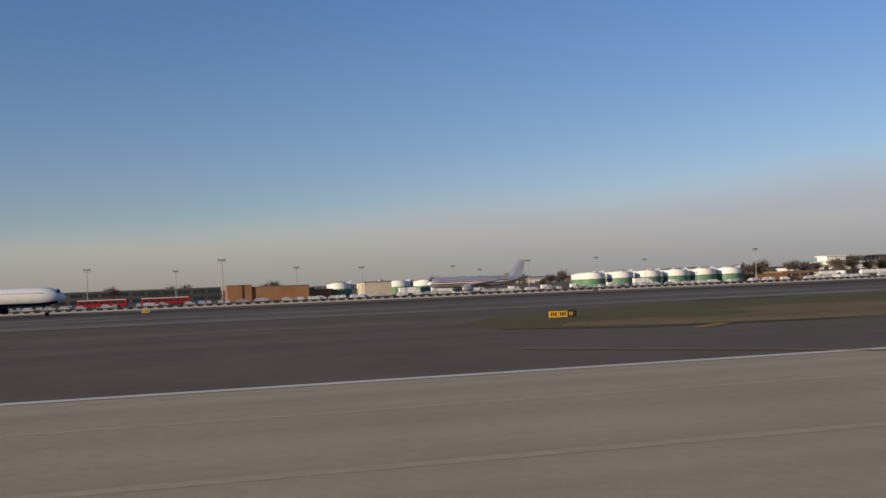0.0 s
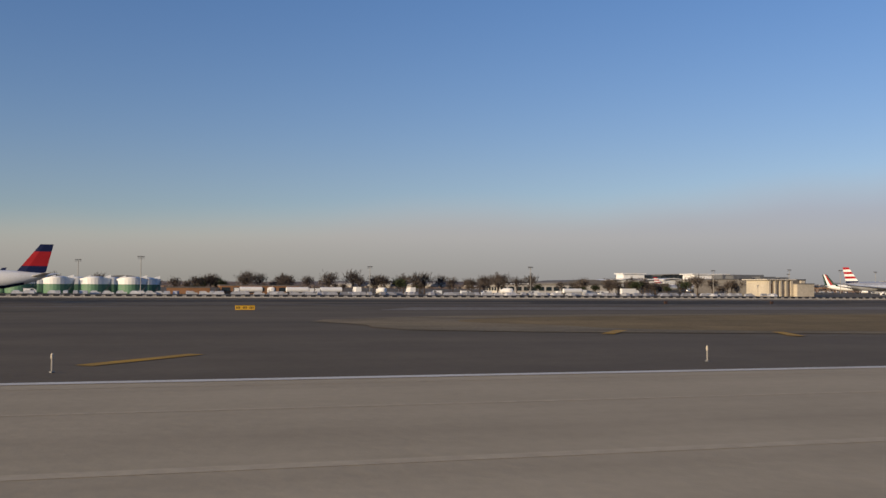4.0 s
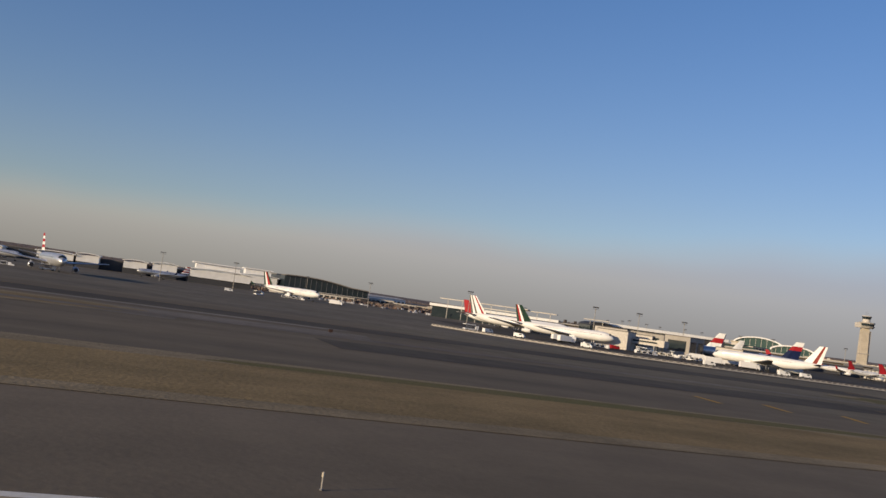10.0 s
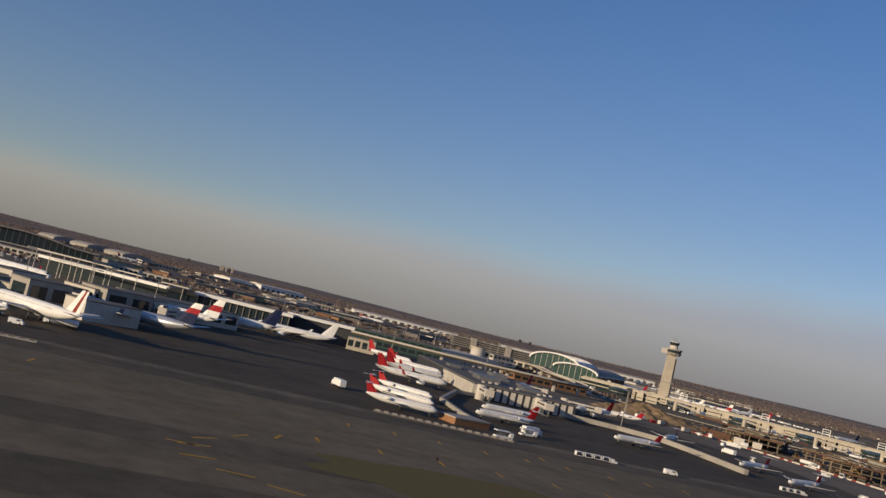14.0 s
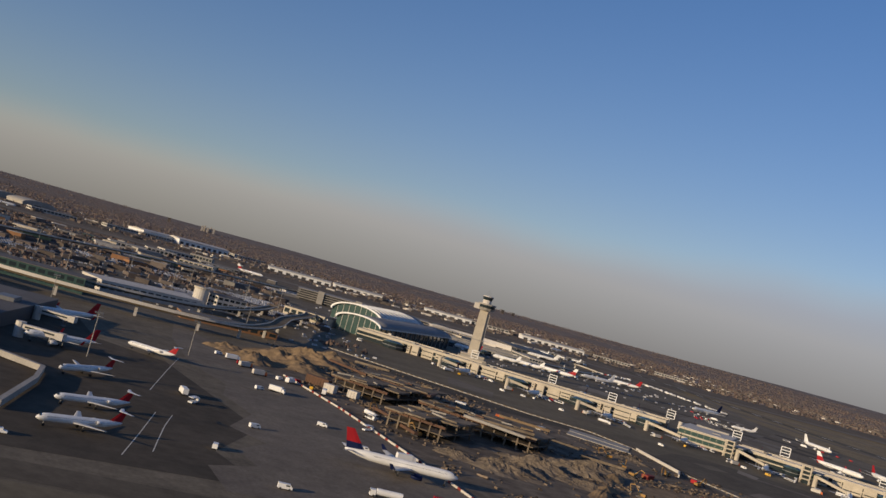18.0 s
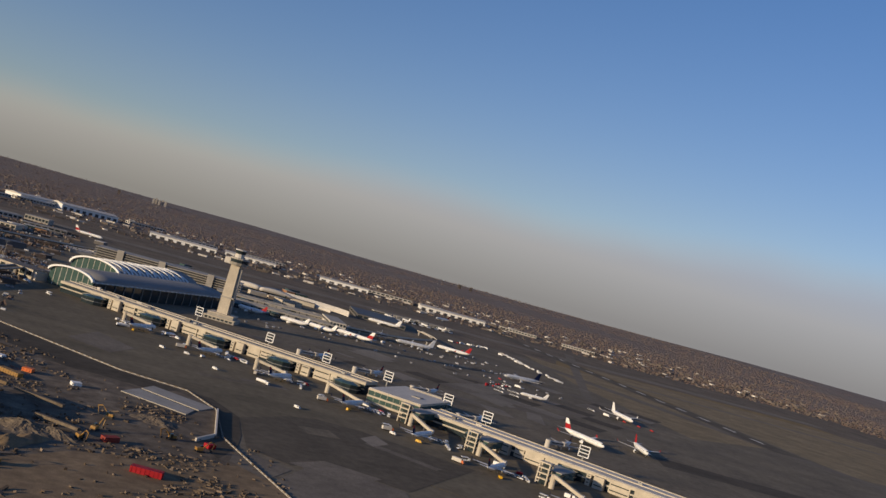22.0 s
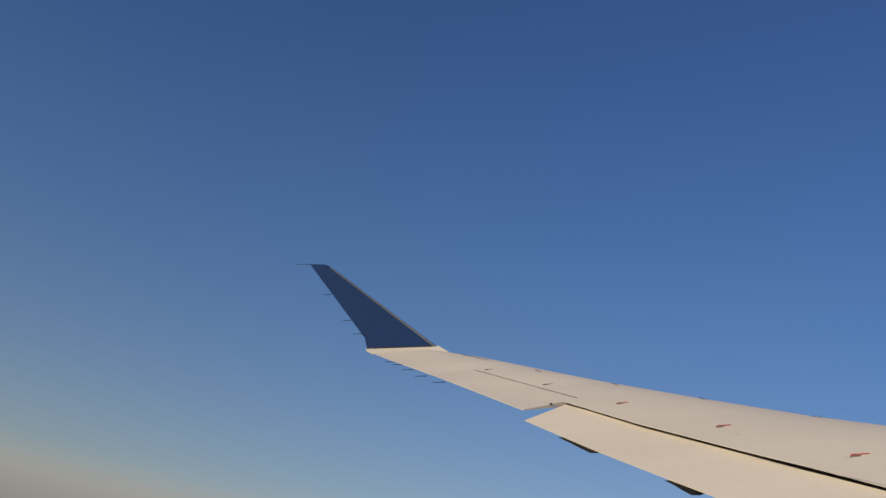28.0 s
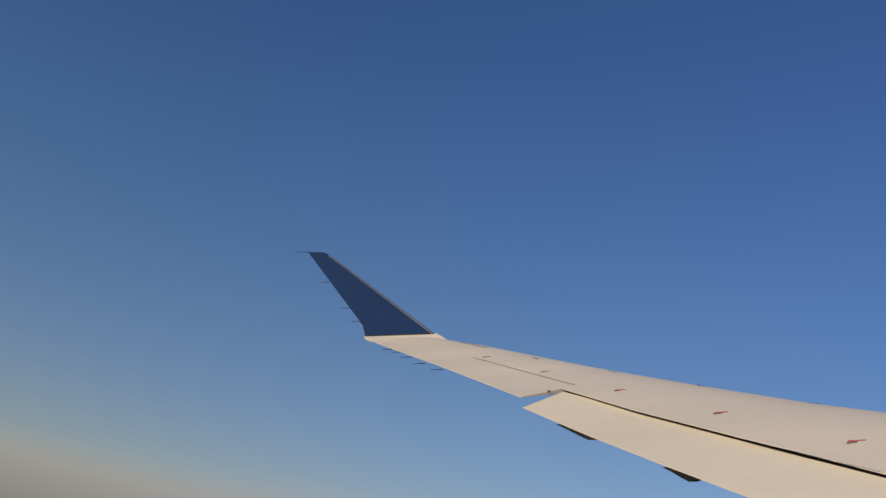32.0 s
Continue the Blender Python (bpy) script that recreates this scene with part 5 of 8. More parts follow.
def winged_terminal():
    """A low shell-roofed head house with two long curved tubes."""
    e = empty("shell_roof_terminal", (942, 884, 0.03), -14)
    tagged(e, "white shell-roofed terminal with spread wing roofs", "terminal")
    for side in (1, -1):
        rows = []
        for i in range(9):
            u = i / 8
            rows.append([(side * 30 * u, -13 * (1 - u * 0.6), 3 + 4 * u * (1 - u) * 2 + 2 * (1 - u)), (side * 30 * u, 13 * (1 - u * 0.6), 3 + 4 * u * (1 - u) * 2 + 1.4 * (1 - u)), (side * 30 * u, 13 * (1 - u * 0.6), 2.4), (side * 30 * u, -13 * (1 - u * 0.6), 2.4)])
        part("wing_roof", loft(bmesh.new(), rows), "concrete_pale", e, smooth=True)
    part("glass_wall", boxes((-24, 24, -7, 7, 0, 3.4)), "glass_dark", e)
    bm = bmesh.new()
    rows = [[(20 + 62 * math.sin(a * 0.13), 22 - 34 * (1 - math.cos(a * 0.13)) + dy, z) for dy, z in ((-2.4, 2.2), (0, 4.6), (2.4, 2.2), (2.4, 0.0), (-2.4, 0.0))] for a in range(12)]
    part("curved_concourse", loft(bm, rows), "concrete_pale", e)
    part("lower_concourse", loft(bmesh.new(), [[(24 + 44 * math.sin(a * 0.11), -2 - 22 * (1 - math.cos(a * 0.11)) + dy, z) for dy, z in ((-2, 1.8), (0, 3.4), (2, 1.8), (2, 0.0), (-2, 0.0))] for a in range(12)]), "concrete_pale", e)
    return e


winged_terminal()

# ---- apron paving ----
sheet("apron_dark", [(440, 160), (640, 159), (697, 166), (690, 185), (701, 213), (683, 277), (664, 292), (655, 340), (560, 345), (455, 300)], 0.045, "asphalt_dark", "darker asphalt apron by the first gates", category="apron")
sheet("service_road", rect(440, 1200, 146, 155), 0.055, "asphalt_worn", "dark airside service road", category="road")
sheet("concourse_apron", [(757, 438), (846, 340), (878, 262), (900, 180), (1060, 180), (1060, 300), (930, 440), (790, 572)], 0.045, "asphalt_mid", "dark apron along the concourse", category="apron")
rng = random.Random(4)
sheet("apron_concrete", [(688, 382), (712, 310), (716, 300), (729, 264), (733, 240), (741, 186), (741, 165), (690, 160), (688, 174), (697, 180), (694, 190), (701, 200), (694.5, 209.6), (701, 228), (696, 245), (698, 262), (690, 285), (686, 330)], 0.058, "apron_pale", "paler concrete apron with a jagged edge to the asphalt", category="apron")
for i in range(38):
    if i < 16:
        x, y = rng.uniform(1020, 1150), rng.uniform(500, 680)
    elif i < 28:
        x, y = rng.uniform(890, 1010), rng.uniform(520, 640)
    elif i < 38:
        x, y = rng.uniform(860, 960), rng.uniform(290, 400)
    else:
        x, y = rng.uniform(690, 730), rng.uniform(170, 290)
    a, b, tr = rng.uniform(5, 16), rng.uniform(2, 5), rng.choice((-43, 47, -43, 12))
    c, s = math.cos(radians(tr)), math.sin(radians(tr))
    sheet("paving_patch", [(x + c * u - s * v, y + s * u + c * v) for u, v in ((-a, -b), (a, -b), (a, b), (-a, b))], 0.064 + i * 0.0011, rng.choice(("apron_pale", "apron_pale", "asphalt_dark", "apron")), "repaired paving slab of another grey", category="paving")
# square concrete slabs laid in a diagonal grid
for i, (x, y, a, b, mat) in enumerate(((973, 587, 12, 10, "slab_pale"), (973, 528, 13, 9, "slab_pale"), (1026, 514, 14, 5, "slab_pale"), (1004, 486, 16, 7, "apron_pale"), (950, 560, 6, 3, "slab_pale"), (1046, 498, 10, 4, "apron_pale"))):
    sheet("paving_patch", [(x + 0.73 * u + 0.68 * v, y - 0.68 * u + 0.73 * v) for u, v in ((-a, -b), (a, -b), (a, b), (-a, b))], 0.108 + i * 0.001, mat, "pale concrete paving slab in darker asphalt", category="paving")
for i in range(-4, 6):
    for j in range(-2, 3):
        if rng.random() < 0.25:
            continue
        x, y = 1085 + 20 * 0.68 * i + 23 * 0.73 * j, 575 + 20 * 0.73 * i - 23 * 0.68 * j
        sheet("paving_patch", [(x + 0.73 * u + 0.68 * v, y - 0.68 * u + 0.73 * v) for u, v in ((-11.2, -9.7), (11.2, -9.7), (11.2, 9.7), (-11.2, 9.7))], 0.114, rng.choice(("slab_pale", "apron_pale", "apron", "asphalt_dark", "apron_pale")), "square concrete paving slab of another grey", category="paving")
sheet("runway_crossing", [(300, 1130), (1700, 1010), (1700, 1050), (300, 1172)], 0.05, "apron_pale", "far crossing runway of pale asphalt", category="runway")
sheet("taxiway_far", [(1080, 420), (1700, 250), (1700, 275), (1090, 445)], 0.055, "asphalt_dark", "far dark taxiway strip", category="taxiway")
sheet("taxiway_far", [(1150, 640), (1156, 637), (1412, 1180), (1398, 1180)], 0.053, "apron_pale", "pale taxiway strip across the field", category="taxiway")
sheet("taxiway_far", [(1190, 900), (1330, 500), (1352, 505), (1215, 905)], 0.05, "apron_pale", "pale taxiway strip", category="taxiway")
sheet("grass_far", [(1240, 880), (1500, 620), (1700, 640), (1650, 1000), (1300, 1000)], 0.045, "grass_dry", "dry grass field between far taxiways", category="grass")
sheet("taxiway_far", [(1312, 1330), (1338, 1330), (1320, 600), (1290, 600)], 0.056, "asphalt_worn", "far dark runway strip with white dashes", category="taxiway")
for i in range(14):
    y = 640 + i * 38
    sheet("painted_mark", [(1308 + i * 1.1, y), (1311.5 + i * 1.1, y), (1311.9 + i * 1.1, y + 17), (1308.4 + i * 1.1, y + 17)], 0.062, "white_line", "white runway centre dash far off", category="marking")
sheet("grass_far", [(1190, 560), (1288, 610), (1306, 900), (1240, 960), (1200, 760)], 0.047, "grass_olive", "olive field between far taxiways", category="grass")
sheet("grass_far", [(1326, 560), (1900, 560), (1900, 900), (1334, 1000)], 0.048, "grass_olive", "olive field beyond the far runway strip", category="grass")
sheet("taxiway_far", [(1330, 890), (1700, 800), (1704, 815), (1334, 908)], 0.054, "apron_pale", "pale taxiway strip across the field", category="taxiway")
sheet("grass_far", [(1120, 380), (1500, 280), (1500, 560), (1300, 480)], 0.046, "grass_green", "faded green grass field by the far taxiway", category="grass")


# ---- vehicles ----
def wheels(e, xs, y, r):
    for x in xs:
        bm = tube(bmesh.new(), (x, -y, r), (x, y, r), 0.05, n=5)
        for sgn in (1, -1):
            tube(bm, (x, sgn * y, r), (x, sgn * (y - 0.1), r), r, n=10)
        part("axle", bm, "rubber", e)


def van(mat="white_paint", label="white airport service van with dark windows"):
    e = empty("van")
    tagged(e, label, "van", "airport vehicles")
    part("body", loft(bmesh.new(), [[(-1.2, y, 0.18), (1.2, y, 0.18), (1.2, y, 0.55), (0.75, y * 0.95, 0.95), (-1.2, y * 0.95, 1.0)] for y in (-0.48, 0.48)]), mat, e)
    part("windscreen", loft(bmesh.new(), [[(1.16, y, 0.60), (0.80, y, 0.93), (0.77, y, 0.90), (1.12, y, 0.58)] for y in (-0.42, 0.42)]), "glass_dark", e)
    part("side_window", boxes((0.1, 0.7, -0.485, 0.485, 0.62, 0.86)), "glass_dark", e)
    wheels(e, (-0.75, 0.75), 0.5, 0.18)
    return e


def truck(mat="white_paint", cab="white_paint", label="white airport box truck with dark chassis"):
    e = empty("truck")
    tagged(e, label, "truck", "airport vehicles")
    part("cab", loft(bmesh.new(), [[(1.5, y, 0.25), (2.3, y, 0.25), (2.3, y, 0.75), (2.05, y, 1.25), (1.5, y, 1.25)] for y in (-0.55, 0.55)]), cab, e)
    part("windscreen", loft(bmesh.new(), [[(2.31, y, 0.78), (2.08, y, 1.2), (2.02, y, 1.2), (2.26, y, 0.78)] for y in (-0.48, 0.48)]), "glass_dark", e)
    part("box_body", boxes((-2.2, 1.4, -0.6, 0.6, 0.42, 1.65)), mat, e)
    part("chassis", boxes((-2.2, 2.2, -0.35, 0.35, 0.2, 0.42)), "dark_metal", e)
    wheels(e, (-1.5, -0.8, 1.8), 0.58, 0.24)
    return e


def tanker(mat="white_paint", label="white fuel tanker truck"):
    e = empty("tanker_truck")
    tagged(e, label, "truck", "airport vehicles")
    part("cab", boxes((1.9, 2.9, -0.55, 0.55, 0.25, 1.3)), mat, e)
    part("windscreen", boxes((2.86, 2.93, -0.45, 0.45, 0.8, 1.2)), "glass_dark", e)
    part("tank", loft(bmesh.new(), [ring((x, 0, 1.0), r, 14) for x, r in ((-3.0, 0.35), (-2.9, 0.58), (1.7, 0.58), (1.8, 0.35))]), mat, e, smooth=False)
    part("chassis", boxes((-3.0, 2.8, -0.35, 0.35, 0.2, 0.42)), "dark_metal", e)
    wheels(e, (-2.3, -1.6, 2.2), 0.58, 0.24)
    return e


def cart_train(n=4, label="tug pulling a train of white baggage carts"):
    e = empty("baggage_train")
    tagged(e, label, "baggage tug", "airport vehicles")
    part("tug", loft(bmesh.new(), [[(-0.6, y, 0.12), (0.7, y, 0.12), (0.7, y, 0.42), (0.1, y, 0.48), (0.0, y, 0.8), (-0.6, y, 0.8)] for y in (-0.38, 0.38)]), "white_paint", e)
    for i in range(n):
        x = -1.5 - 1.75 * i
        c = part("cart", boxes((x - 0.7, x + 0.7, -0.4, 0.4, 0.2, 0.28), (x - 0.7, x + 0.7, -0.4, 0.4, 0.85, 0.92), (x - 0.7, x - 0.64, -0.4, 0.4, 0.2, 0.9), (x + 0.64, x + 0.7, -0.4, 0.4, 0.2, 0.9)), "white_paint", e)
        part("luggage", boxes((x - 0.5, x + 0.5, -0.32, 0.32, 0.28, 0.62)), "dark_metal", c)
    return e


def loader(label="white scissor-lift loading truck with raised platform"):
    e = empty("loader_truck")
    tagged(e, label, "truck", "airport vehicles")
    part("chassis", boxes((-1.8, 1.6, -0.5, 0.5, 0.2, 0.5)), "white_paint", e)
    part("cab", boxes((1.0, 1.7, -0.5, 0.1, 0.5, 1.2)), "white_paint", e)
    part("platform", boxes((-1.8, 0.9, -0.6, 0.6, 1.3, 1.42)), "white_paint", e)
    bm = bmesh.new()
    for y in (-0.4, 0.4):
        tube(bm, (-1.4, y, 0.5), (0.6, y, 1.3), 0.06, n=5)
        tube(bm, (0.6, y, 0.5), (-1.4, y, 1.3), 0.06, n=5)
    part("scissor_arm", bm, "grey_metal", e)
    wheels(e, (-1.2, 1.1), 0.5, 0.22)
    return e


kinds = [van(), van("red_paint", "small red airport service van on the apron"), truck(), truck("concrete_pale", "orange", "box truck with an orange cab"), tanker(), cart_train(), cart_train(3), loader(), van("sign_yellow", "yellow airport service van on the apron")]


def put(k, x, y, tr, z=0.06):
    return copy_thing(kinds[k], pose(x, y, z, 0, 0, tr))


kinds[0].matrix_basis = pose(440, 200, 0.06, 0, 0, 20)
kinds[1].matrix_basis = pose(731, 180.5, 0.06, 0, 0, -8)
kinds[2].matrix_basis = pose(492, 190, 0.06, 0, 0, -15)
kinds[3].matrix_basis = pose(707, 303, 0.06, 0, 0, 30)
kinds[4].matrix_basis = pose(719, 175, 0.06, 0, 0, 174)
kinds[5].matrix_basis = pose(605, 154.5, 0.06, 0, 0, 1)
kinds[6].matrix_basis = pose(470, 200, 0.06, 0, 0, 60)
kinds[7].matrix_basis = pose(500, 186, 0.06, 0, 0, 200)
kinds[8].matrix_basis = pose(712, 297, 0.06, 0, 0, 60)
for k, x, y, tr in ((0, 446, 196, -40), (0, 456, 183, -35), (7, 436, 200, 10), (2, 466, 218, 5), (5, 492, 205, 100), (6, 500, 212, 40), (7, 486, 214, 80), (4, 511, 188, 170), (0, 505, 175, -10), (2, 497, 184, -14), (7, 489, 196, 60),
                    (5, 472, 205, 20), (6, 478, 201, 70), (7, 484, 206, 30), (6, 480, 196, 10), (5, 490, 203, -30), (7, 466, 214, 50), (1, 476, 208, 0), (2, 462, 206, 14), (0, 494, 168, -8), (0, 478, 171, -8), (2, 498, 206, -20), (2, 505, 203, -20), (7, 496, 215, 60), (7, 585, 157, 10), (7, 595, 169, 10), (0, 617, 155, -4), (2, 562, 186, 100), (2, 597, 172, 20), (0, 700, 213, 20), (2, 686, 234, 100), (7, 688, 226, 60), (0, 690, 187, 80), (6, 657, 168, 0), (0, 700, 168, -4),
                    (2, 712, 268, -30), (0, 718, 232, -20), (7, 736, 258, -60), (7, 731, 240, 40), (0, 724, 214, -4), (2, 733, 212, 5), (4, 737, 262, -70), (0, 707, 266, 30),
                    (3, 710, 292, 20), (1, 706, 307, 10), (2, 704, 313, 15), (0, 716, 293, 50), (2, 719, 291, 55), (0, 700, 318, 30), (1, 722, 296, 40), (8, 725, 288, 70), (2, 728, 284, 75),
                    (0, 842, 430, -43), (0, 862, 406, -40), (0, 852, 428, -20), (4, 880, 398, -43),
                    (0, 922, 352, -43), (0, 888, 362, -50),
                    (1, 1062, 596, 30), (1, 1066, 601, 30), (1, 1070, 598, 30), (5, 1060, 580, -43), (5, 1068, 574, -43), (6, 1075, 604, -43), (2, 1084, 612, -43), (2, 1130, 570, -60), (1, 1138, 560, -60), (1, 1144, 552, -60), (6, 1126, 580, -70), (1, 1150, 546, -60),
                    (1, 1051, 586, 20), (1, 1054, 583, 60), (6, 1052, 562, -40), (6, 1060, 556, -43), (1, 1081, 637, -50), (2, 1171, 896, -60), (2, 1172, 860, -60), (2, 1172, 821, -70), (0, 1046, 690, 10), (2, 1008, 690, 40), (0, 968, 664, -20), (1, 1049, 581, 20), (1, 1047, 578, 60), (7, 1060, 600, 30), (0, 1066, 596, 50),
                    (0, 306, 180, 0), (0, 310, 182, 10), (1, 318, 184, 0), (2, 326, 200, 0), (7, 345, 240, 20), (6, 338, 232, 0), (5, 420, 330, -20), (2, 430, 322, -20), (0, 392, 300, 0), (7, 402, 306, 40)):
    put(k, x, y, tr)

# carts, loaders and vans crowded round the concourse gates
crowd = random.Random(23)
for x, y in ((834, 466), (862, 440), (889, 414), (914, 387), (933, 353), (951, 323), (967, 293)):
    for k, dx, dy in ((5, 10, -1), (5, 13, 2), (3, -11, 4), (7, 9, 4), (7, -9, 8), (1, 14, 6), (2, 7, 12), (7, 16, 1), (8, -2, -7)):
        if crowd.random() < 0.78:
            put(k, x + dx + crowd.uniform(-2, 2), y + dy + crowd.uniform(-2, 2), crowd.choice((-43, 47, -43, 10, 80)))

# vehicles queued along the edge of the far apron
queue = random.Random(61)
for (xa, ya), (xb, yb), n_ in (((1123, 870), (1174, 901), 12), ((1182, 884), (1174, 804), 14), ((1174, 804), (1169, 718), 10)):
    for i in range(n_):
        u = (i + 0.5) / n_
        put(queue.choice((2, 2, 1, 4, 3, 7, 2)), xa + (xb - xa) * u + queue.uniform(-2, 2), ya + (yb - ya) * u + queue.uniform(-2, 2), math.degrees(math.atan2(yb - ya, xb - xa)) + queue.choice((0, 0, 90, 180)))

# buses and trucks behind the start of the barrier
for i, (x, mat, lab) in enumerate(((-34, "green_paint", "long green bus parked behind the barrier"), (-19, "red_paint", "long red bus parked behind the barrier"), (-7, "red_paint", "long red bus parked behind the barrier"))):
    e = empty("bus", (x, 200 - i, 0.06))
    tagged(e, lab, "bus", "parked buses")
    part("body", boxes((-4.6, 4.6, -0.6, 0.6, 0.3, 1.5)), mat, e)
    part("roof", boxes((-4.5, 4.5, -0.55, 0.55, 1.5, 1.6)), "white_paint", e)
    for k in range(7):
        part("window", boxes((-4.2 + k * 1.22, -3.2 + k * 1.22, -0.63, 0.63, 0.8, 1.3)), "glass_dark", e)
    wheels(e, (-3.2, 3.2), 0.6, 0.24)


# parked trailers and small cars along the far road
def car_mesh():
    bm = bmesh.new()
    return loft(bm, [[(-1.05, y, 0.1), (1.05, y, 0.1), (1.05, y, 0.38), (0.5, y, 0.42), (0.25, y * 0.85, 0.68), (-0.6, y * 0.85, 0.68), (-0.95, y, 0.42)] for y in (-0.42, 0.42)])


def car_field(name, rows, label):
    """Hundreds of parked cars in rows, joined."""
    base = car_mesh()
    pts = [v.co.copy() for v in base.verts]
    base.verts.index_update()
    fcs = [[v.index for v in f.verts] for f in base.faces]
    base.free()
    verts, faces = [], []
    for x, y, tr in rows:
        m = pose(x, y, 0.06, 0, 0, tr)
        o = len(verts)
        verts += [m @ p for p in pts]
        faces += [[o + i for i in f] for f in fcs]
    me = bpy.data.meshes.new(name)
    me.from_pydata(verts, [], faces)
    me.materials.append(M["car_paint"])
    return tagged(new(name, me), label, "cars", kind="stuff")


rng = random.Random(8)
rows = []
for x0, y0, nx, ny, tr in ((690, 520, 60, 10, 12), (720, 590, 55, 12, 12), (610, 450, 40, 6, 10), (760, 830, 60, 9, -14), (560, 560, 50, 12, 10), (640, 640, 50, 10, 12), (880, 900, 60, 7, -20)):
    c, s = math.cos(radians(tr)), math.sin(radians(tr))
    for i in range(nx):
        for j in range(ny):
            if rng.random() < 0.72:
                u, v = i * 1.45, j * 4.2 + (j % 2) * -1.2
                rows.append((x0 + c * u - s * v, y0 + s * u + c * v, tr + 90))
car_field("parked_cars", rows, "crowded car park full of small parked cars")
rows = [(-150 + i * 0.95 + rng.uniform(0, 1), rng.choice((188, 192, 196, 200)) + rng.uniform(-1, 1), rng.choice((0, 90))) for i in range(445) if rng.random() < 0.75]
car_field("parked_cars", rows, "row of parked cars behind the airfield barrier")
for i in range(16):
    put(rng.choice((4, 4, 2, 0)), 150 + i * 6.0 + rng.uniform(-1, 1), 206 + rng.uniform(-2, 6), rng.choice((0, 90, 180)))
for i in range(9):
    put(rng.choice((2, 0, 0)), 44 + i * 8, 206 + rng.uniform(-2, 2), 0)


# ---- construction ground between the aprons ----
sheet("building_site", [(722, 300), (700, 330), (757, 432), (783, 404), (804, 383), (826, 361), (848, 350), (856, 329), (855, 293), (859, 276), (868, 240), (878, 190), (741, 188), (733, 240), (728, 266)], 0.075, "soil_grey", "churned grey-brown ground of a demolition site", category="building site")
sheet("building_site", [(700, 318), (706, 345), (752, 418), (768, 400), (745, 345), (722, 318)], 0.09, "soil", "sandy brown ground round the earth heaps", category="building site")
sheet("building_site", [(762, 190), (878, 190), (868, 240), (860, 268), (838, 260), (816, 250), (800, 232), (784, 214)], 0.09, "soil", "sandy brown haul road of the site", category="building site")

sheet("site_road", [(762, 420), (783, 402), (804, 381), (826, 359), (846, 348), (838, 338), (822, 344), (808, 348), (790, 366), (770, 392)], 0.095, "asphalt_dark", "dark wet asphalt strip beside the site", category="building site")
for q in (((826.7, 326.3), (832.2, 335.6), (848.6, 320.4), (845.6, 312.2)), ((833.0, 337.0), (836.8, 344.5), (855.4, 329.8), (850.0, 321.6))):
    bm = prism(bmesh.new(), q, 0.0, 0.28)
    ob = part("site_slab", bm, "concrete")
    ob.matrix_basis = pose(0, 0, 0.08)
    tagged(ob, "bare pale concrete slab left on the site", "slab", kind="structure")
for (xa, ya), (xb, yb) in (((856.2, 327), (852.6, 291.8)), ((852.4, 291.6), (846.6, 282.5))):
    d = Vector((xb - xa, yb - ya))
    ob = part("site_wall", boxes((0, d.length, -0.25, 0.25, 0, 1.0)), "concrete_pale")
    ob.matrix_basis = pose(xa, ya, 0.06, 0, 0, math.degrees(math.atan2(d.y, d.x)))
    tagged(ob, "low concrete retaining wall at the rim of the site", "wall", kind="structure")
sheet("site_road", [(847, 349), (857, 330), (853.5, 292), (848, 281), (851.5, 269), (858, 284), (861, 300), (863, 325), (856, 346)], 0.097, "asphalt_dark", "dark wet asphalt strip beside the site", category="building site")
sheet("paving_patch", [(806, 405), (816, 434), (831, 412.5), (822, 391)], 0.1, "apron_pale", "paler concrete bay of the apron", category="paving")
sheet("paving_patch", [(861, 287), (863, 325), (882, 344), (893, 349), (908, 345), (943, 320), (925, 298), (905, 273), (882.5, 289), (878, 281), (872, 277)], 0.1, "asphalt_worn", "darker worn asphalt bay of the apron", category="paving")
sheet("paving_patch", [(858, 284.5), (871.3, 271.9), (862.3, 257.5), (854.4, 269)], 0.1, "apron_pale", "paler concrete bay of the apron", category="paving")
sheet("paving_patch", [(905, 332.7), (912.9, 342.8), (915, 332), (907.2, 323.6)], 0.106, "slab_pale", "small pale repaired bay of the apron", category="paving")
sheet("paving_patch", [(865, 259), (882.5, 288), (904, 273), (900, 240), (870, 235)], 0.102, "apron_pale", "paler concrete bay of the apron", category="paving")
for i, q in enumerate((((965, 599), (981, 622), (993, 601), (977, 573)), ((967.7, 531), (978, 540), (984.7, 527), (971.7, 508)), ((1015, 521.4), (1028.6, 536), (1042, 519), (1024, 495)), ((1008, 488), (1020.3, 484.4), (1019, 464), (1006, 466)), ((1041.8, 501.5), (1049, 498), (1036, 462.7), (1030, 473)))):
    sheet("paving_patch", q, 0.122 + i * 0.001, "slab_pale", "pale concrete paving slab in darker asphalt", category="paving")
sheet("paving_patch", [(872, 280), (884, 290), (899.3, 281.7), (886, 268)], 0.105, "apron_pale", "paler concrete bay of the apron", category="paving")


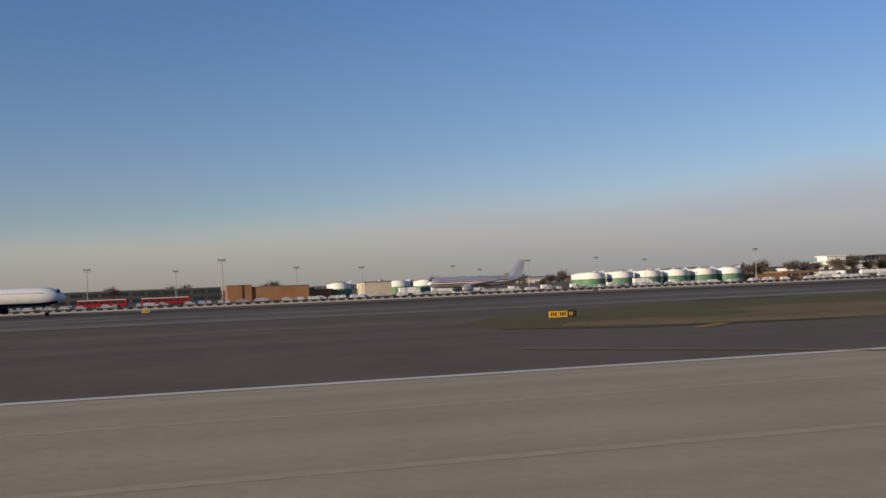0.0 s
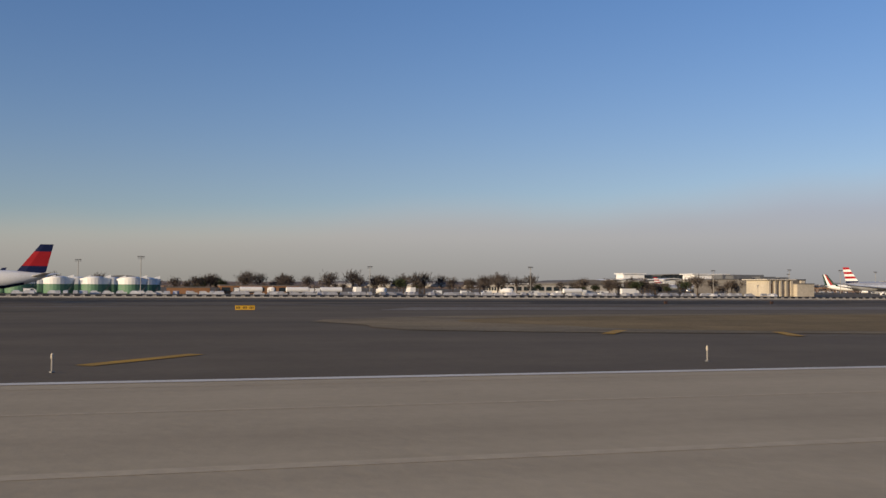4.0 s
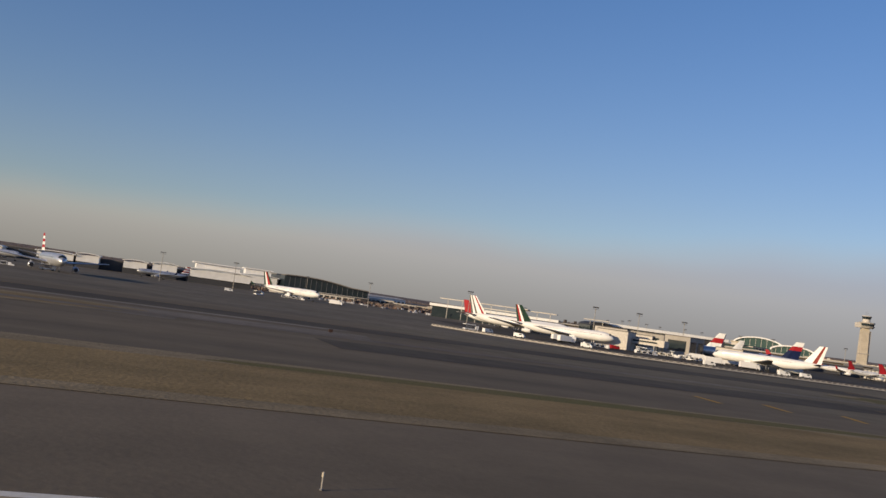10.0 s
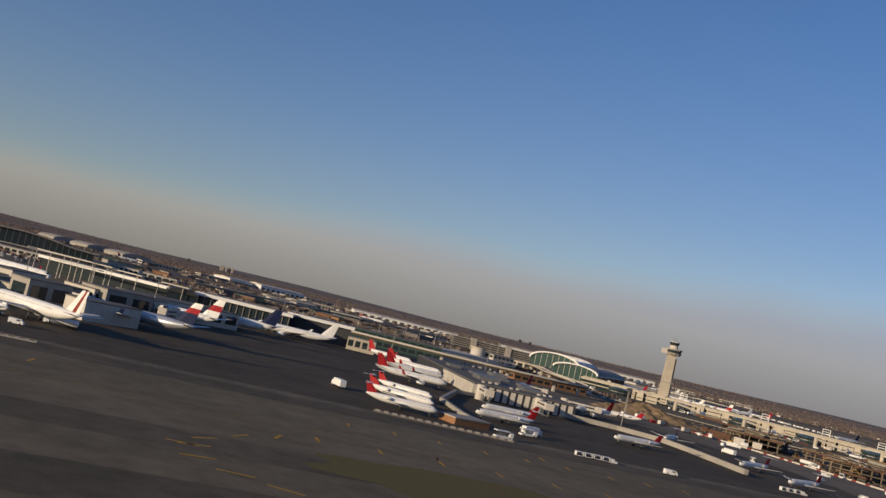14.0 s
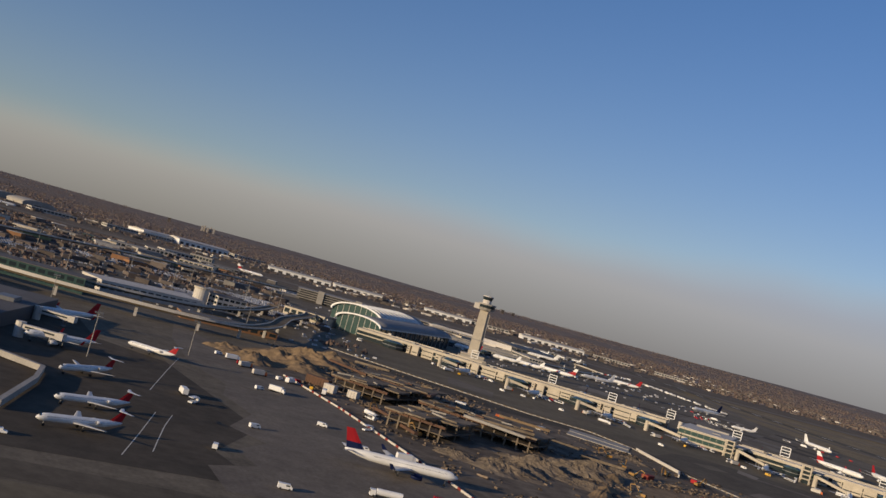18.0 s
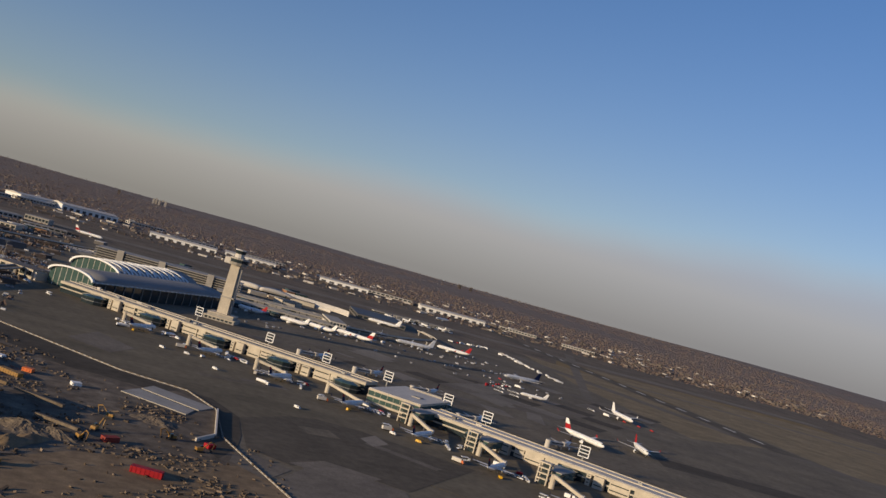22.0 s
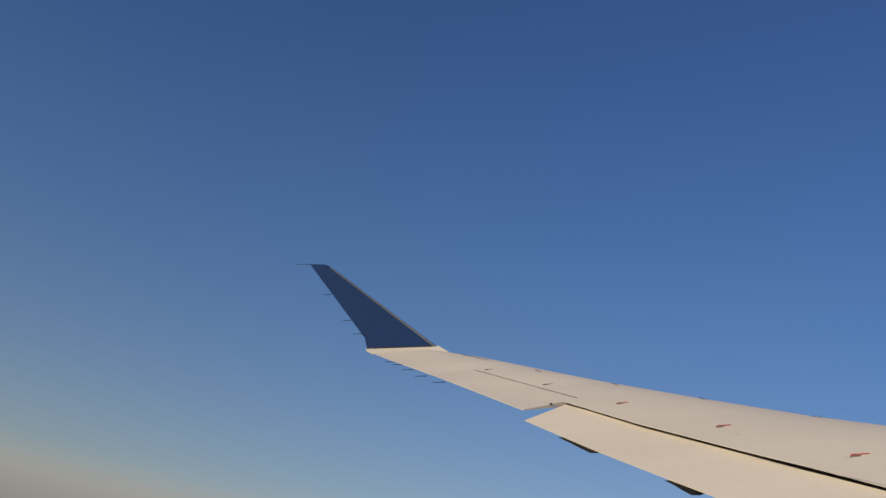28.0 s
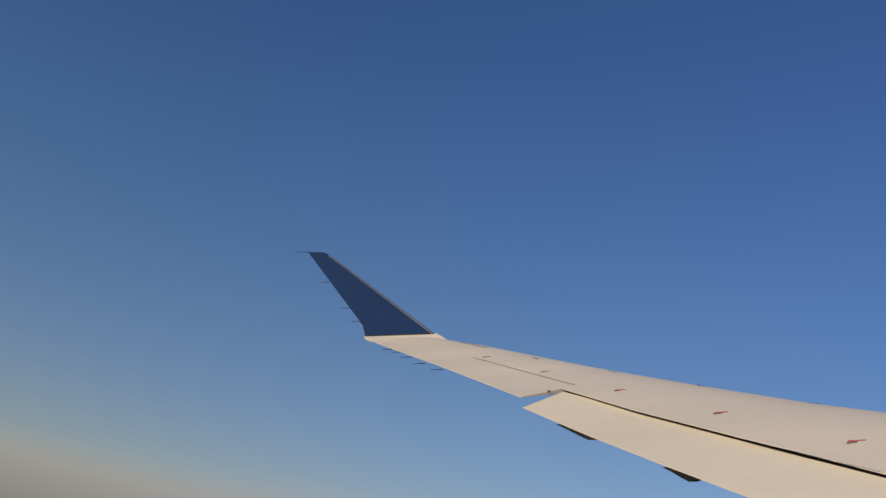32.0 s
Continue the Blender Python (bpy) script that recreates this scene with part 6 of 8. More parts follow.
def heap(x, y, rx, ry, h, mat, seed, turn=0.0):
    """A tipped heap: a crooked ridge with gullies and loose ground at its foot."""
    bm = bmesh.new()
    n, k = 60, 20
    vs = []
    for j in range(1, k + 1):
        u = j / k
        row = []
        for i in range(n):
            a = 2 * math.pi * i / n
            c, s_ = math.cos(a), math.sin(a)
            w = 1 + 0.45 * noise.noise(Vector((c * 1.4, s_ * 1.4, seed))) + 0.16 * noise.noise(Vector((c * 5, s_ * 5, seed + u * 3)))
            px_, py_ = rx * u * w * c, ry * u * w * s_
            lump = 0.55 * noise.noise(Vector((px_ * 0.22, py_ * 0.22, seed + 5))) + 0.24 * noise.noise(Vector((px_ * 0.8, py_ * 0.8, seed + 9))) + (0.2 if mat == "soil_grey" else 0.1) * noise.noise(Vector((px_ * 2.1, py_ * 2.1, seed + 2)))
            z = h * ((1 - u) ** 1.15 * 0.82 + 0.35 * u * (1 - u) + lump * (1 - u * u) * 0.8)
            row.append(bm.verts.new((px_, py_, max(z, -0.02) - 0.02 * u)))
        vs.append(row)
    top = bm.verts.new((0, 0, h * (0.85 + 0.5 * noise.noise(Vector((0, 0, seed + 5))))))
    for i in range(n):
        bm.faces.new((top, vs[0][i], vs[0][(i + 1) % n]))
    for a_, b_ in zip(vs, vs[1:]):
        for i in range(n):
            bm.faces.new((a_[i], b_[i], b_[(i + 1) % n], a_[(i + 1) % n]))
    ob = part("earth_mound", bm, mat, smooth=mat == "soil")
    ob.matrix_basis = pose(x, y, 0.07, 0, 0, turn)
    return tagged(ob, "steep heap of sandy brown earth" if mat == "soil" else "rough heap of grey rubble and soil", "earth mound", "heaps of earth")


for i, (x, y, rx, ry, h, mat) in enumerate(((711, 323, 11, 8, 4.0, "soil"), (724, 343, 15, 9, 5.0, "soil"), (737, 363, 17, 9, 4.8, "soil"), (750, 384, 12, 8, 4.0, "soil"), (729, 329, 11, 7, 3.2, "soil"), (704, 337, 8, 7, 3.0, "soil"),
                                            (762, 228, 11, 8, 3.6, "soil_grey"), (779, 242, 11, 8, 4.2, "soil_grey"), (794, 250, 12, 8, 4.4, "soil_grey"), (806, 262, 8, 6, 3.0, "soil_grey"), (770, 234, 8, 6, 3.0, "soil_grey"), (786, 230, 9, 6, 2.6, "soil_grey"),
                                            (776, 206, 14, 3.5, 2.4, "soil"), (790, 226, 14, 3.2, 2.6, "soil"), (804, 248, 12, 3.0, 2.4, "soil"), (812, 262, 8, 4, 2.2, "soil_grey"), (752, 232, 7, 5, 2.4, "soil_grey"), (836, 296, 8, 5, 2.2, "soil_grey"))):
    heap(x, y, rx, ry, h * (0.7 if mat == "soil_grey" else 0.85), mat, i * 3.7, 52 if 12 <= i <= 14 else -40)


def ruined_deck(x, y, a, b, h, turn, seed):
    """A slab on columns, broken into bays of uneven height, with debris on top and bent rods at the rim."""
    r_ = random.Random(seed)
    e = empty("demolished_deck", (x, y, 0.07), turn)
    tagged(e, "half-demolished concrete deck on columns with broken edges", "ruined deck", "demolished decks")
    nx, ny = 3, 3
    for i in range(nx):
        for j in range(ny):
            if (i, j) in ((nx - 1, 0),) and seed % 2:
                continue
            x0, x1 = -a + 2 * a * i / nx, -a + 2 * a * (i + 1) / nx - 0.12
            y0, y1 = -b + 2 * b * j / ny, -b + 2 * b * (j + 1) / ny - 0.12
            dz = r_.uniform(-0.35, 0.2)
            n_ = 5
            rim = [(x0 + (x1 - x0) * k / n_, y0 + r_.uniform(-0.5, 0.25)) for k in range(n_)] + [(x1 + r_.uniform(-0.25, 0.4), y0 + (y1 - y0) * k / n_) for k in range(n_)] + [(x1 - (x1 - x0) * k / n_, y1) for k in range(n_)] + [(x0, y1 - (y1 - y0) * k / n_) for k in range(n_)]
            tilt = r_.uniform(-0.03, 0.03)
            part("slab", loft(bmesh.new(), [[(p, q, h + dz + d + tilt * (p - x0)) for p, q in rim] for d in (0, 0.4)]), "deck_concrete", e)
    part("lower_slab", boxes((-a * 0.95, a * 0.95, -b * 0.95, b * 0.95, h * 0.42, h * 0.42 + 0.25)), "deck_concrete", e)
    for i in range(5):
        part("edge_beam", boxes((-a + i * a * 0.4 + 0.1, -a + (i + 1) * a * 0.4 - 0.1, -b * 0.98, -b * 0.98 + 0.4, h - 0.6 + r_.uniform(-0.2, 0), h - 0.05)), "rust_and_sun_brown", e)
    for i in range(6):
        for j in range(3):
            cx, cy = -a + (i + 0.5) * a / 3, -b * 0.92 + j * b * 0.9
            part("column", boxes((cx - 0.22, cx + 0.22, cy - 0.22, cy + 0.22, 0, h)), "deck_concrete", e)
    for i in range(8):
        q = pose(r_.uniform(-a * 0.8, a * 0.7), r_.uniform(-b * 0.9, b * 0.8), h + 0.65, r_.uniform(-6, 6), r_.uniform(-5, 5), r_.uniform(-60, 60))
        bm = bmesh.new()
        box(bm, -r_.uniform(0.8, 3), r_.uniform(0.8, 3), -0.22, 0.22, -0.2, 0.2, q)
        part("loose_beam", bm, r_.choice(("rust_and_sun_brown", "concrete", "deck_concrete", "soil")), e)
    bm = bmesh.new()
    for i in range(12):
        cx = r_.uniform(-a, a)
        tube(bm, (cx, -b, h - 0.1), (cx + r_.uniform(-0.8, 0.8), -b - r_.uniform(0.3, 1.2), h + r_.uniform(-1.6, 0.8)), 0.05, 0.03, 4)
    tagged(part("bent_rods", bm, "rust_and_sun_brown", e), kind="stuff")
    return e


ruined_deck(748, 304, 10, 12, 4.2, -42, 1)
ruined_deck(762, 322, 13, 9, 4.4, -42, 2)
ruined_deck(753, 259, 9, 12, 4.4, -42, 3)
ruined_deck(783, 275, 11, 10, 4.4, -42, 4)
ruined_deck(769, 290, 9, 6, 3.6, -42, 5)
for i, (x, y, tr, ln, mat) in enumerate(((772, 262, -30, 9, "concrete"), (777, 267, -34, 9, "deck_concrete"), (791, 285, -24, 8, "soil"), (765, 300, 62, 6, "rust_and_sun_brown"), (742, 322, -50, 8, "rust_and_sun_brown"), (756, 345, -40, 7, "deck_concrete"), (742, 268, -70, 5, "rust_and_sun_brown"), (744, 250, -80, 5, "rust_and_sun_brown"), (806, 292, -36, 8, "deck_concrete"), (812, 270, -40, 7, "soil_grey"))):
    ob = part("long_girder", boxes((-ln, ln, -0.55, 0.55, -0.35, 0.35)), mat)
    ob.matrix_basis = pose(x, y, 5.3 if i < 6 else 1.2, 0, rng.uniform(-3, 3), tr)
    tagged(ob, "long bare girder lying across the ruined deck", "girder", "loose girders")
for i, (x, y, tr, w, h, mat) in enumerate(((729, 300, -42, 4, 2.6, "rust_and_sun_brown"), (731, 291, -42, 1.8, 2.4, "concrete_pale"), (738, 290, -42, 1.6, 2.2, "concrete_pale"), (778, 330, -42, 4, 1.2, "rust_and_sun_brown"), (796, 318, -42, 4, 1.2, "digger_yellow"), (813.8, 320.8, 20, 1.4, 1.1, "white_paint"), (790, 340, -30, 2, 0.8, "white_paint"),
                                           (800, 326, -20, 1.5, 1.2, "orange"), (833.2, 242.6, -16, 3.6, 1.5, "red_paint"), (824.8, 265, 30, 2.0, 1.3, "red_line"), (850, 278, 30, 1.2, 1.2, "red_paint"), (744, 330, 47, 4, 1.8, "rust_and_sun_brown"))):
    e = empty("site_container", (x, y, 0.08), tr)
    tagged(e, "steel container standing on the building site", "container", "site containers")
    part("body", boxes((-w, w, -1.1, 1.1, 0.1, h)), mat, e)
    for k in range(int(w * 2)):
        part("rib", boxes((-w + 0.3 + k, -w + 0.42 + k, -1.18, 1.18, 0.15, h - 0.05)), mat, e)


def rubble_field():
    """Broken slabs, beams and stones strewn over the building site."""
    r_ = random.Random(77)
    verts, faces = [], []
    spots = [(r_.uniform(724, 868), r_.uniform(190, 400)) for _ in range(11000)]
    for x, y in spots:
        if y > 400 - 1.25 * (x - 760) + 15 or y < 190 + 0.2 * max(0, 760 - x) or x < 748 - 0.24 * (y - 188):
            continue
        if noise.noise(Vector((x * 0.06, y * 0.06, 4.0))) < r_.uniform(0.05, 0.35) and r_.random() < 0.93:
            continue
        a, b, c = r_.uniform(0.12, 0.75) ** 1.3 + 0.08, r_.uniform(0.1, 0.45), r_.uniform(0.05, 0.3)
        if r_.random() < 0.06:
            a *= 3
        q = pose(x, y, 0.1 + c * 0.6, r_.uniform(-25, 25), r_.uniform(-15, 15), r_.uniform(0, 360))
        o = len(verts)
        verts += [q @ Vector((sx * a * r_.uniform(0.7, 1), sy * b * r_.uniform(0.7, 1), sz * c)) for sz in (-1, 1) for sx, sy in ((-1, -1), (1, -1), (1, 1), (-1, 1))]
        faces += [[o + k for k in f] for f in ((3, 2, 1, 0), (4, 5, 6, 7), (0, 1, 5, 4), (1, 2, 6, 5), (2, 3, 7, 6), (3, 0, 4, 7))]
    me = bpy.data.meshes.new("rubble")
    me.from_pydata(verts, [], faces)
    me.materials.append(M["rubble"])
    tagged(new("rubble", me), "broken concrete, beams and stones strewn over the site", "rubble", kind="stuff")


rubble_field()


def excavator(mat="digger_yellow"):
    e = empty("excavator")
    tagged(e, "yellow tracked excavator on the building site", "excavator", "excavators")
    for y in (-0.6, 0.6):
        part("track", loft(bmesh.new(), [[(-1.1, y + d, 0.1), (1.1, y + d, 0.1), (1.3, y + d, 0.3), (1.1, y + d, 0.5), (-1.1, y + d, 0.5), (-1.3, y + d, 0.3)] for d in (-0.2, 0.2)]), "dark_metal", e)
    part("body", boxes((-1.2, 0.6, -0.7, 0.7, 0.55, 1.25)), mat, e)
    part("cab", boxes((0.0, 0.8, 0.1, 0.7, 0.6, 1.7)), "glass_dark", e)
    b_ = part("boom", loft(bmesh.new(), [[(0.6, -0.35, 0.9), (0.6, -0.1, 0.9), (0.6, -0.1, 1.3), (0.6, -0.35, 1.3)], [(2.2, -0.35, 2.7), (2.2, -0.1, 2.7), (2.4, -0.1, 3.0), (2.4, -0.35, 3.0)], [(3.6, -0.32, 2.4), (3.6, -0.14, 2.4), (3.7, -0.14, 2.6), (3.7, -0.32, 2.6)]]), mat, e)
    part("stick", loft(bmesh.new(), [[(3.5, -0.32, 2.6), (3.7, -0.32, 2.6), (3.7, -0.14, 2.6), (3.5, -0.14, 2.6)], [(3.0, -0.3, 0.8), (3.15, -0.3, 0.8), (3.15, -0.16, 0.8), (3.0, -0.16, 0.8)]]), mat, b_)
    part("bucket", boxes((2.7, 3.2, -0.5, 0.05, 0.3, 0.85)), "dark_metal", b_)
    return e


ex0 = excavator()
ex0.matrix_basis = pose(752, 258, 0.08, 0, 0, 40)
for x, y, tr in ((742, 272, 200), (746, 248, 120), (821, 273, 60), (824, 289, 160), (840, 279, 210), (847, 272, 20), (803, 231, 130), (818, 262, 300)):
    copy_thing(ex0, pose(x, y, 0.08, 0, 0, tr))


def painted_fence(pts):
    for (x0, y0), (x1, y1) in zip(pts, pts[1:]):
        d = Vector((x1 - x0, y1 - y0))
        n = max(2, int(d.length / 1.6))
        e = empty("site_fence", (x0, y0, 0.08), math.degrees(math.atan2(d.y, d.x)))
        tagged(e, "red and white segmented fence round the building site", "fence", "site fences")
        st = d.length / n
        a_ = part("segment", boxes((0.02, st - 0.02, -0.12, 0.12, 0, 0.45)), "concrete_pale", e)
        b_ = part("segment", boxes((0.02, st - 0.02, -0.12, 0.12, 0, 0.45)), "red_line", e)
        b_.location.x = st
        for i in range(2, n):
            ob = new("segment", (a_ if i % 4 else b_).data)
            ob.parent, ob.location = e, (i * st, 0, 0)


painted_fence([(719, 304), (724, 285), (729, 264), (733, 240), (739, 202), (741, 186)])
rim = ((757, 432), (783, 404), (804, 383), (826, 361), (848, 350), (856, 329), (855, 293), (859, 276), (868, 240), (880, 200))
for (xa, ya), (xb, yb) in zip(rim, rim[1:]):
    barrier_line(xa, ya, xb, yb, "concrete", "soil_grey", 2.6)


# ---- raised roads ----
def viaduct(pts, z, w, label, mat="concrete_pale"):
    e = empty("raised_road", (pts[0][0], pts[0][1], 0))
    tagged(e, label, "road")
    ox, oy = pts[0]
    fine = []
    for i in range(len(pts) - 1):
        p = [pts[max(i - 1, 0)], pts[i], pts[i + 1], pts[min(i + 2, len(pts) - 1)]]
        for k in range(6):
            t = k / 6
            fine.append(tuple(0.5 * (2 * p[1][c] + (p[2][c] - p[0][c]) * t + (2 * p[0][c] - 5 * p[1][c] + 4 * p[2][c] - p[3][c]) * t * t + (3 * p[1][c] - p[0][c] - 3 * p[2][c] + p[3][c]) * t ** 3) for c in (0, 1)))
    fine.append(pts[-1])
    deck, pa, pb = [], [], []
    for i, (x, y) in enumerate(fine):
        a_, b_ = fine[max(i - 1, 0)], fine[min(i + 1, len(fine) - 1)]
        d = Vector((b_[0] - a_[0], b_[1] - a_[1])).normalized()
        nx, ny = -d.y, d.x
        def at(v, zz):
            return (x + nx * v - ox, y + ny * v - oy, zz)
        deck.append([at(-w, z), at(w, z), at(w * 0.8, z - 0.7), at(-w * 0.8, z - 0.7)])
        pa.append([at(-w, z), at(-w + 0.2, z), at(-w + 0.2, z + 0.55), at(-w, z + 0.55)])
        pb.append([at(w - 0.2, z), at(w, z), at(w, z + 0.55), at(w - 0.2, z + 0.55)])
        if i % 4 == 2:
            part("pier", boxes((x - ox - 0.5, x - ox + 0.5, y - oy - 0.5, y - oy + 0.5, 0, z - 0.6)), mat, e)
    part("deck", loft(bmesh.new(), deck), "asphalt", e)
    part("parapet", loft(bmesh.new(), pa), mat, e)
    part("parapet", loft(bmesh.new(), pb), mat, e)
    return e


viaduct([(520, 402), (570, 398), (606, 388), (646, 374), (686, 370), (712, 380), (730, 420), (744, 478), (765, 540), (775, 590)], 4.6, 3.0, "long raised access road curving to the terminals")
viaduct([(530, 425), (600, 418), (660, 420), (700, 440), (730, 500), (748, 560)], 3.6, 2.4, "second raised road behind the first")
viaduct([(560, 620), (633, 690), (675, 738), (738, 775), (812, 830), (880, 900)], 4.6, 2.6, "far raised road across the car parks")
viaduct([(980, 700), (1030, 726), (1080, 790), (1085, 850)], 4.0, 2.2, "curved raised road by the far terminal")
block("glass_hall", 598, 656, 404, 420, 6.0, "glass_green", "green glazed hall beside the raised road", bays=16, storeys=2, turn=-12, category="hall", glass="glass_dark")
block("long_hall", 652, 700, 440, 462, 4.6, "concrete_pale", "long low hall with pale roof", roof="concrete_pale", bays=14, turn=24, category="hall")
rt = empty("round_tower", (702, 482, 0.03))
tagged(rt, "short round pale concrete tower", "tower")
part("drum", loft(bmesh.new(), [ring((0, 0, 0), 3.6, 20, "z"), ring((0, 0, 8.2), 3.6, 20, "z")]), "concrete_pale", rt)
part("rim", loft(bmesh.new(), [ring((0, 0, 8.2), 4.1, 20, "z"), ring((0, 0, 9.0), 4.1, 20, "z")]), "cream", rt)
block("office_block", 707, 722, 480, 494, 7.0, "concrete_pale", "grey office block with dark square windows", bays=5, storeys=3, turn=20)
block("brown_block", 690, 730, 405, 416, 2.6, "brick_tan", "low brown building under the raised road", bays=10, turn=8)
rng = random.Random(12)
for i in range(105):
    x, y = rng.uniform(420, 1000), rng.uniform(640, 1000)
    if 760 < x < 1000 and y < 800:
        continue
    a, b, h = rng.uniform(3, 12), rng.uniform(3, 7), rng.uniform(1.5, 4)
    block("airport_building", x - a, x + a, y - b, y + b, h, rng.choice(("concrete_pale", "roof_grey", "brick_tan", "roof_town", "concrete", "cream", "glass_green")), "low flat-roofed airport service building", roof=rng.choice(("roof_grey", "concrete", "roof_dark", "roof_dark", "concrete_pale")), turn=rng.choice((-14, 12, 30)))
for x, y, tr, a in ((760, 1600, 38, 46), (690, 1500, 36, 30), (640, 1440, 34, 26), (850, 1690, 30, 34), (920, 1560, 20, 40), (1040, 1600, 10, 36), (1220, 1480, -6, 44), (1330, 1440, -8, 34), (1430, 1420, -14, 30), (1520, 1380, -16, 26), (560, 1300, 30, 30)):
    block("cargo_hall", x - a, x + a, y - 7, y + 7, 4.2, "concrete_pale", "long white cargo hall at the airport edge", roof="concrete", turn=tr, category="cargo hall", bays=12)
for x, y in ((470, 1500), (520, 1440), (420, 1560)):
    arched_hall("vaulted_hangar", x - 24, x + 24, y - 26, y + 26, 3, 6, "wide pale vaulted hangar far off", "concrete", "concrete", turn=30, category="hangar")
for i, (x, h) in enumerate(((905, 70), (917, 76), (929, 66), (944, 74), (956, 68))):
    block("tower_block", x, x + 8, 4300 + 20 * (i % 2), 4312 + 20 * (i % 2), h * 0.5, "concrete", "distant apartment tower on the skyline", bays=0, storeys=10, category="tower block")
for x, y, h in ((760, 4250, 30), (2240, 4000, 30), (2300, 4020, 29)):
    block("tower_block", x, x + 12, y, y + 10, h, "roof_town", "distant apartment block on the skyline", bays=3, storeys=8, category="tower block")

# ---- gates of the concourse ----
def jet_bridge(x, y, turn):
    e = empty("jet_bridge", (x, y, 0.05), turn)
    tagged(e, "pale covered boarding bridge on a wheeled leg", "boarding bridge", "boarding bridges")
    part("tunnel", boxes((0, 9, -0.8, 0.8, 2.0, 3.4)), "concrete_pale", e)
    part("cabin", boxes((9, 10.6, -1.1, 1.1, 1.9, 3.6)), "concrete_pale", e)
    part("rotunda", tube(bmesh.new(), (-0.5, 0, 0), (-0.5, 0, 3.8), 1.2, n=12), "concrete_pale", e)
    part("leg", boxes((7.4, 7.8, -0.9, -0.6, 0.3, 2.0), (7.4, 7.8, 0.6, 0.9, 0.3, 2.0), (7.2, 8.0, -0.9, 0.9, 0.2, 0.45)), "grey_metal", e)
    part("side_window", boxes((1, 8.4, -0.83, 0.83, 2.6, 3.0)), "glass_dark", e)
    return e


def gate_frame(x, y, turn):
    e = empty("gate_tower", (x, y, 0.05), turn)
    tagged(e, "open white steel gate frame with crossbars", "gate frame", "gate frames")
    for dy in (-2.1, 2.1):
        part("post", boxes((-0.12, 0.12, dy - 0.16, dy + 0.16, 5.4, 9.8)), "white_paint", e)
    part("mast", boxes((-0.2, 0.2, -0.2, 0.2, 0, 5.6)), "grey_metal", e)
    for z in (5.5, 7.0, 8.3, 9.7):
        part("crossbar", boxes((-0.12, 0.12, -2.1, 2.1, z - 0.16, z + 0.16)), "white_paint", e)
    part("panel", boxes((-0.06, 0.06, -1.0, 1.9, 7.3, 8.0)), "glass_dark", e)
    return e


def long_bridge(x, y, a, b):
    """A sloping boarding tunnel from the concourse to the nose of the jet that stands at x, y."""
    e = empty("boarding_bridge", (x, y, 0.05))
    tagged(e, "long cream boarding bridge sloping from concourse to jet", "boarding bridge", "boarding bridges")
    a, b = Vector(a), Vector(b)
    d = (b - a).normalized()
    n_ = Vector((-d.y, d.x, 0)).normalized() * 0.5
    part("tunnel", loft(bmesh.new(), [[p - n_, p + n_, p + n_ + Vector((0, 0, 1.1)), p - n_ + Vector((0, 0, 1.1))] for p in (a, b)]), "cream", e)
    part("cab", tube(bmesh.new(), b - Vector((0, 0, 0.2)), b + Vector((0, 0, 1.3)), 0.85, n=8), "concrete_pale", e)
    part("rotunda", tube(bmesh.new(), (a.x, a.y, 0), (a.x, a.y, 4.8), 1.0, n=10), "cream", e)
    m_ = a.lerp(b, 0.72)
    part("leg", boxes((m_.x - 0.9, m_.x - 0.6, m_.y - 0.2, m_.y + 0.2, 0.3, m_.z), (m_.x + 0.6, m_.x + 0.9, m_.y - 0.2, m_.y + 0.2, 0.3, m_.z)), "grey_metal", e)
    part("leg_beam", boxes((m_.x - 1.0, m_.x + 1.0, m_.y - 0.35, m_.y + 0.35, 0.0, 0.4)), "dark_metal", e)
    return e


def gate_stair(x, y):
    """An open storeyed frame before the concourse, with a glazed corridor leading back to it."""
    e = empty("gate_stair_tower", (x, y, 0.05), -48)
    tagged(e, "open cream storeyed gate tower with a dark glazed corridor behind", "gate tower", "gate towers")
    for dx in (-1.9, 1.9):
        for dy in (-1.4, 1.4):
            part("post", boxes((dx - 0.22, dx + 0.22, dy - 0.22, dy + 0.22, 0, 7.6)), "cream", e)
    for z in (2.0, 3.8, 5.6, 7.4):
        part("floor_slab", boxes((-2.2, 2.2, -1.7, 1.7, z - 0.22, z + 0.22)), "cream", e)
    # Dark block set in the open frame for its shaded interior
    part("dark_infill", boxes((-1.2, 1.4, -0.4, 1.2, 0, 7.2)), "glass_dark", e)
    part("corridor", boxes((-1.4, 5.2, 1.7, 15.0, 2.4, 5.0)), "glass_green", e, "dark green glazed corridor")
    part("corridor_roof", boxes((-1.7, 5.5, 1.7, 15.0, 5.0, 5.3)), "concrete", e)
    for k in range(3):
        part("corridor_leg", boxes((1.6, 2.2, 4 + k * 4.5, 4.6 + k * 4.5, 0, 2.4)), "concrete", e)
    return e


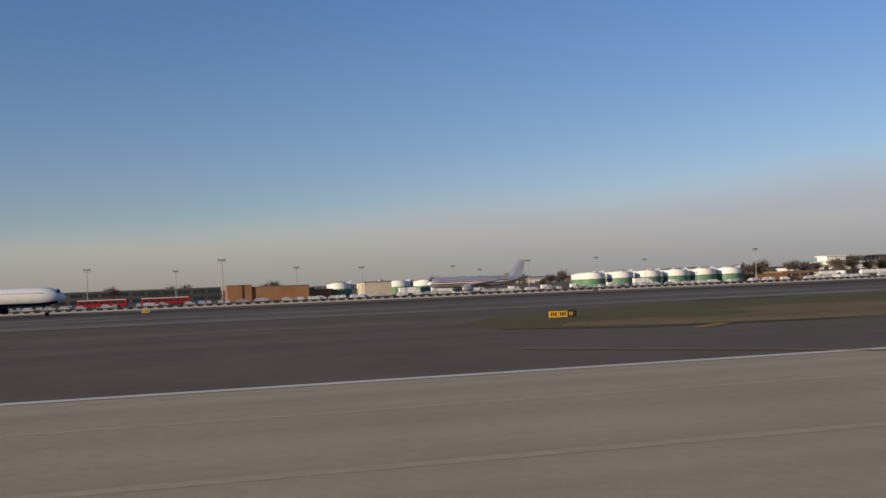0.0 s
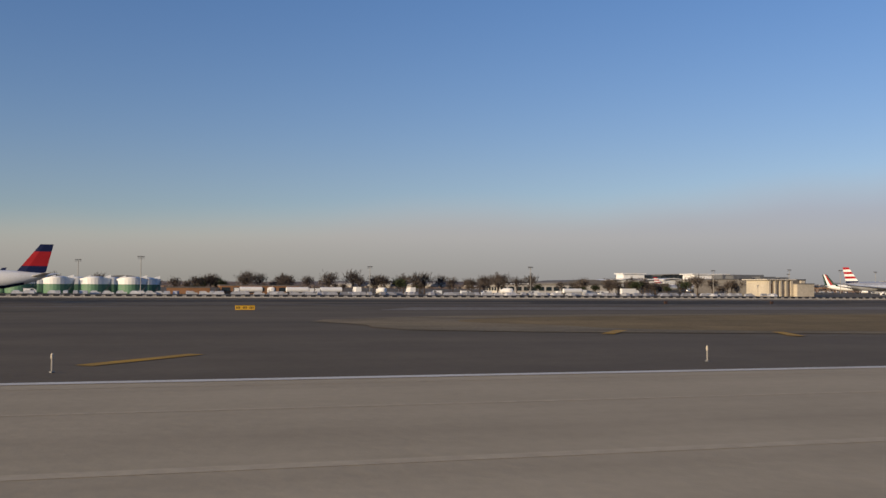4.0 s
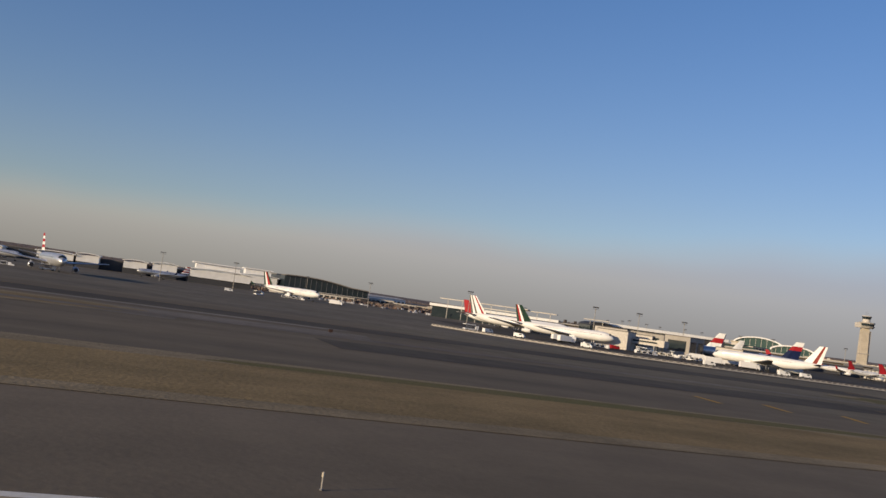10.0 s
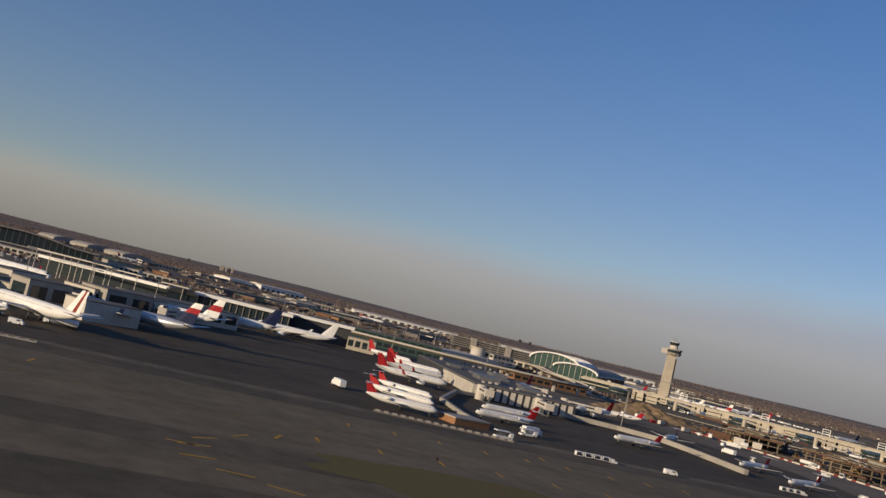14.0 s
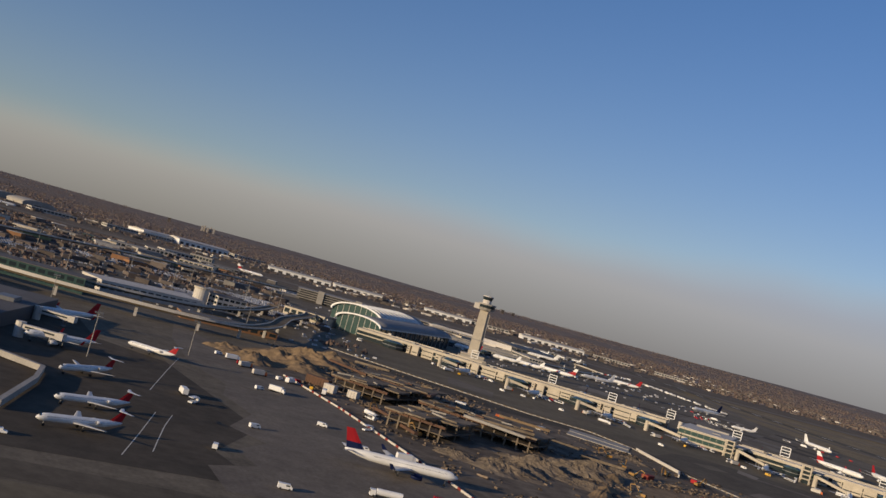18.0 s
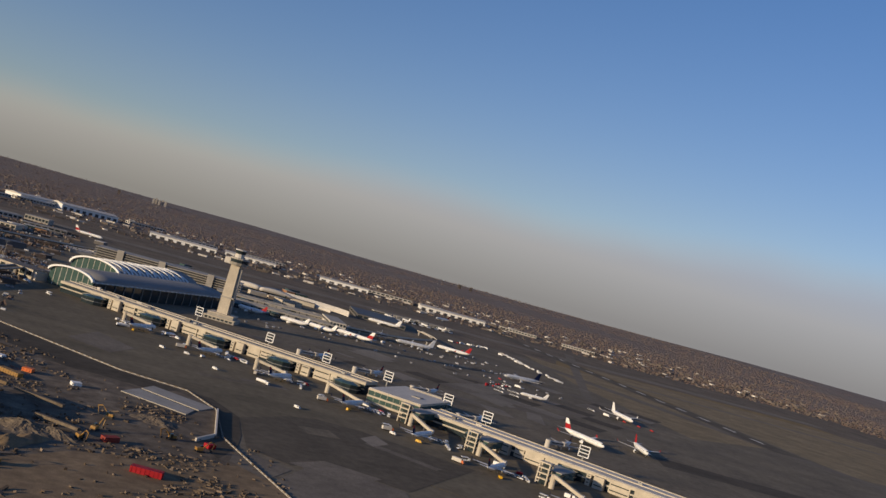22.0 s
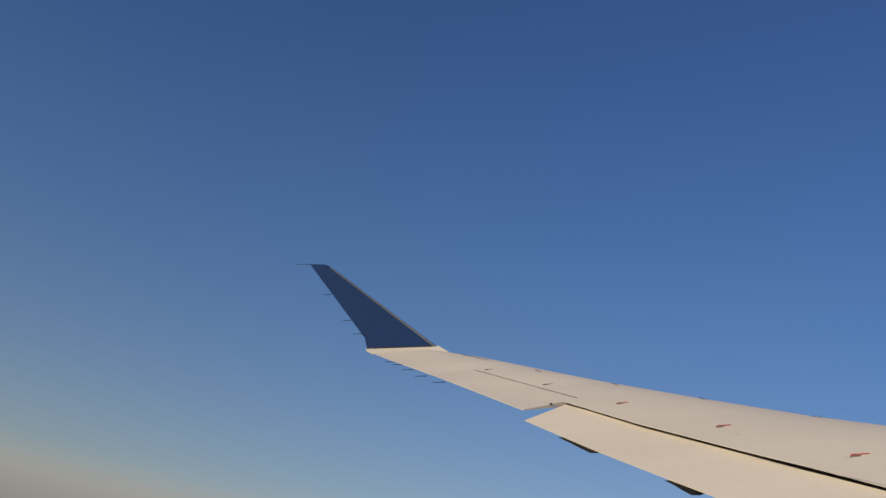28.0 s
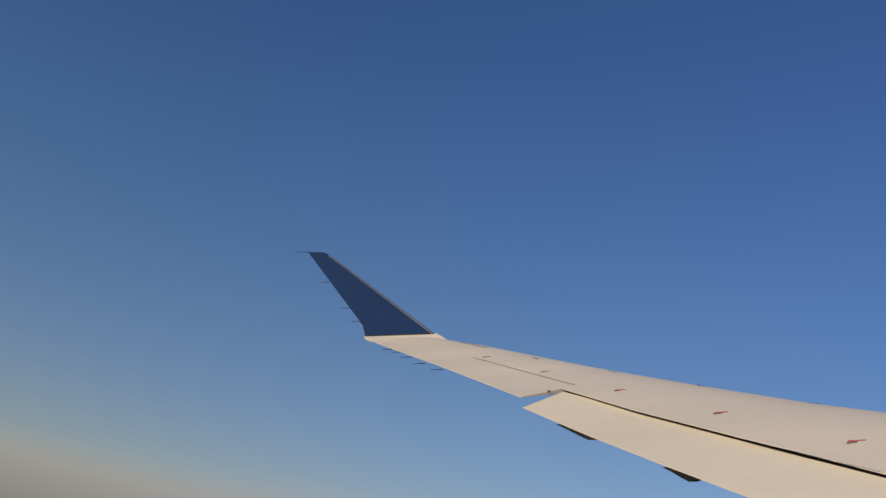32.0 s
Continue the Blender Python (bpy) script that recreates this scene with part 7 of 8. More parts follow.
jb0 = jet_bridge(489, 224, -62)
gf0 = gate_frame(862, 530, 47)
for x, y in ((894, 490), (918, 465), (945, 450), (965, 420), (974, 394), (1004, 362)):
    copy_thing(gf0, pose(x, y, 0.05, 0, 0, 47))
near = ((834, 466), (862, 440), (889, 414), (914, 387), (933, 353), (951, 323), (967, 293))
for i, (x, y) in enumerate(near):
    airliner(x, y, 47, 36, 33, 3.9, fin=("navy", "navy", "red_paint"), engine="silver", label="white twin-jet nosed in to the concourse gate")
    if i < 3:
        long_bridge(x, y, (-8.0, 15.0, 3.6), (3.6, 9.0, 1.9))
    elif i == 3:
        long_bridge(x, y, (-5.0, 24.0, 3.6), (5.2, 6.0, 1.9))
    else:
        long_bridge(x, y, (3.0, 24.0, 3.9), (6.5, 8.0, 1.9))
        gate_stair(x + 1.5, y + 28.5)
for x, y in ((925, 513), (951, 496), (976, 476), (981, 421), (1018, 405)):
    airliner(x, y, 227, 37, 34, 3.9, fin=("navy", "red_paint", "navy"), engine="silver", label="white twin-jet on the far side of the concourse")
    copy_thing(jb0, pose(x - 12, y - 8, 0.05, 0, 0, 20))
for x, y, tr, ln, fin_, four in ((1040, 716, 189, 68, ("white_paint",), 4), (1084, 750, 148, 58, ("red_paint",), 2), (1105, 655, 197, 70, ("navy", "navy"), 2), (1073, 562, 166, 36, ("white_paint",), 2), (1043, 435, -74, 60, ("red_paint", "white_paint"), 2), (1141, 570, -92, 64, ("white_paint", "white_paint"), 2),
                                 (1080, 443, -104, 52, ("red_paint",), 2), (980, 667, 135, 62, ("red_paint", "white_paint"), 2), (936, 662, 150, 42, ("white_paint",), 2), (908, 670, 150, 42, ("red_paint",), 2), (1014, 724, 250, 58, ("white_paint", "navy"), 2), (956, 664, 140, 44, ("white_paint",), 2),
                                 (786, 1042, -20, 60, ("red_paint", "white_paint"), 2), (1225, 1198, 208, 52, ("red_paint",), 2), (1053, 858, 158, 62, ("white_paint",), 2), (1092, 985, 100, 40, ("navy",), 2), (1112, 986, 100, 36, ("white_paint",), 2), (1134, 988, 100, 36, ("navy",), 2), (1154, 990, 100, 36, ("white_paint",), 2), (520, 1180, 10, 50, ("navy", "red_paint"), 2)):
    airliner(x, y, tr, ln, ln * 0.9, 3.9 if ln < 42 else 5.6, fin=fin_, engines=four, label="white airliner parked on the wide terminal apron" if y < 900 else "white airliner taxiing on the far taxiway")
for i in range(10):
    put(2, 1084 + i * 9, 976 + i * 1.4, 8)
for x0, y0, x1, y1 in ((1078, 994, 1172, 1004),):
    concourse(x0, y0, x1, y1, 6, 4.0, (15, 45, 75), "low far pier with flat dark roof", wall="concrete", radius=2.0)
block("dock_building", 577.5, 585.5, 165, 170, 1.1, "brick_tan", "low tan dock building beside the commuter jets", turn=18, category="building", roof="concrete")
wk = empty("covered_walkway", (585, 172, 0.03))
tagged(wk, "pale covered apron walkway between the commuter jets", "walkway")
for (x0, y0), (x1, y1) in (((585, 171), (585.5, 180)), ((585.5, 180), (589, 203)), ((589, 203), (604, 236)), ((604, 236), (610, 238))):
    d = Vector((x1 - x0, y1 - y0))
    bm = bmesh.new()
    box(bm, 0, d.length, -0.4, 0.4, 0.3, 1.1, pose(x0 - 585, y0 - 172, 0, 0, 0, math.degrees(math.atan2(d.y, d.x))))
    part("tunnel", bm, "concrete", wk)
wk = empty("covered_walkway", (633, 234, 0.03))
tagged(wk, "cream covered apron walkway with bends", "walkway")
for (x0, y0), (x1, y1) in (((633, 236), (648, 230.3)), ((648, 230.3), (657, 222.8)), ((657, 222.8), (657, 209.7)), ((657, 209.7), (654, 183))):
    d = Vector((x1 - x0, y1 - y0))
    bm = bmesh.new()
    box(bm, 0, d.length, -0.5, 0.5, 0.3, 1.5, pose(x0 - 633, y0 - 234, 0, 0, 0, math.degrees(math.atan2(d.y, d.x))))
    part("tunnel", bm, "concrete", wk)
for x, y, tr in ((499, 238, -80), (506, 246, -50), (534, 268, -110), (610, 234, -100), (626, 233, -100), (648, 262, -20), (648, 300, -20)):
    copy_thing(jb0, pose(x, y, 0.05, 0, 0, tr))

# ---- trees ----
def bare_tree(seed, h=5.0, green=False):
    r_ = random.Random(seed)
    e = empty("evergreen_tree" if green else "bare_tree")
    tagged(e, "dark evergreen tree behind the barrier" if green else "leafless winter tree with a dense twig crown", "tree", "trees beyond the airfield")
    bm = bmesh.new()
    tube(bm, (0, 0, 0), (0, 0, h * 0.4), h * 0.035, h * 0.022, 7)
    part("trunk", bm, "bark", e)
    limbs, crown = bmesh.new(), bmesh.new()
    for i in range(11):
        a, t = r_.uniform(0, 6.28), r_.uniform(0.3, 0.42)
        p = Vector((0, 0, h * t))
        d = Vector((math.cos(a) * r_.uniform(0.3, 0.8), math.sin(a) * r_.uniform(0.3, 0.8), r_.uniform(0.7, 1.3))).normalized()
        q = p + d * h * r_.uniform(0.28, 0.45)
        tube(limbs, p, q, h * 0.014, h * 0.006, 5)
        for k in range(44):
            s_ = q + Vector((r_.gauss(0, 1), r_.gauss(0, 1), r_.gauss(0, 0.9))) * h * 0.115
            u = (s_ - p).normalized() * h * r_.uniform(0.05, 0.11) + Vector((r_.gauss(0, 1), r_.gauss(0, 1), r_.gauss(0, 1))) * h * 0.02
            w = Vector((r_.gauss(0, 1), r_.gauss(0, 1), r_.gauss(0, 1))).normalized() * h * (0.03 if green else 0.015)
            crown.faces.new([crown.verts.new(s_ - w), crown.verts.new(s_ + w), crown.verts.new(s_ + u)])
            crown.faces.new([crown.verts.new(s_ - w.cross(u).normalized() * w.length), crown.verts.new(s_ + w.cross(u).normalized() * w.length), crown.verts.new(s_ + u * 1.3)])
    part("bough", limbs, "bark", e)
    part("crown", crown, "evergreen" if green else "twigs", e)
    return e


rng = random.Random(21)
trees = [bare_tree(1, 5.0), bare_tree(2, 5.6), bare_tree(3, 4.6), bare_tree(4, 4.0, True)]
for i, t_ in enumerate(trees):
    t_.matrix_basis = pose(172 + i * 6, 232 + i, 0.03)
for i in range(150):
    k = rng.choice((0, 1, 2, 0, 1, 2, 3))
    if i < 70:
        x, y = rng.uniform(140, 275), rng.uniform(222, 275)
    elif i < 100:
        x, y = rng.uniform(20, 150), rng.uniform(255, 330)
    elif i < 125:
        x, y = rng.uniform(-120, 30), rng.uniform(255, 320)
    else:
        x, y = rng.uniform(230, 280), rng.uniform(212, 240)
    o = copy_thing(trees[k], pose(x, y, 0.03, 0, 0, rng.uniform(0, 360)))
    sc = rng.uniform(0.5, 1.0)
    o.scale = (sc, sc, sc)


# ---- suburbs to the horizon ----
def scatter_town():
    nr = np.random.RandomState(5)

    def land(x, y):
        r = np.hypot(x - 600, y - 300)
        return np.interp(r, [0, 1800, 2600, 3400, 4000, 4500, 5200, 6500], [0, 0, 1, 5, 12, 22, 30, 38])

    def place(n):
        """Points spread over the land beyond the airfield, denser where it is near."""
        y = 1000 + nr.beta(1.0, 1.6, n * 2) * 5400
        x = 250 - 0.35 * y + nr.rand(n * 2) * (1150 + 1.55 * y)
        ok = ~((x > 250) & (x < 1900) & (y < 1230)) & ~((x > 300) & (x < 1500) & (y < 1560) & (nr.rand(n * 2) < 0.7))
        return x[ok][:n], y[ok][:n]

    x, y = place(11000)
    n = len(x)
    a, b, h = nr.uniform(1.2, 2.6, n), nr.uniform(1.1, 2.0, n), nr.uniform(1.0, 1.9, n)
    big = nr.rand(n) < 0.025
    a[big] *= 4
    b[big] *= 3
    tr = nr.choice([0.2, 1.77, 0.6, -0.4], n)
    z = land(x, y)
    cx = np.array([-1, 1, 1, -1, -1, 1, 1, -1, -1, 1])
    cy = np.array([-1, -1, 1, 1, -1, -1, 1, 1, 0, 0])
    cz = np.array([-1, -1, -1, -1, 1, 1, 1, 1, 1.75, 1.75])
    cz2 = np.where(big[:, None], np.minimum(cz, 1.05), cz)
    u, v = a[:, None] * cx, b[:, None] * cy
    c, s = np.cos(tr)[:, None], np.sin(tr)[:, None]
    vx, vy = x[:, None] + c * u - s * v, y[:, None] + s * u + c * v
    vz = z[:, None] + h[:, None] * np.maximum(cz2, -0.3)
    verts = np.stack([vx, vy, vz], -1).reshape(-1, 3)
    walls = [(0, 1, 5, 4), (1, 2, 6, 5), (2, 3, 7, 6), (3, 0, 4, 7)]
    roofs = [(4, 5, 9, 8), (6, 7, 8, 9), (5, 6, 9), (7, 4, 8)]
    faces, idx = [], []
    for i in range(n):
        o = i * 10
        for f in walls:
            faces.append([o + k for k in f])
            idx.append(0)
        for f in roofs:
            faces.append([o + k for k in f])
            idx.append(1)
    me = bpy.data.meshes.new("far_houses")
    me.from_pydata(verts.tolist(), [], faces)
    me.materials.append(M["wall_town"])
    me.materials.append(M["roof_town"])
    me.polygons.foreach_set("material_index", idx)
    tagged(new("far_houses", me), "carpet of small suburban houses with pitched roofs", "houses", kind="stuff")

    x, y = place(140000)
    gx, gy = nr.uniform(420, 780, 9000), nr.uniform(440, 1050, 9000)
    keep = np.array([noise.noise(Vector((a_ * 0.02, b_ * 0.02, 2.0))) > 0.12 for a_, b_ in zip(gx, gy)])
    x, y = np.concatenate([x, gx[keep]]), np.concatenate([y, gy[keep]])
    n = len(x)
    k = 2
    verts, faces = [], []
    r, h = nr.uniform(0.9, 1.9, n), nr.uniform(1.2, 2.7, n)
    z = land(x, y)
    ang = nr.uniform(0, 6.28, (n, k))
    for j in range(k):
        px, py = x + np.cos(ang[:, j]) * r * 0.7, y + np.sin(ang[:, j]) * r * 0.7
        w = r * nr.uniform(0.4, 0.8, n)
        t = nr.uniform(0, 6.28, n)
        z0, z1 = z + h * nr.uniform(0.0, 0.3, n), z + h * nr.uniform(0.7, 1.0, n)
        tri = np.stack([np.stack([px + np.cos(t) * w, py + np.sin(t) * w, z0], -1), np.stack([px - np.cos(t) * w, py - np.sin(t) * w, z0], -1), np.stack([px + nr.normal(0, 0.4, n), py, z1], -1)], 1)
        verts.append(tri.reshape(-1, 3))
    verts = np.concatenate(verts)
    faces = np.arange(len(verts)).reshape(-1, 3)
    me = bpy.data.meshes.new("far_woods")
    me.from_pydata(verts.tolist(), [], faces.tolist())
    me.materials.append(M["far_twigs"])
    tagged(new("far_woods", me), "bare brown winter trees between the houses", "woods", kind="stuff")


scatter_town()


def clutter(name, n, area, sizes, mat, label, category, seed):
    """Many small boxes of one kind scattered over an area, joined."""
    nr = np.random.RandomState(seed)
    x0, x1, y0, y1 = area
    verts, faces = [], []
    for k in range(n):
        x, y = nr.uniform(x0, x1), nr.uniform(y0, y1)
        a, b, h = (nr.uniform(*q) for q in sizes)
        m = pose(x, y, 0.04, 0, 0, float(nr.choice((12.0, -14.0, 102.0, 30.0))))
        o = len(verts)
        verts += [m @ Vector((sx * a, sy * b, sz)) for sz in (0, h) for sx, sy in ((-1, -1), (1, -1), (1, 1), (-1, 1))]
        faces += [[o + i for i in f] for f in ((4, 5, 6, 7), (0, 1, 5, 4), (1, 2, 6, 5), (2, 3, 7, 6), (3, 0, 4, 7))]
    me = bpy.data.meshes.new(name)
    me.from_pydata(verts, [], faces)
    me.materials.append(M[mat])
    tagged(new(name, me), label, category, kind="stuff")


clutter("far_sheds", 900, (430, 780, 520, 1000), ((1, 5), (1, 3), (0.8, 2.6)), "roof_town", "brown and grey sheds crowding the airport's middle ground", "sheds", 3)
clutter("far_sheds", 520, (300, 2200, 1240, 1750), ((1.5, 7), (1.2, 3.5), (1.2, 3.0)), "wall_town", "pale and brown sheds along the airport's far edge", "sheds", 4)
clutter("far_vehicles", 1600, (430, 780, 420, 1000), ((0.5, 1.2), (0.4, 0.5), (0.5, 0.9)), "car_paint", "scattered parked cars and vans between the access roads", "cars", 5)
clutter("far_vehicles", 22, (880, 990, 640, 720), ((0.6, 1.6), (0.4, 0.6), (0.6, 1.2)), "car_paint", "ground vehicles scattered over the far apron", "vehicles", 6)
clutter("pale_sheds", 170, (560, 2000, 1250, 1950), ((2, 7), (1.5, 4), (1.0, 2.5)), "concrete_pale", "white flat-roofed sheds beyond the far runway", "sheds", 7)


def freight_hall(x0, y0, x1, y1, depth, h, bays, label):
    """A long white shed with a low pitched roof and a row of wide dark doors."""
    d = Vector((x1 - x0, y1 - y0))
    L = d.length
    e = empty("freight_hall", (x0, y0, 0.04), math.degrees(math.atan2(d.y, d.x)))
    tagged(e, label, "hall", "freight halls")
    part("wall", boxes((0, L, 0, depth, 0, h)), "white_paint", e)
    part("roof", loft(bmesh.new(), [[(x, -1, h), (x, depth / 2, h + depth * 0.06), (x, depth + 1, h), (x, depth + 1, h - 0.4), (x, -1, h - 0.4)] for x in (-1, L + 1)]), "concrete_pale", e)
    w = L / bays
    for k in range(bays):
        part("door", boxes((k * w + w * 0.22, k * w + w * 0.78, -0.12, 0.1, 0, h * 0.55)), "roof_dark", e)


freight_hall(726, 1538, 806, 1585, 34, 8.0, 9, "long white freight hall with wide dark doors")
freight_hall(672, 1500, 722, 1560, 30, 7.0, 6, "white freight hall beside the far taxiway")
freight_hall(852, 1412, 945, 1404, 24, 6.0, 8, "low white freight hall beyond the far runway")
freight_hall(1103, 1430, 1176, 1414, 22, 6.0, 6, "low white freight hall beyond the far runway")
freight_hall(964, 1470, 1040, 1462, 26, 5.0, 7, "low white freight hall beyond the far runway")
freight_hall(1250, 1380, 1350, 1362, 26, 6.0, 9, "low white freight hall beyond the far runway")
clutter("parked_vans", 150, (800, 1120, 600, 760), ((0.6, 1.3), (0.4, 0.5), (0.6, 1.0)), "car_paint", "ground vehicles and carts scattered over the far apron", "vehicles", 16)

# gates and carts on the apron before the long pier
block("gate_building", 758, 786, 566, 580, 5.0, "cream", "cream end block of the long pier", turn=-40, category="terminal", bays=6)
r2 = random.Random(21)
for i in range(9):
    u = r2.random()
    off = r2.uniform(8, 34)
    put(r2.choice((0, 2, 2, 4, 6, 7)), 784 + 150 * u - off * 0.7, 560 - 168 * u - off * 0.66, r2.choice((-45, 45, 130, 20)))
# old blocks behind the vaulted hall
for x, y, a, b, h in ((706, 1030, 16, 9, 4), (736, 1070, 12, 8, 5), (722, 890, 15, 8, 3.6), (690, 960, 14, 7, 4.2), (748, 985, 20, 6, 3), (712, 830, 12, 6, 3.4), (660, 900, 16, 8, 4)):
    block("service_building", x - a, x + a, y - b, y + b, h, r2.choice(("concrete_pale", "cream", "concrete")), "pale flat-roofed airport service building", roof="concrete", turn=r2.choice((12, -14, 24)), category="building", bays=7)

# worn strips and repairs in the taxiway paving
r3 = random.Random(33)
for i in range(46):
    x, y, a, b = r3.uniform(-60, 370), r3.uniform(60, 140), r3.uniform(8, 40), r3.uniform(1.5, 6)
    sheet("paving_patch", [(x - a, y - b), (x + a * r3.uniform(0.8, 1), y - b * 0.8), (x + a, y + b), (x - a * r3.uniform(0.8, 1), y + b * 0.7)], 0.0382 + i * 0.0002, r3.choice(("apron_pale", "slab_pale", "asphalt_dark", "asphalt_mid", "apron")), "long worn strip of repaired taxiway paving", category="paving")
for x0, x1, y0, y1 in ((-30, 116, 78, 87.5), (-20, 97, 62.5, 69), (101, 112, 51.5, 56.5), (150, 230, 70, 80), (262, 330, 62, 70), (36, 70, 57, 61)):
    sheet("paving_patch", [(x0, y0), (x1 - 3, y0 + 0.8), (x1, y1), (x0 + 5, y1 - 0.6)], 0.0484, "slab_pale", "pale worn band of taxiway concrete", category="paving")

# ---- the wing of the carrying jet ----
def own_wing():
    """Wing, flap, aileron and winglet, shaped to fit the view in the end camera's own frame: x forward, y up, z
    inboard.
    """
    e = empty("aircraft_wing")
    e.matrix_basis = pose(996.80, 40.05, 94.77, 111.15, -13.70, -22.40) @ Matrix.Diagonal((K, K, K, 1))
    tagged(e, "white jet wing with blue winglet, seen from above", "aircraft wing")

    def skin(x, z):
        return -0.0387 * -x - 0.0334 * z - 1.304 + 0.0

    def lift(x, z, d=0.0):
        return (x, skin(x, z) + d, z)

    def pick(line, t):
        t = t * (len(line) - 1)
        i = min(int(t), len(line) - 2)
        f = t - i
        return tuple(line[i][k] * (1 - f) + line[i + 1][k] * f for k in (0, 1))

    # outlines fitted to the camera's view, tip to root: leading edge and trailing edge outboard, leading edge and flap
    # gap inboard
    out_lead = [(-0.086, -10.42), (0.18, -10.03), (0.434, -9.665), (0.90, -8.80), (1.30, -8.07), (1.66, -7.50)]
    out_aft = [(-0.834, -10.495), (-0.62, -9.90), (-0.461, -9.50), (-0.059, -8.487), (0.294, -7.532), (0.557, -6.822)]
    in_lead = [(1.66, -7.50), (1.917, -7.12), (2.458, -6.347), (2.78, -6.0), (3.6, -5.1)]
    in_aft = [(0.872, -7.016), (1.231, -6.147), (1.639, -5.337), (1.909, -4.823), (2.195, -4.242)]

    def section(lead, aft, t, reach):
        """Points along one chord: place, and the rise of the upper and of the lower skin. reach: how far the full chord goes past the panel."""
        p, q = pick(lead, t), pick(aft, t)
        chord = math.hypot(p[0] - q[0], p[1] - q[1]) * reach
        out = []
        for k in range(21):
            f = (k / 20) ** 1.3
            u = f / reach
            up_ = 0.105 * chord * math.sqrt(u) * (1 - u) ** 1.8 - 0.03 * (1 - u) ** 3 * chord
            dn_ = -0.05 * chord * math.sqrt(u) * (1.05 - u) - 0.035 * (1 - u) ** 3 * chord - 0.010 * (1 - u) - 0.003
            if reach > 1:
                dn_ = dn_ * (1 - f ** 4) + (up_ - 0.003) * f ** 4
            out.append((p[0] + (q[0] - p[0]) * f, p[1] + (q[1] - p[1]) * f, up_, dn_))
        return out

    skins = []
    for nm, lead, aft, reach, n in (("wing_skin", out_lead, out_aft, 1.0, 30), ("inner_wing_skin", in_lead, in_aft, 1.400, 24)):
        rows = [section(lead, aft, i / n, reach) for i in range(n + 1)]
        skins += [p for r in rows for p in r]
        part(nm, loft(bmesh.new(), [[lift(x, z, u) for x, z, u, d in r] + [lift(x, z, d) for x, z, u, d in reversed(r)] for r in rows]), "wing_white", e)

    def crest(x, z):
        """Rise of the curved upper skin over the flat datum."""
        return min(skins, key=lambda p: (p[0] - x) ** 2 + (p[1] - z) ** 2)[2]

    def strip(name, pts, width, mat, label=""):
        """A narrow seam laid along the upper skin."""
        bm = bmesh.new()
        rows = [(x, z, crest(x, z) + 0.005) for x, z in pts]
        for (xa, za, ua), (xb, zb, ub) in zip(rows, rows[1:]):
            dd = Vector((xb - xa, zb - za)).normalized() * width / 2
            bm.faces.new([bm.verts.new(lift(xa - dd.y, za + dd.x, ua)), bm.verts.new(lift(xa + dd.y, za - dd.x, ua)), bm.verts.new(lift(xb + dd.y, zb - dd.x, ub)), bm.verts.new(lift(xb - dd.y, zb + dd.x, ub))])
        return part(name, bm, mat, e, label)

    def along(p, q, n_):
        return [(p[0] + (q[0] - p[0]) * i / n_, p[1] + (q[1] - p[1]) * i / n_) for i in range(n_ + 1)]

    strip("hinge_line", along((0.272, -8.705), (0.979, -7.093), 12), 0.008, "grey_metal", "thin grey aileron hinge seam")
    strip("panel_seam", along((-0.045, -8.55), (0.272, -8.705), 4), 0.006, "wing_white")
    for p, q in [((0.174, -9.804), (0.423, -9.308)), ((0.802, -8.534), (0.841, -8.422)), ((1.334, -7.683), (1.372, -7.59)), ((1.839, -6.947), (1.876, -6.846)), ((2.366, -6.182), (2.4, -6.1))]:
        strip("leading_edge_seam", along(p, q, 4), 0.010, "dark_metal", "short dark seam near the leading edge")
    for p, q in [((1.71, -5.655), (1.74, -5.642)), ((2.097, -5.029), (2.121, -5.0)), ((1.617, -5.305), (2.066, -4.507))]:
        strip("scuff", along(p, q, 6), 0.004, "grey_metal", "faint grey scuff")
    part("bolt", tube(bmesh.new(), lift(0.77, -6.96, 0.0), lift(0.77, -6.96, 0.012), 0.011, n=8), "dark_metal", e, "dark bolt at the aileron end")
    # flap, lowered a little and outlined to fit the camera's view, behind its dark gap
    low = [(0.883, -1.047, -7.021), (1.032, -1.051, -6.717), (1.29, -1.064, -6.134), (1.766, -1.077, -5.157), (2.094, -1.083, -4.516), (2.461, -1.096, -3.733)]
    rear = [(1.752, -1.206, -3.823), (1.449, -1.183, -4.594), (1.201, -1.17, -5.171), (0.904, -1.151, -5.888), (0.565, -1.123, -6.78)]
    part("flap", loft(bmesh.new(), [low + rear, [(x, y - 0.09, z) for x, y, z in low] + [(x, y - 0.004, z) for x, y, z in rear]]), "wing_white", e, "sunlit flap lowered a little")
    # Black sheet stands in for the shade inside the open flap gap
    bm = bmesh.new()
    gap_up = [lift(x, z, crest(x, z) - 0.02) for x, z in in_aft]
    gap_lo = [(x, y - 0.012, z) for x, y, z in (low[0], low[2], low[3], low[4], low[5])]
    vs = [[bm.verts.new(p) for p in r] for r in ([(x + 0.06, y, z - 0.03) for x, y, z in gap_up], [(x - 0.01, y - 0.01, z + 0.005) for x, y, z in gap_lo])]
    for i in range(len(gap_up) - 1):
        bm.faces.new((vs[0][i], vs[0][i + 1], vs[1][i + 1], vs[1][i]))
    part("gap", bm, "rubber", e, "black sheet for the shade in the flap gap")
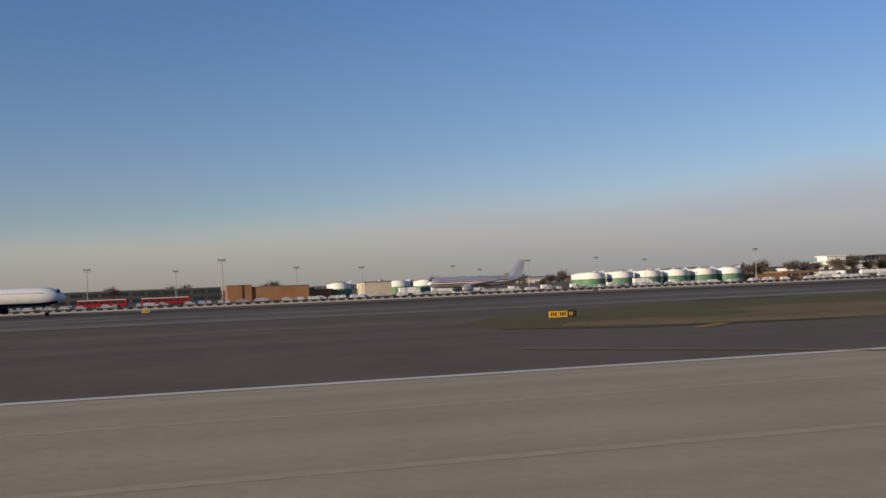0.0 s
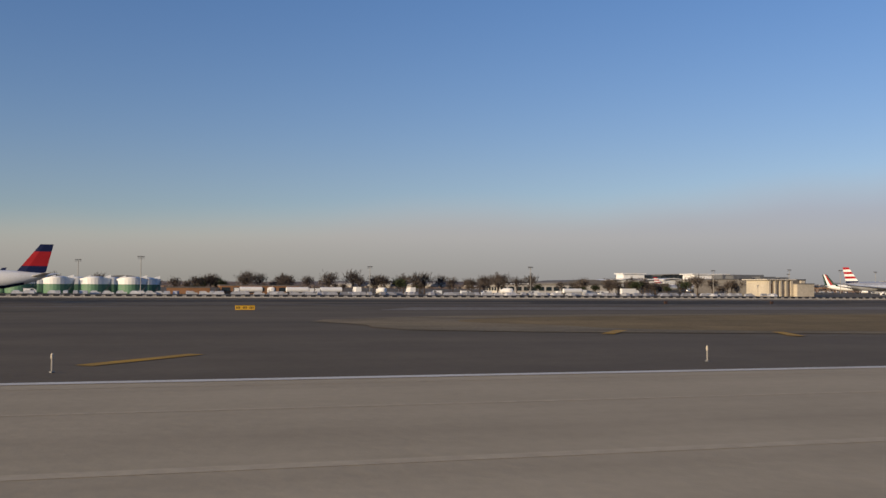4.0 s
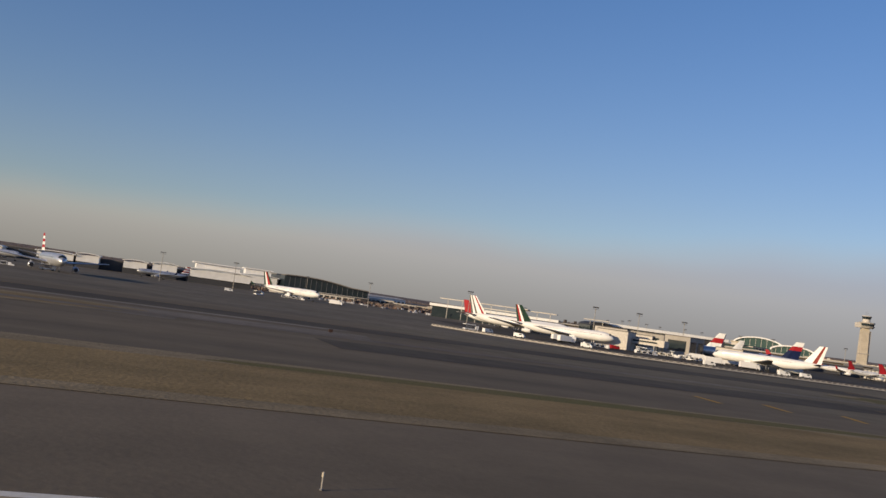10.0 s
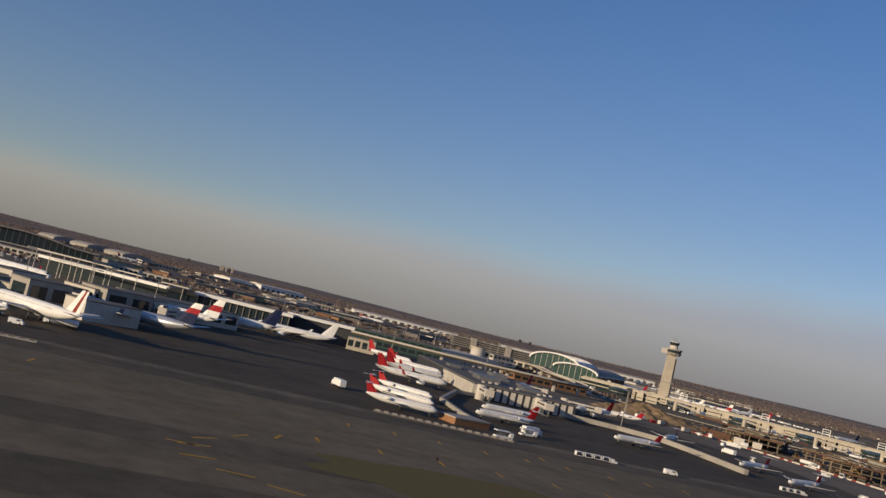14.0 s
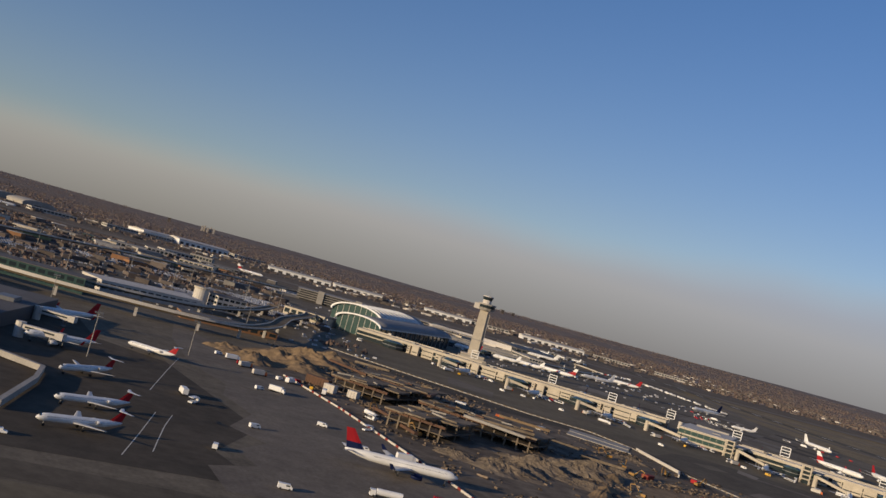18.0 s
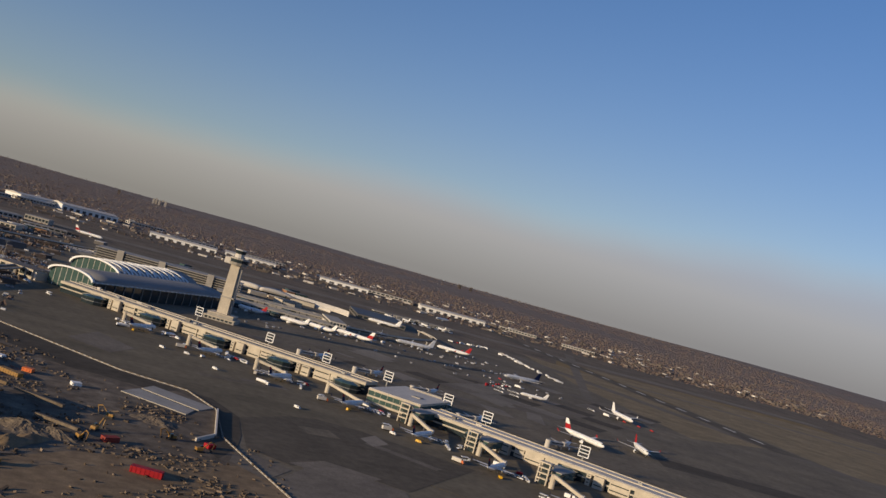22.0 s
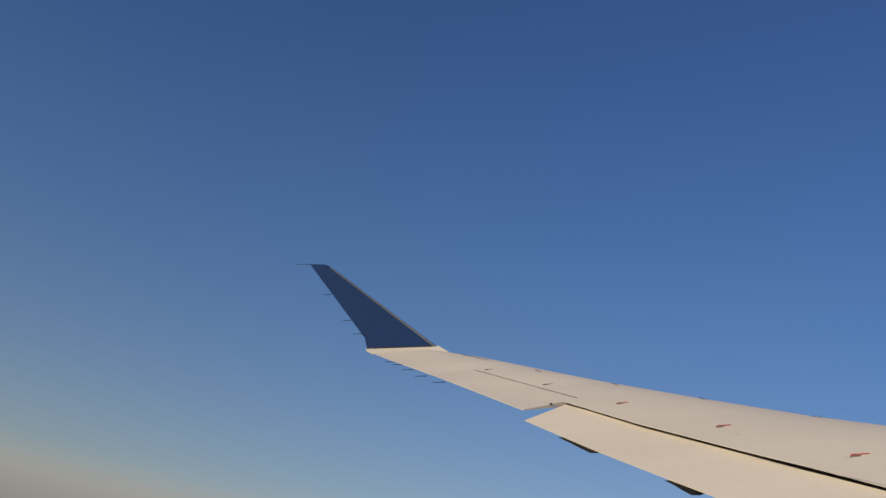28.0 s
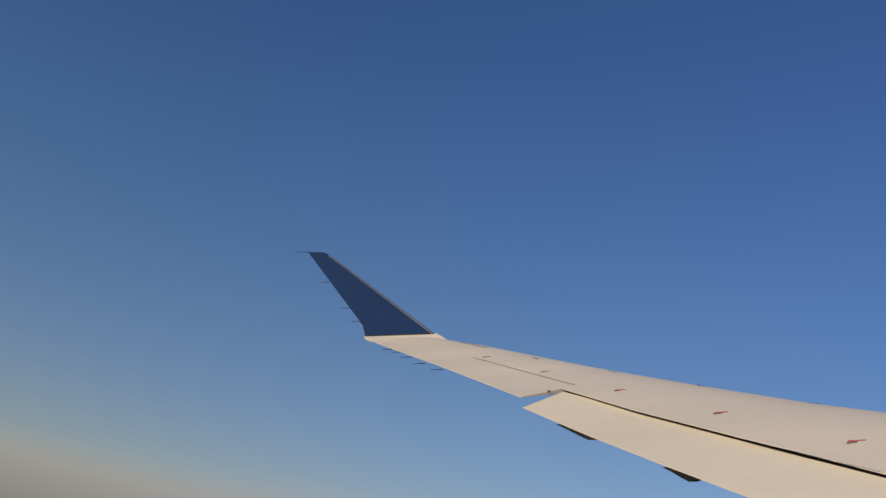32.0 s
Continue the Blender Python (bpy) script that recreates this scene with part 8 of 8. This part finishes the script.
    for pa, pb in (((1.189, -1.17, -5.187), (1.293, -1.176, -4.95)), ((0.743, -1.14, -6.288), (0.924, -1.149, -5.877)), ((1.515, -1.186, -4.451), (1.594, -1.193, -4.241))):
        ra, rb = Vector(pa), Vector(pb)
        rings = []
        for q, w in ((0.0, 0.002), (0.25, 0.008), (0.6, 0.020), (0.85, 0.026), (1.0, 0.006)):
            c = ra + (rb - ra) * q
            rings.append([(c.x + 0.06, c.y - 0.012, c.z), (c.x - 0.004, c.y - 0.012, c.z), (c.x + 0.004, c.y - 0.012 - w, c.z), (c.x + 0.05, c.y - 0.012 - w, c.z)])
        part("flap_track_fairing", loft(bmesh.new(), rings), "dark_metal", e, "dark tip of a flap track fairing")

    for x, z, big in ((0.396, -8.695, 0.6), (0.831, -7.748, 0.7), (1.255, -6.798, 0.75), (1.71, -5.902, 0.85), (2.183, -5.062, 1.0)):
        d = crest(x, z) + 0.005
        for dx, dz, w, ln in ((-0.022 * big, 0.010 * big, 0.018 * big, 0.032 * big), (0.030 * big, -0.002 * big, 0.007 * big, 0.032 * big), (-0.035 * big, 0.035 * big, 0.004, 0.03 * big)):
            top = [lift(x + dx + p, z + dz + q, d) for p, q in ((-ln, 0.01), (-ln * 0.2, -w), (ln, -w * 0.4), (ln * 0.5, w), (-ln * 0.4, w))]
            part("red_mark", loft(bmesh.new(), [top, [(p[0], p[1] - 0.006, p[2]) for p in top]]), "stencil_red" if w > 0.005 else "grey_metal", e, "small faded red stencil")
    # winglet: a canted tapered blade, its corners fitted to the camera's view
    def blade(pts, out):
        return loft(bmesh.new(), [pts, [(x + 0.01, y, z - out) for x, y, z in pts]])

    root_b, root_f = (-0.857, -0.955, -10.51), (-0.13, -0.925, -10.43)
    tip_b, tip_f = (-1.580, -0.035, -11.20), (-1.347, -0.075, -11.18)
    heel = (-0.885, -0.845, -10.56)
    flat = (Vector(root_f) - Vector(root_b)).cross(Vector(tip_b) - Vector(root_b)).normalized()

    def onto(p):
        """The point moved along its ray from the camera onto the plane of the winglet."""
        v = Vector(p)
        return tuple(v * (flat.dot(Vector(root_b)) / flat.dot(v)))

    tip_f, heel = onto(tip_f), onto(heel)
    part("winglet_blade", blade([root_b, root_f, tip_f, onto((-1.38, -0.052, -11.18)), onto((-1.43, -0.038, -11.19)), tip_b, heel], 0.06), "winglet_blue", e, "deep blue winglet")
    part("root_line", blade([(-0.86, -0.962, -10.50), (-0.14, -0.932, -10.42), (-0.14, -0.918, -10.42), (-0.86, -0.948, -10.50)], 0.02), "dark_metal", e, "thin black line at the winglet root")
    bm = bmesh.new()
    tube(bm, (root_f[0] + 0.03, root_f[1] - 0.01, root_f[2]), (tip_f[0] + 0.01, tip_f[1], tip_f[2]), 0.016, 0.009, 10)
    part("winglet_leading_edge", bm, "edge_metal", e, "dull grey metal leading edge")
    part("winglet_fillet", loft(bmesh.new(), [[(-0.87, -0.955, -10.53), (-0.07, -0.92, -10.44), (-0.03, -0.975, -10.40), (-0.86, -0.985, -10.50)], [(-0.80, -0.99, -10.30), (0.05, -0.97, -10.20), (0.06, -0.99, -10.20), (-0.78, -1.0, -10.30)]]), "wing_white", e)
    for (x, y, z), ln in ((tip_b, 0.15), ((-1.30, -0.38, -10.98), 0.1), ((-1.05, -0.66, -10.7), 0.1), ((-0.90, -0.80, -10.58), 0.12), ((-0.512, -1.01, -9.637), 0.1), ((-0.411, -1.012, -9.406), 0.1), ((-0.293, -1.02, -9.032), 0.11), ((-0.163, -1.03, -8.613), 0.11), ((0.0, -1.035, -8.217), 0.11)):
        bm = bmesh.new()
        tube(bm, (x, y, z), (x - ln, y - 0.002, z + 0.01), 0.004, 0.002, 4)
        part("static_wick", bm, "dark_metal", e)
    return e


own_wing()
